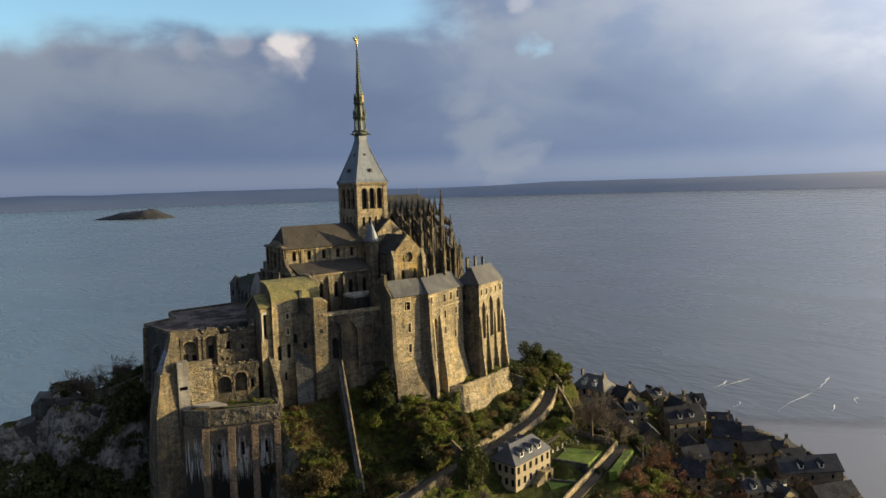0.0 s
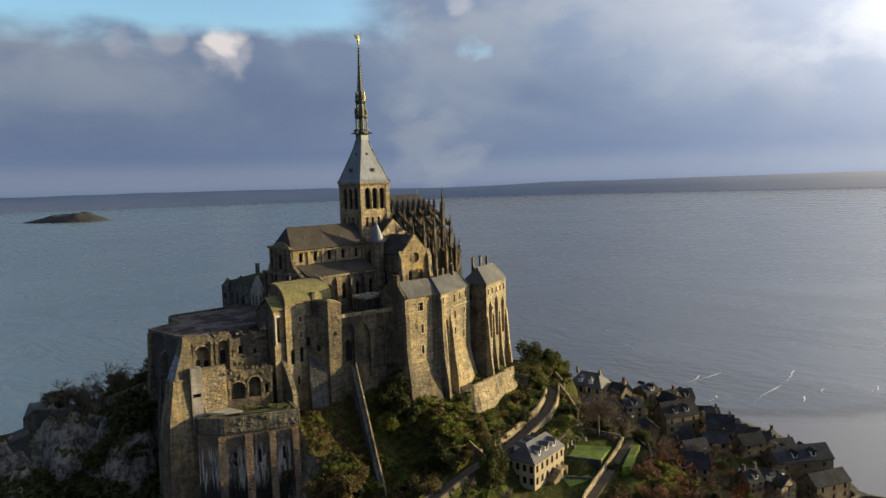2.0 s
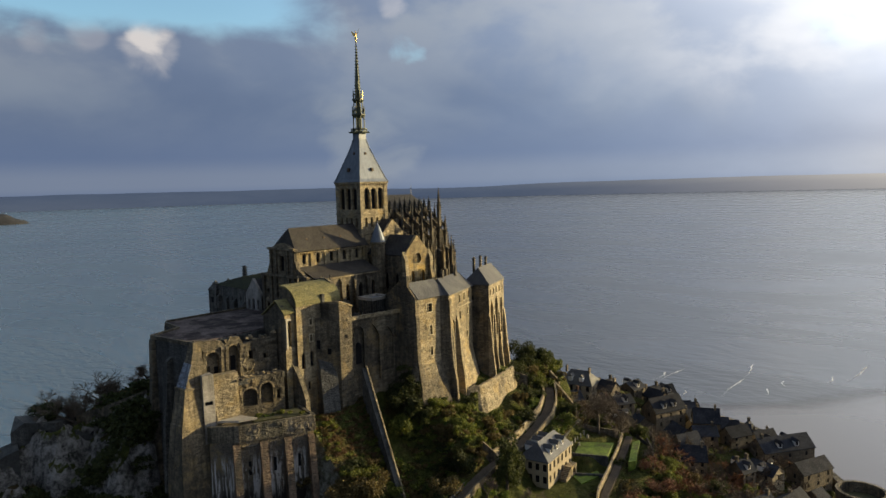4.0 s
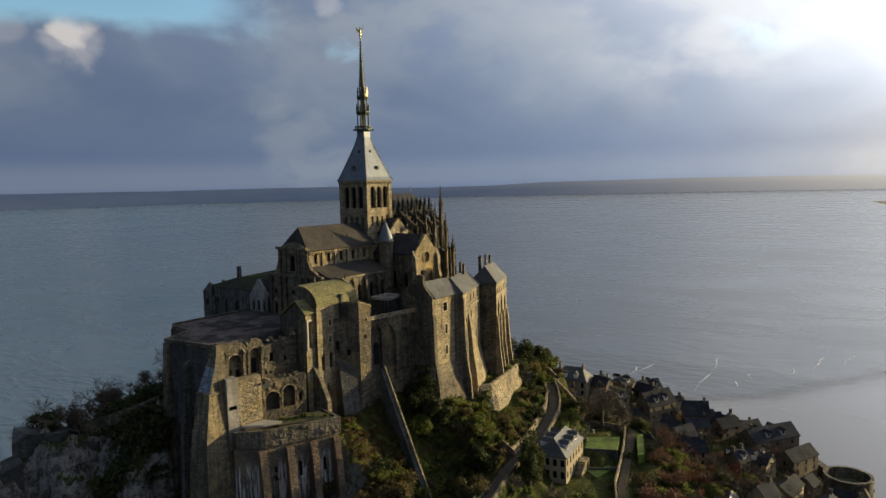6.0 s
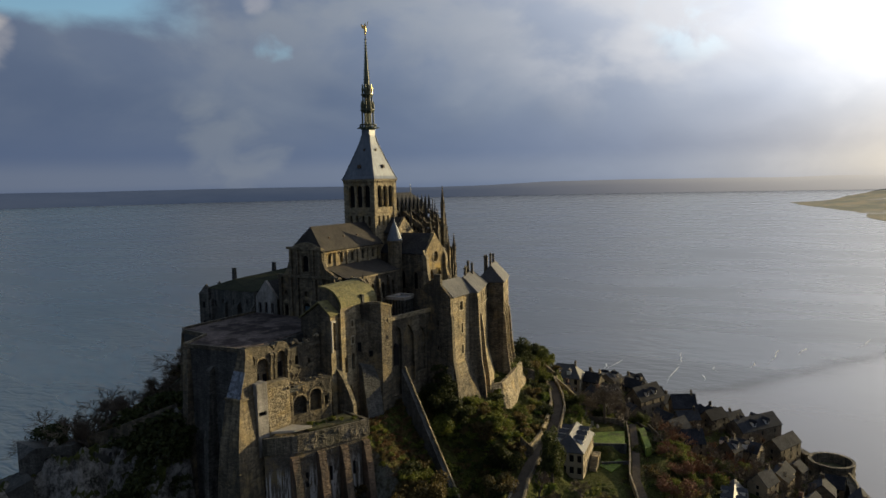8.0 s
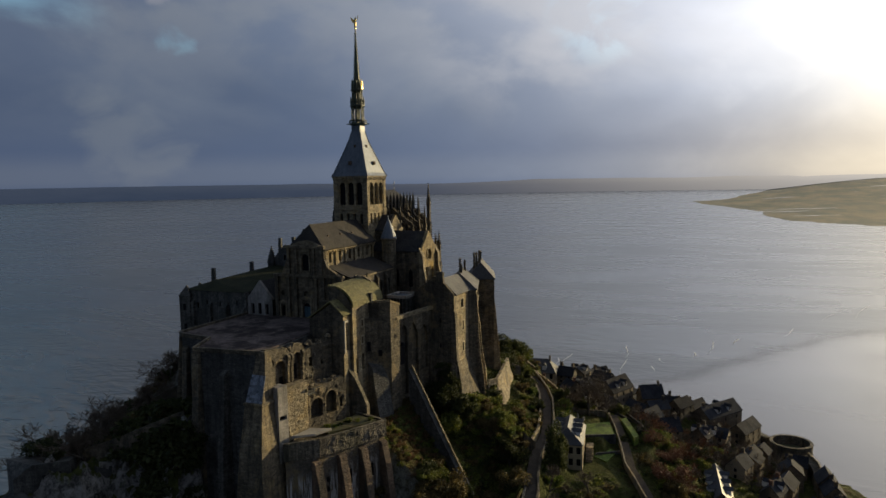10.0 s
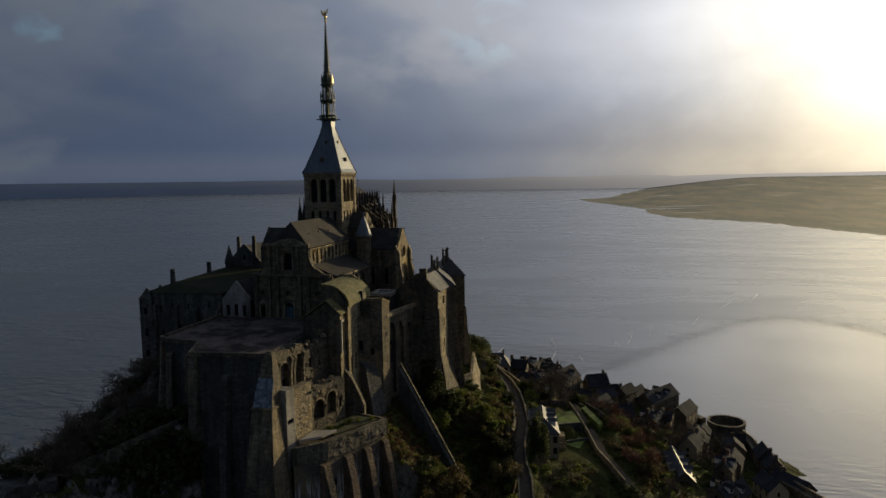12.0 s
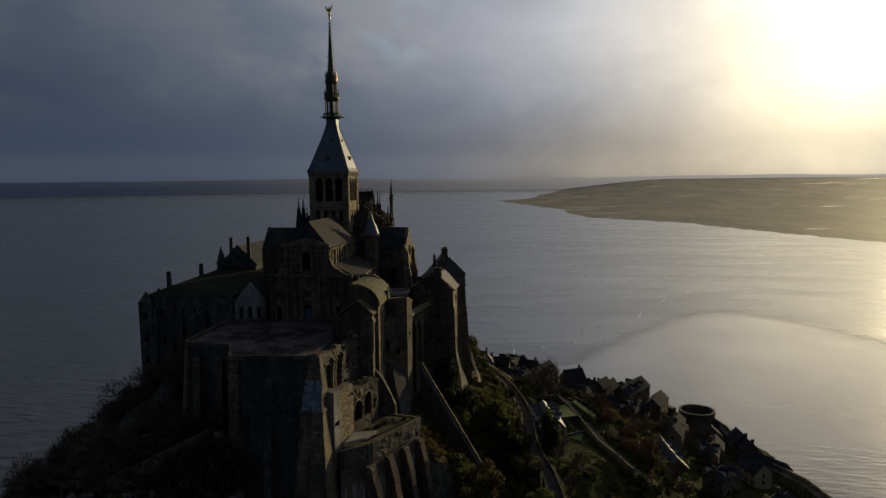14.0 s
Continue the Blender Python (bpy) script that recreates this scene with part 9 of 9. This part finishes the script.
    thin = [shrub(41, 270, 2.3, 1.7, 0.34, LEAF_GREEN, "green scrub"), shrub(42, 270, 2.5, 1.7, 0.34, LEAF_DARK, "dark scrub"), shrub(43, 270, 2.3, 1.6, 0.33, LEAF_OLIVE, "brown scrub"), shrub(44, 250, 2.1, 1.1, 0.30, LEAF_IVY, "ivy scrub"), shrub(45, 260, 2.2, 1.2, 0.30, LEAF_RUST, "dead bracken")]
    while len(brush) < 860:
        x, y = rnd.uniform(-100, 60), rnd.uniform(-104, -38)
        if lie(x, y) < 8 or y > -40.5 and -48 < x < 32 or 2 < x < 30 and y > -48.5 + 0.173 * x or -50 < x < -22 and y > -52 and rnd.random() < 0.5 or (-4 < x < 50 and -90 < y < -57):
            continue
        line = np.interp(x, (-54, -40, -30, -22, -12, 4, 15, 28, 42), (-66.5, -65, -63.5, -61.2, -59.2, -58.2, -55.8, -52.2, -44.8))
        if abs(y - line) < 3.2:
            continue
        brush.append((x, y, rnd.uniform(0.5, 1.1), rnd.uniform(0, 6.28), rnd.choice((0, 0, 1, 2, 2, 3))))
    while len(brush) < 1130:
        x, y = rnd.uniform(48, 132), rnd.uniform(-126, -26)
        if lie(x, y) > 4:
            brush.append((x, y, rnd.uniform(0.5, 1.0), rnd.uniform(0, 6.28), rnd.choice((0, 1, 1, 2, 2))))
    for k in range(110):  # dark thicket under the terrace's western wall
        brush.append((rnd.uniform(-80, -64), rnd.uniform(-30, 22), rnd.uniform(0.9, 1.7), rnd.uniform(0, 6.28), rnd.choice((1, 1, 1, 2))))
    for k in range(420):  # dead bracken between the bastion and the ramp
        brush.append((rnd.uniform(-48, -28), rnd.uniform(-50, -27), rnd.uniform(0.3, 0.7), rnd.uniform(0, 6.28), rnd.choice((4, 4, 4, 4, 2, 2, 0))))
    for k in range(110):  # thick scrub below the lane
        x = rnd.uniform(0, 66)
        brush.append((x, np.interp(x, (0, 46), (-89, -77)) - rnd.uniform(2, 20), rnd.uniform(0.6, 1.2), rnd.uniform(0, 6.28), rnd.choice((0, 1, 1, 2))))
    for k in range(150):  # woods at the cliff's foot
        brush.append((rnd.uniform(-126, -84), rnd.uniform(-34, 34), rnd.uniform(1.0, 1.9), rnd.uniform(0, 6.28), rnd.choice((1, 1, 1, 2))))
    n = 0
    while n < 330:  # dark wood under the crag
        x, y = rnd.uniform(-128, -78), rnd.uniform(-40, 30)
        if not 3 < lie(x, y) < 36 or x > -96 and rnd.random() < 0.35:
            continue
        n += 1
        brush.append((x, y, rnd.uniform(1.2, 2.2), rnd.uniform(0, 6.28), rnd.choice((1, 1, 1, 1, 2))))
    n = 0
    while n < 170:  # its upper edge against the bare rock
        x, y = rnd.uniform(-108, -84), rnd.uniform(-6, 23)
        if lie(x, y) > 35:
            continue
        n += 1
        brush.append((x, y, rnd.uniform(1.1, 1.9), rnd.uniform(0, 6.28), 1))
    for k in range(90):  # scrub among the lower houses
        brush.append((rnd.uniform(-6, 66), rnd.uniform(-134, -98), rnd.uniform(0.5, 1.0), rnd.uniform(0, 6.28), rnd.choice((0, 1, 1, 2))))
    n = 0
    while n < 210:  # close cover on the slope under the lodgings
        x, y = rnd.uniform(-30, 2), rnd.uniform(-60, -39.5)
        ry = -30 - (x + 28.6) * 3.2
        if abs(y - ry) < 2.5 or y < np.interp(x, (-30, -22, -12, 4), (-63.5, -61.2, -59.2, -58.2)) + 3:
            continue
        n += 1
        brush.append((x, y, rnd.uniform(0.4, 0.95), rnd.uniform(0, 6.28), rnd.choice((0, 0, 1, 2, 2, 3))))
    for k in range(90):  # scrub between the houses
        brush.append((rnd.uniform(52, 120), rnd.uniform(-104, -44), rnd.uniform(0.5, 0.9), rnd.uniform(0, 6.28), rnd.choice((1, 1, 2))))
    for k in range(60):  # thicket by the upper gate
        brush.append((rnd.uniform(30, 64), rnd.uniform(-42, -24), rnd.uniform(0.9, 1.7), rnd.uniform(0, 6.28), rnd.choice((0, 1, 1, 2))))
    for k in range(16):
        x = rnd.uniform(1, 27)
        brush.append((x + 3, -42.6 + 0.173 * (x - 2) + rnd.uniform(0, 2.5), rnd.uniform(0.35, 0.6), 0, rnd.choice((0, 3))))
    for k in range(24):
        x = rnd.uniform(16, 42)
        brush.append((x, -60.6 + 0.17 * (x - 17) + rnd.uniform(-0.5, 2.5), rnd.uniform(0.4, 0.8), 0, rnd.choice((0, 1, 3))))
    while len(brush) < 2300:
        x, y = rnd.uniform(-104, -50), rnd.uniform(-34, 40)
        if lie(x, y) > 6 and x > -93 and not (x < -76 and y < 24) and not (x > -76 and -26 < y < 22) and (lie(x + 1, y + 1) - lie(x - 1, y - 1)) < 4.5:
            brush.append((x, y, rnd.uniform(0.6, 1.3), rnd.uniform(0, 6.28), rnd.choice((0, 1, 1, 2))))
    # dark thicket between the crag and the terrace's foot
    for k in range(75):
        brush.append((rnd.uniform(-81, -67), rnd.uniform(6, 19.5), rnd.uniform(0.9, 1.5), rnd.uniform(0, 6.28), 1))
    for k in range(30):
        brush.append((rnd.uniform(-98, -81), rnd.uniform(2, 10), rnd.uniform(0.8, 1.4), rnd.uniform(0, 6.28), 1))
    on_bank = lambda x, y: -0.1 < ((x + 83) * 12 - (y - 27) * 22) / 628 < 1.1 and -2 < (-(x + 83) * 22 - (y - 27) * 12) / 25.06 < 1.0
    on_crag = lambda x, y: -107 < x < -80.5 and 8 < y < 34 and lie(x, y) > 35.5
    for k in range(230):  # black thicket under the steps
        f, w = rnd.uniform(0.1, 1.05), rnd.uniform(1.6, 13.0)
        x, y = -83 + 12 * f - 0.878 * w, 27 - 22 * f - 0.479 * w
        if x > -82 + 0.2 * (27 - y):
            brush.append((x, y, rnd.uniform(0.9, 1.6), rnd.uniform(0, 6.28), 1))
    undergrowth([q for q in brush if not on_bank(q[0], q[1]) and not on_crag(q[0], q[1])], thin)
    protos += thin
    for ob in protos:
        for o in (*ob.children_recursive, ob):
            bpy.data.objects.remove(o)


build_green()
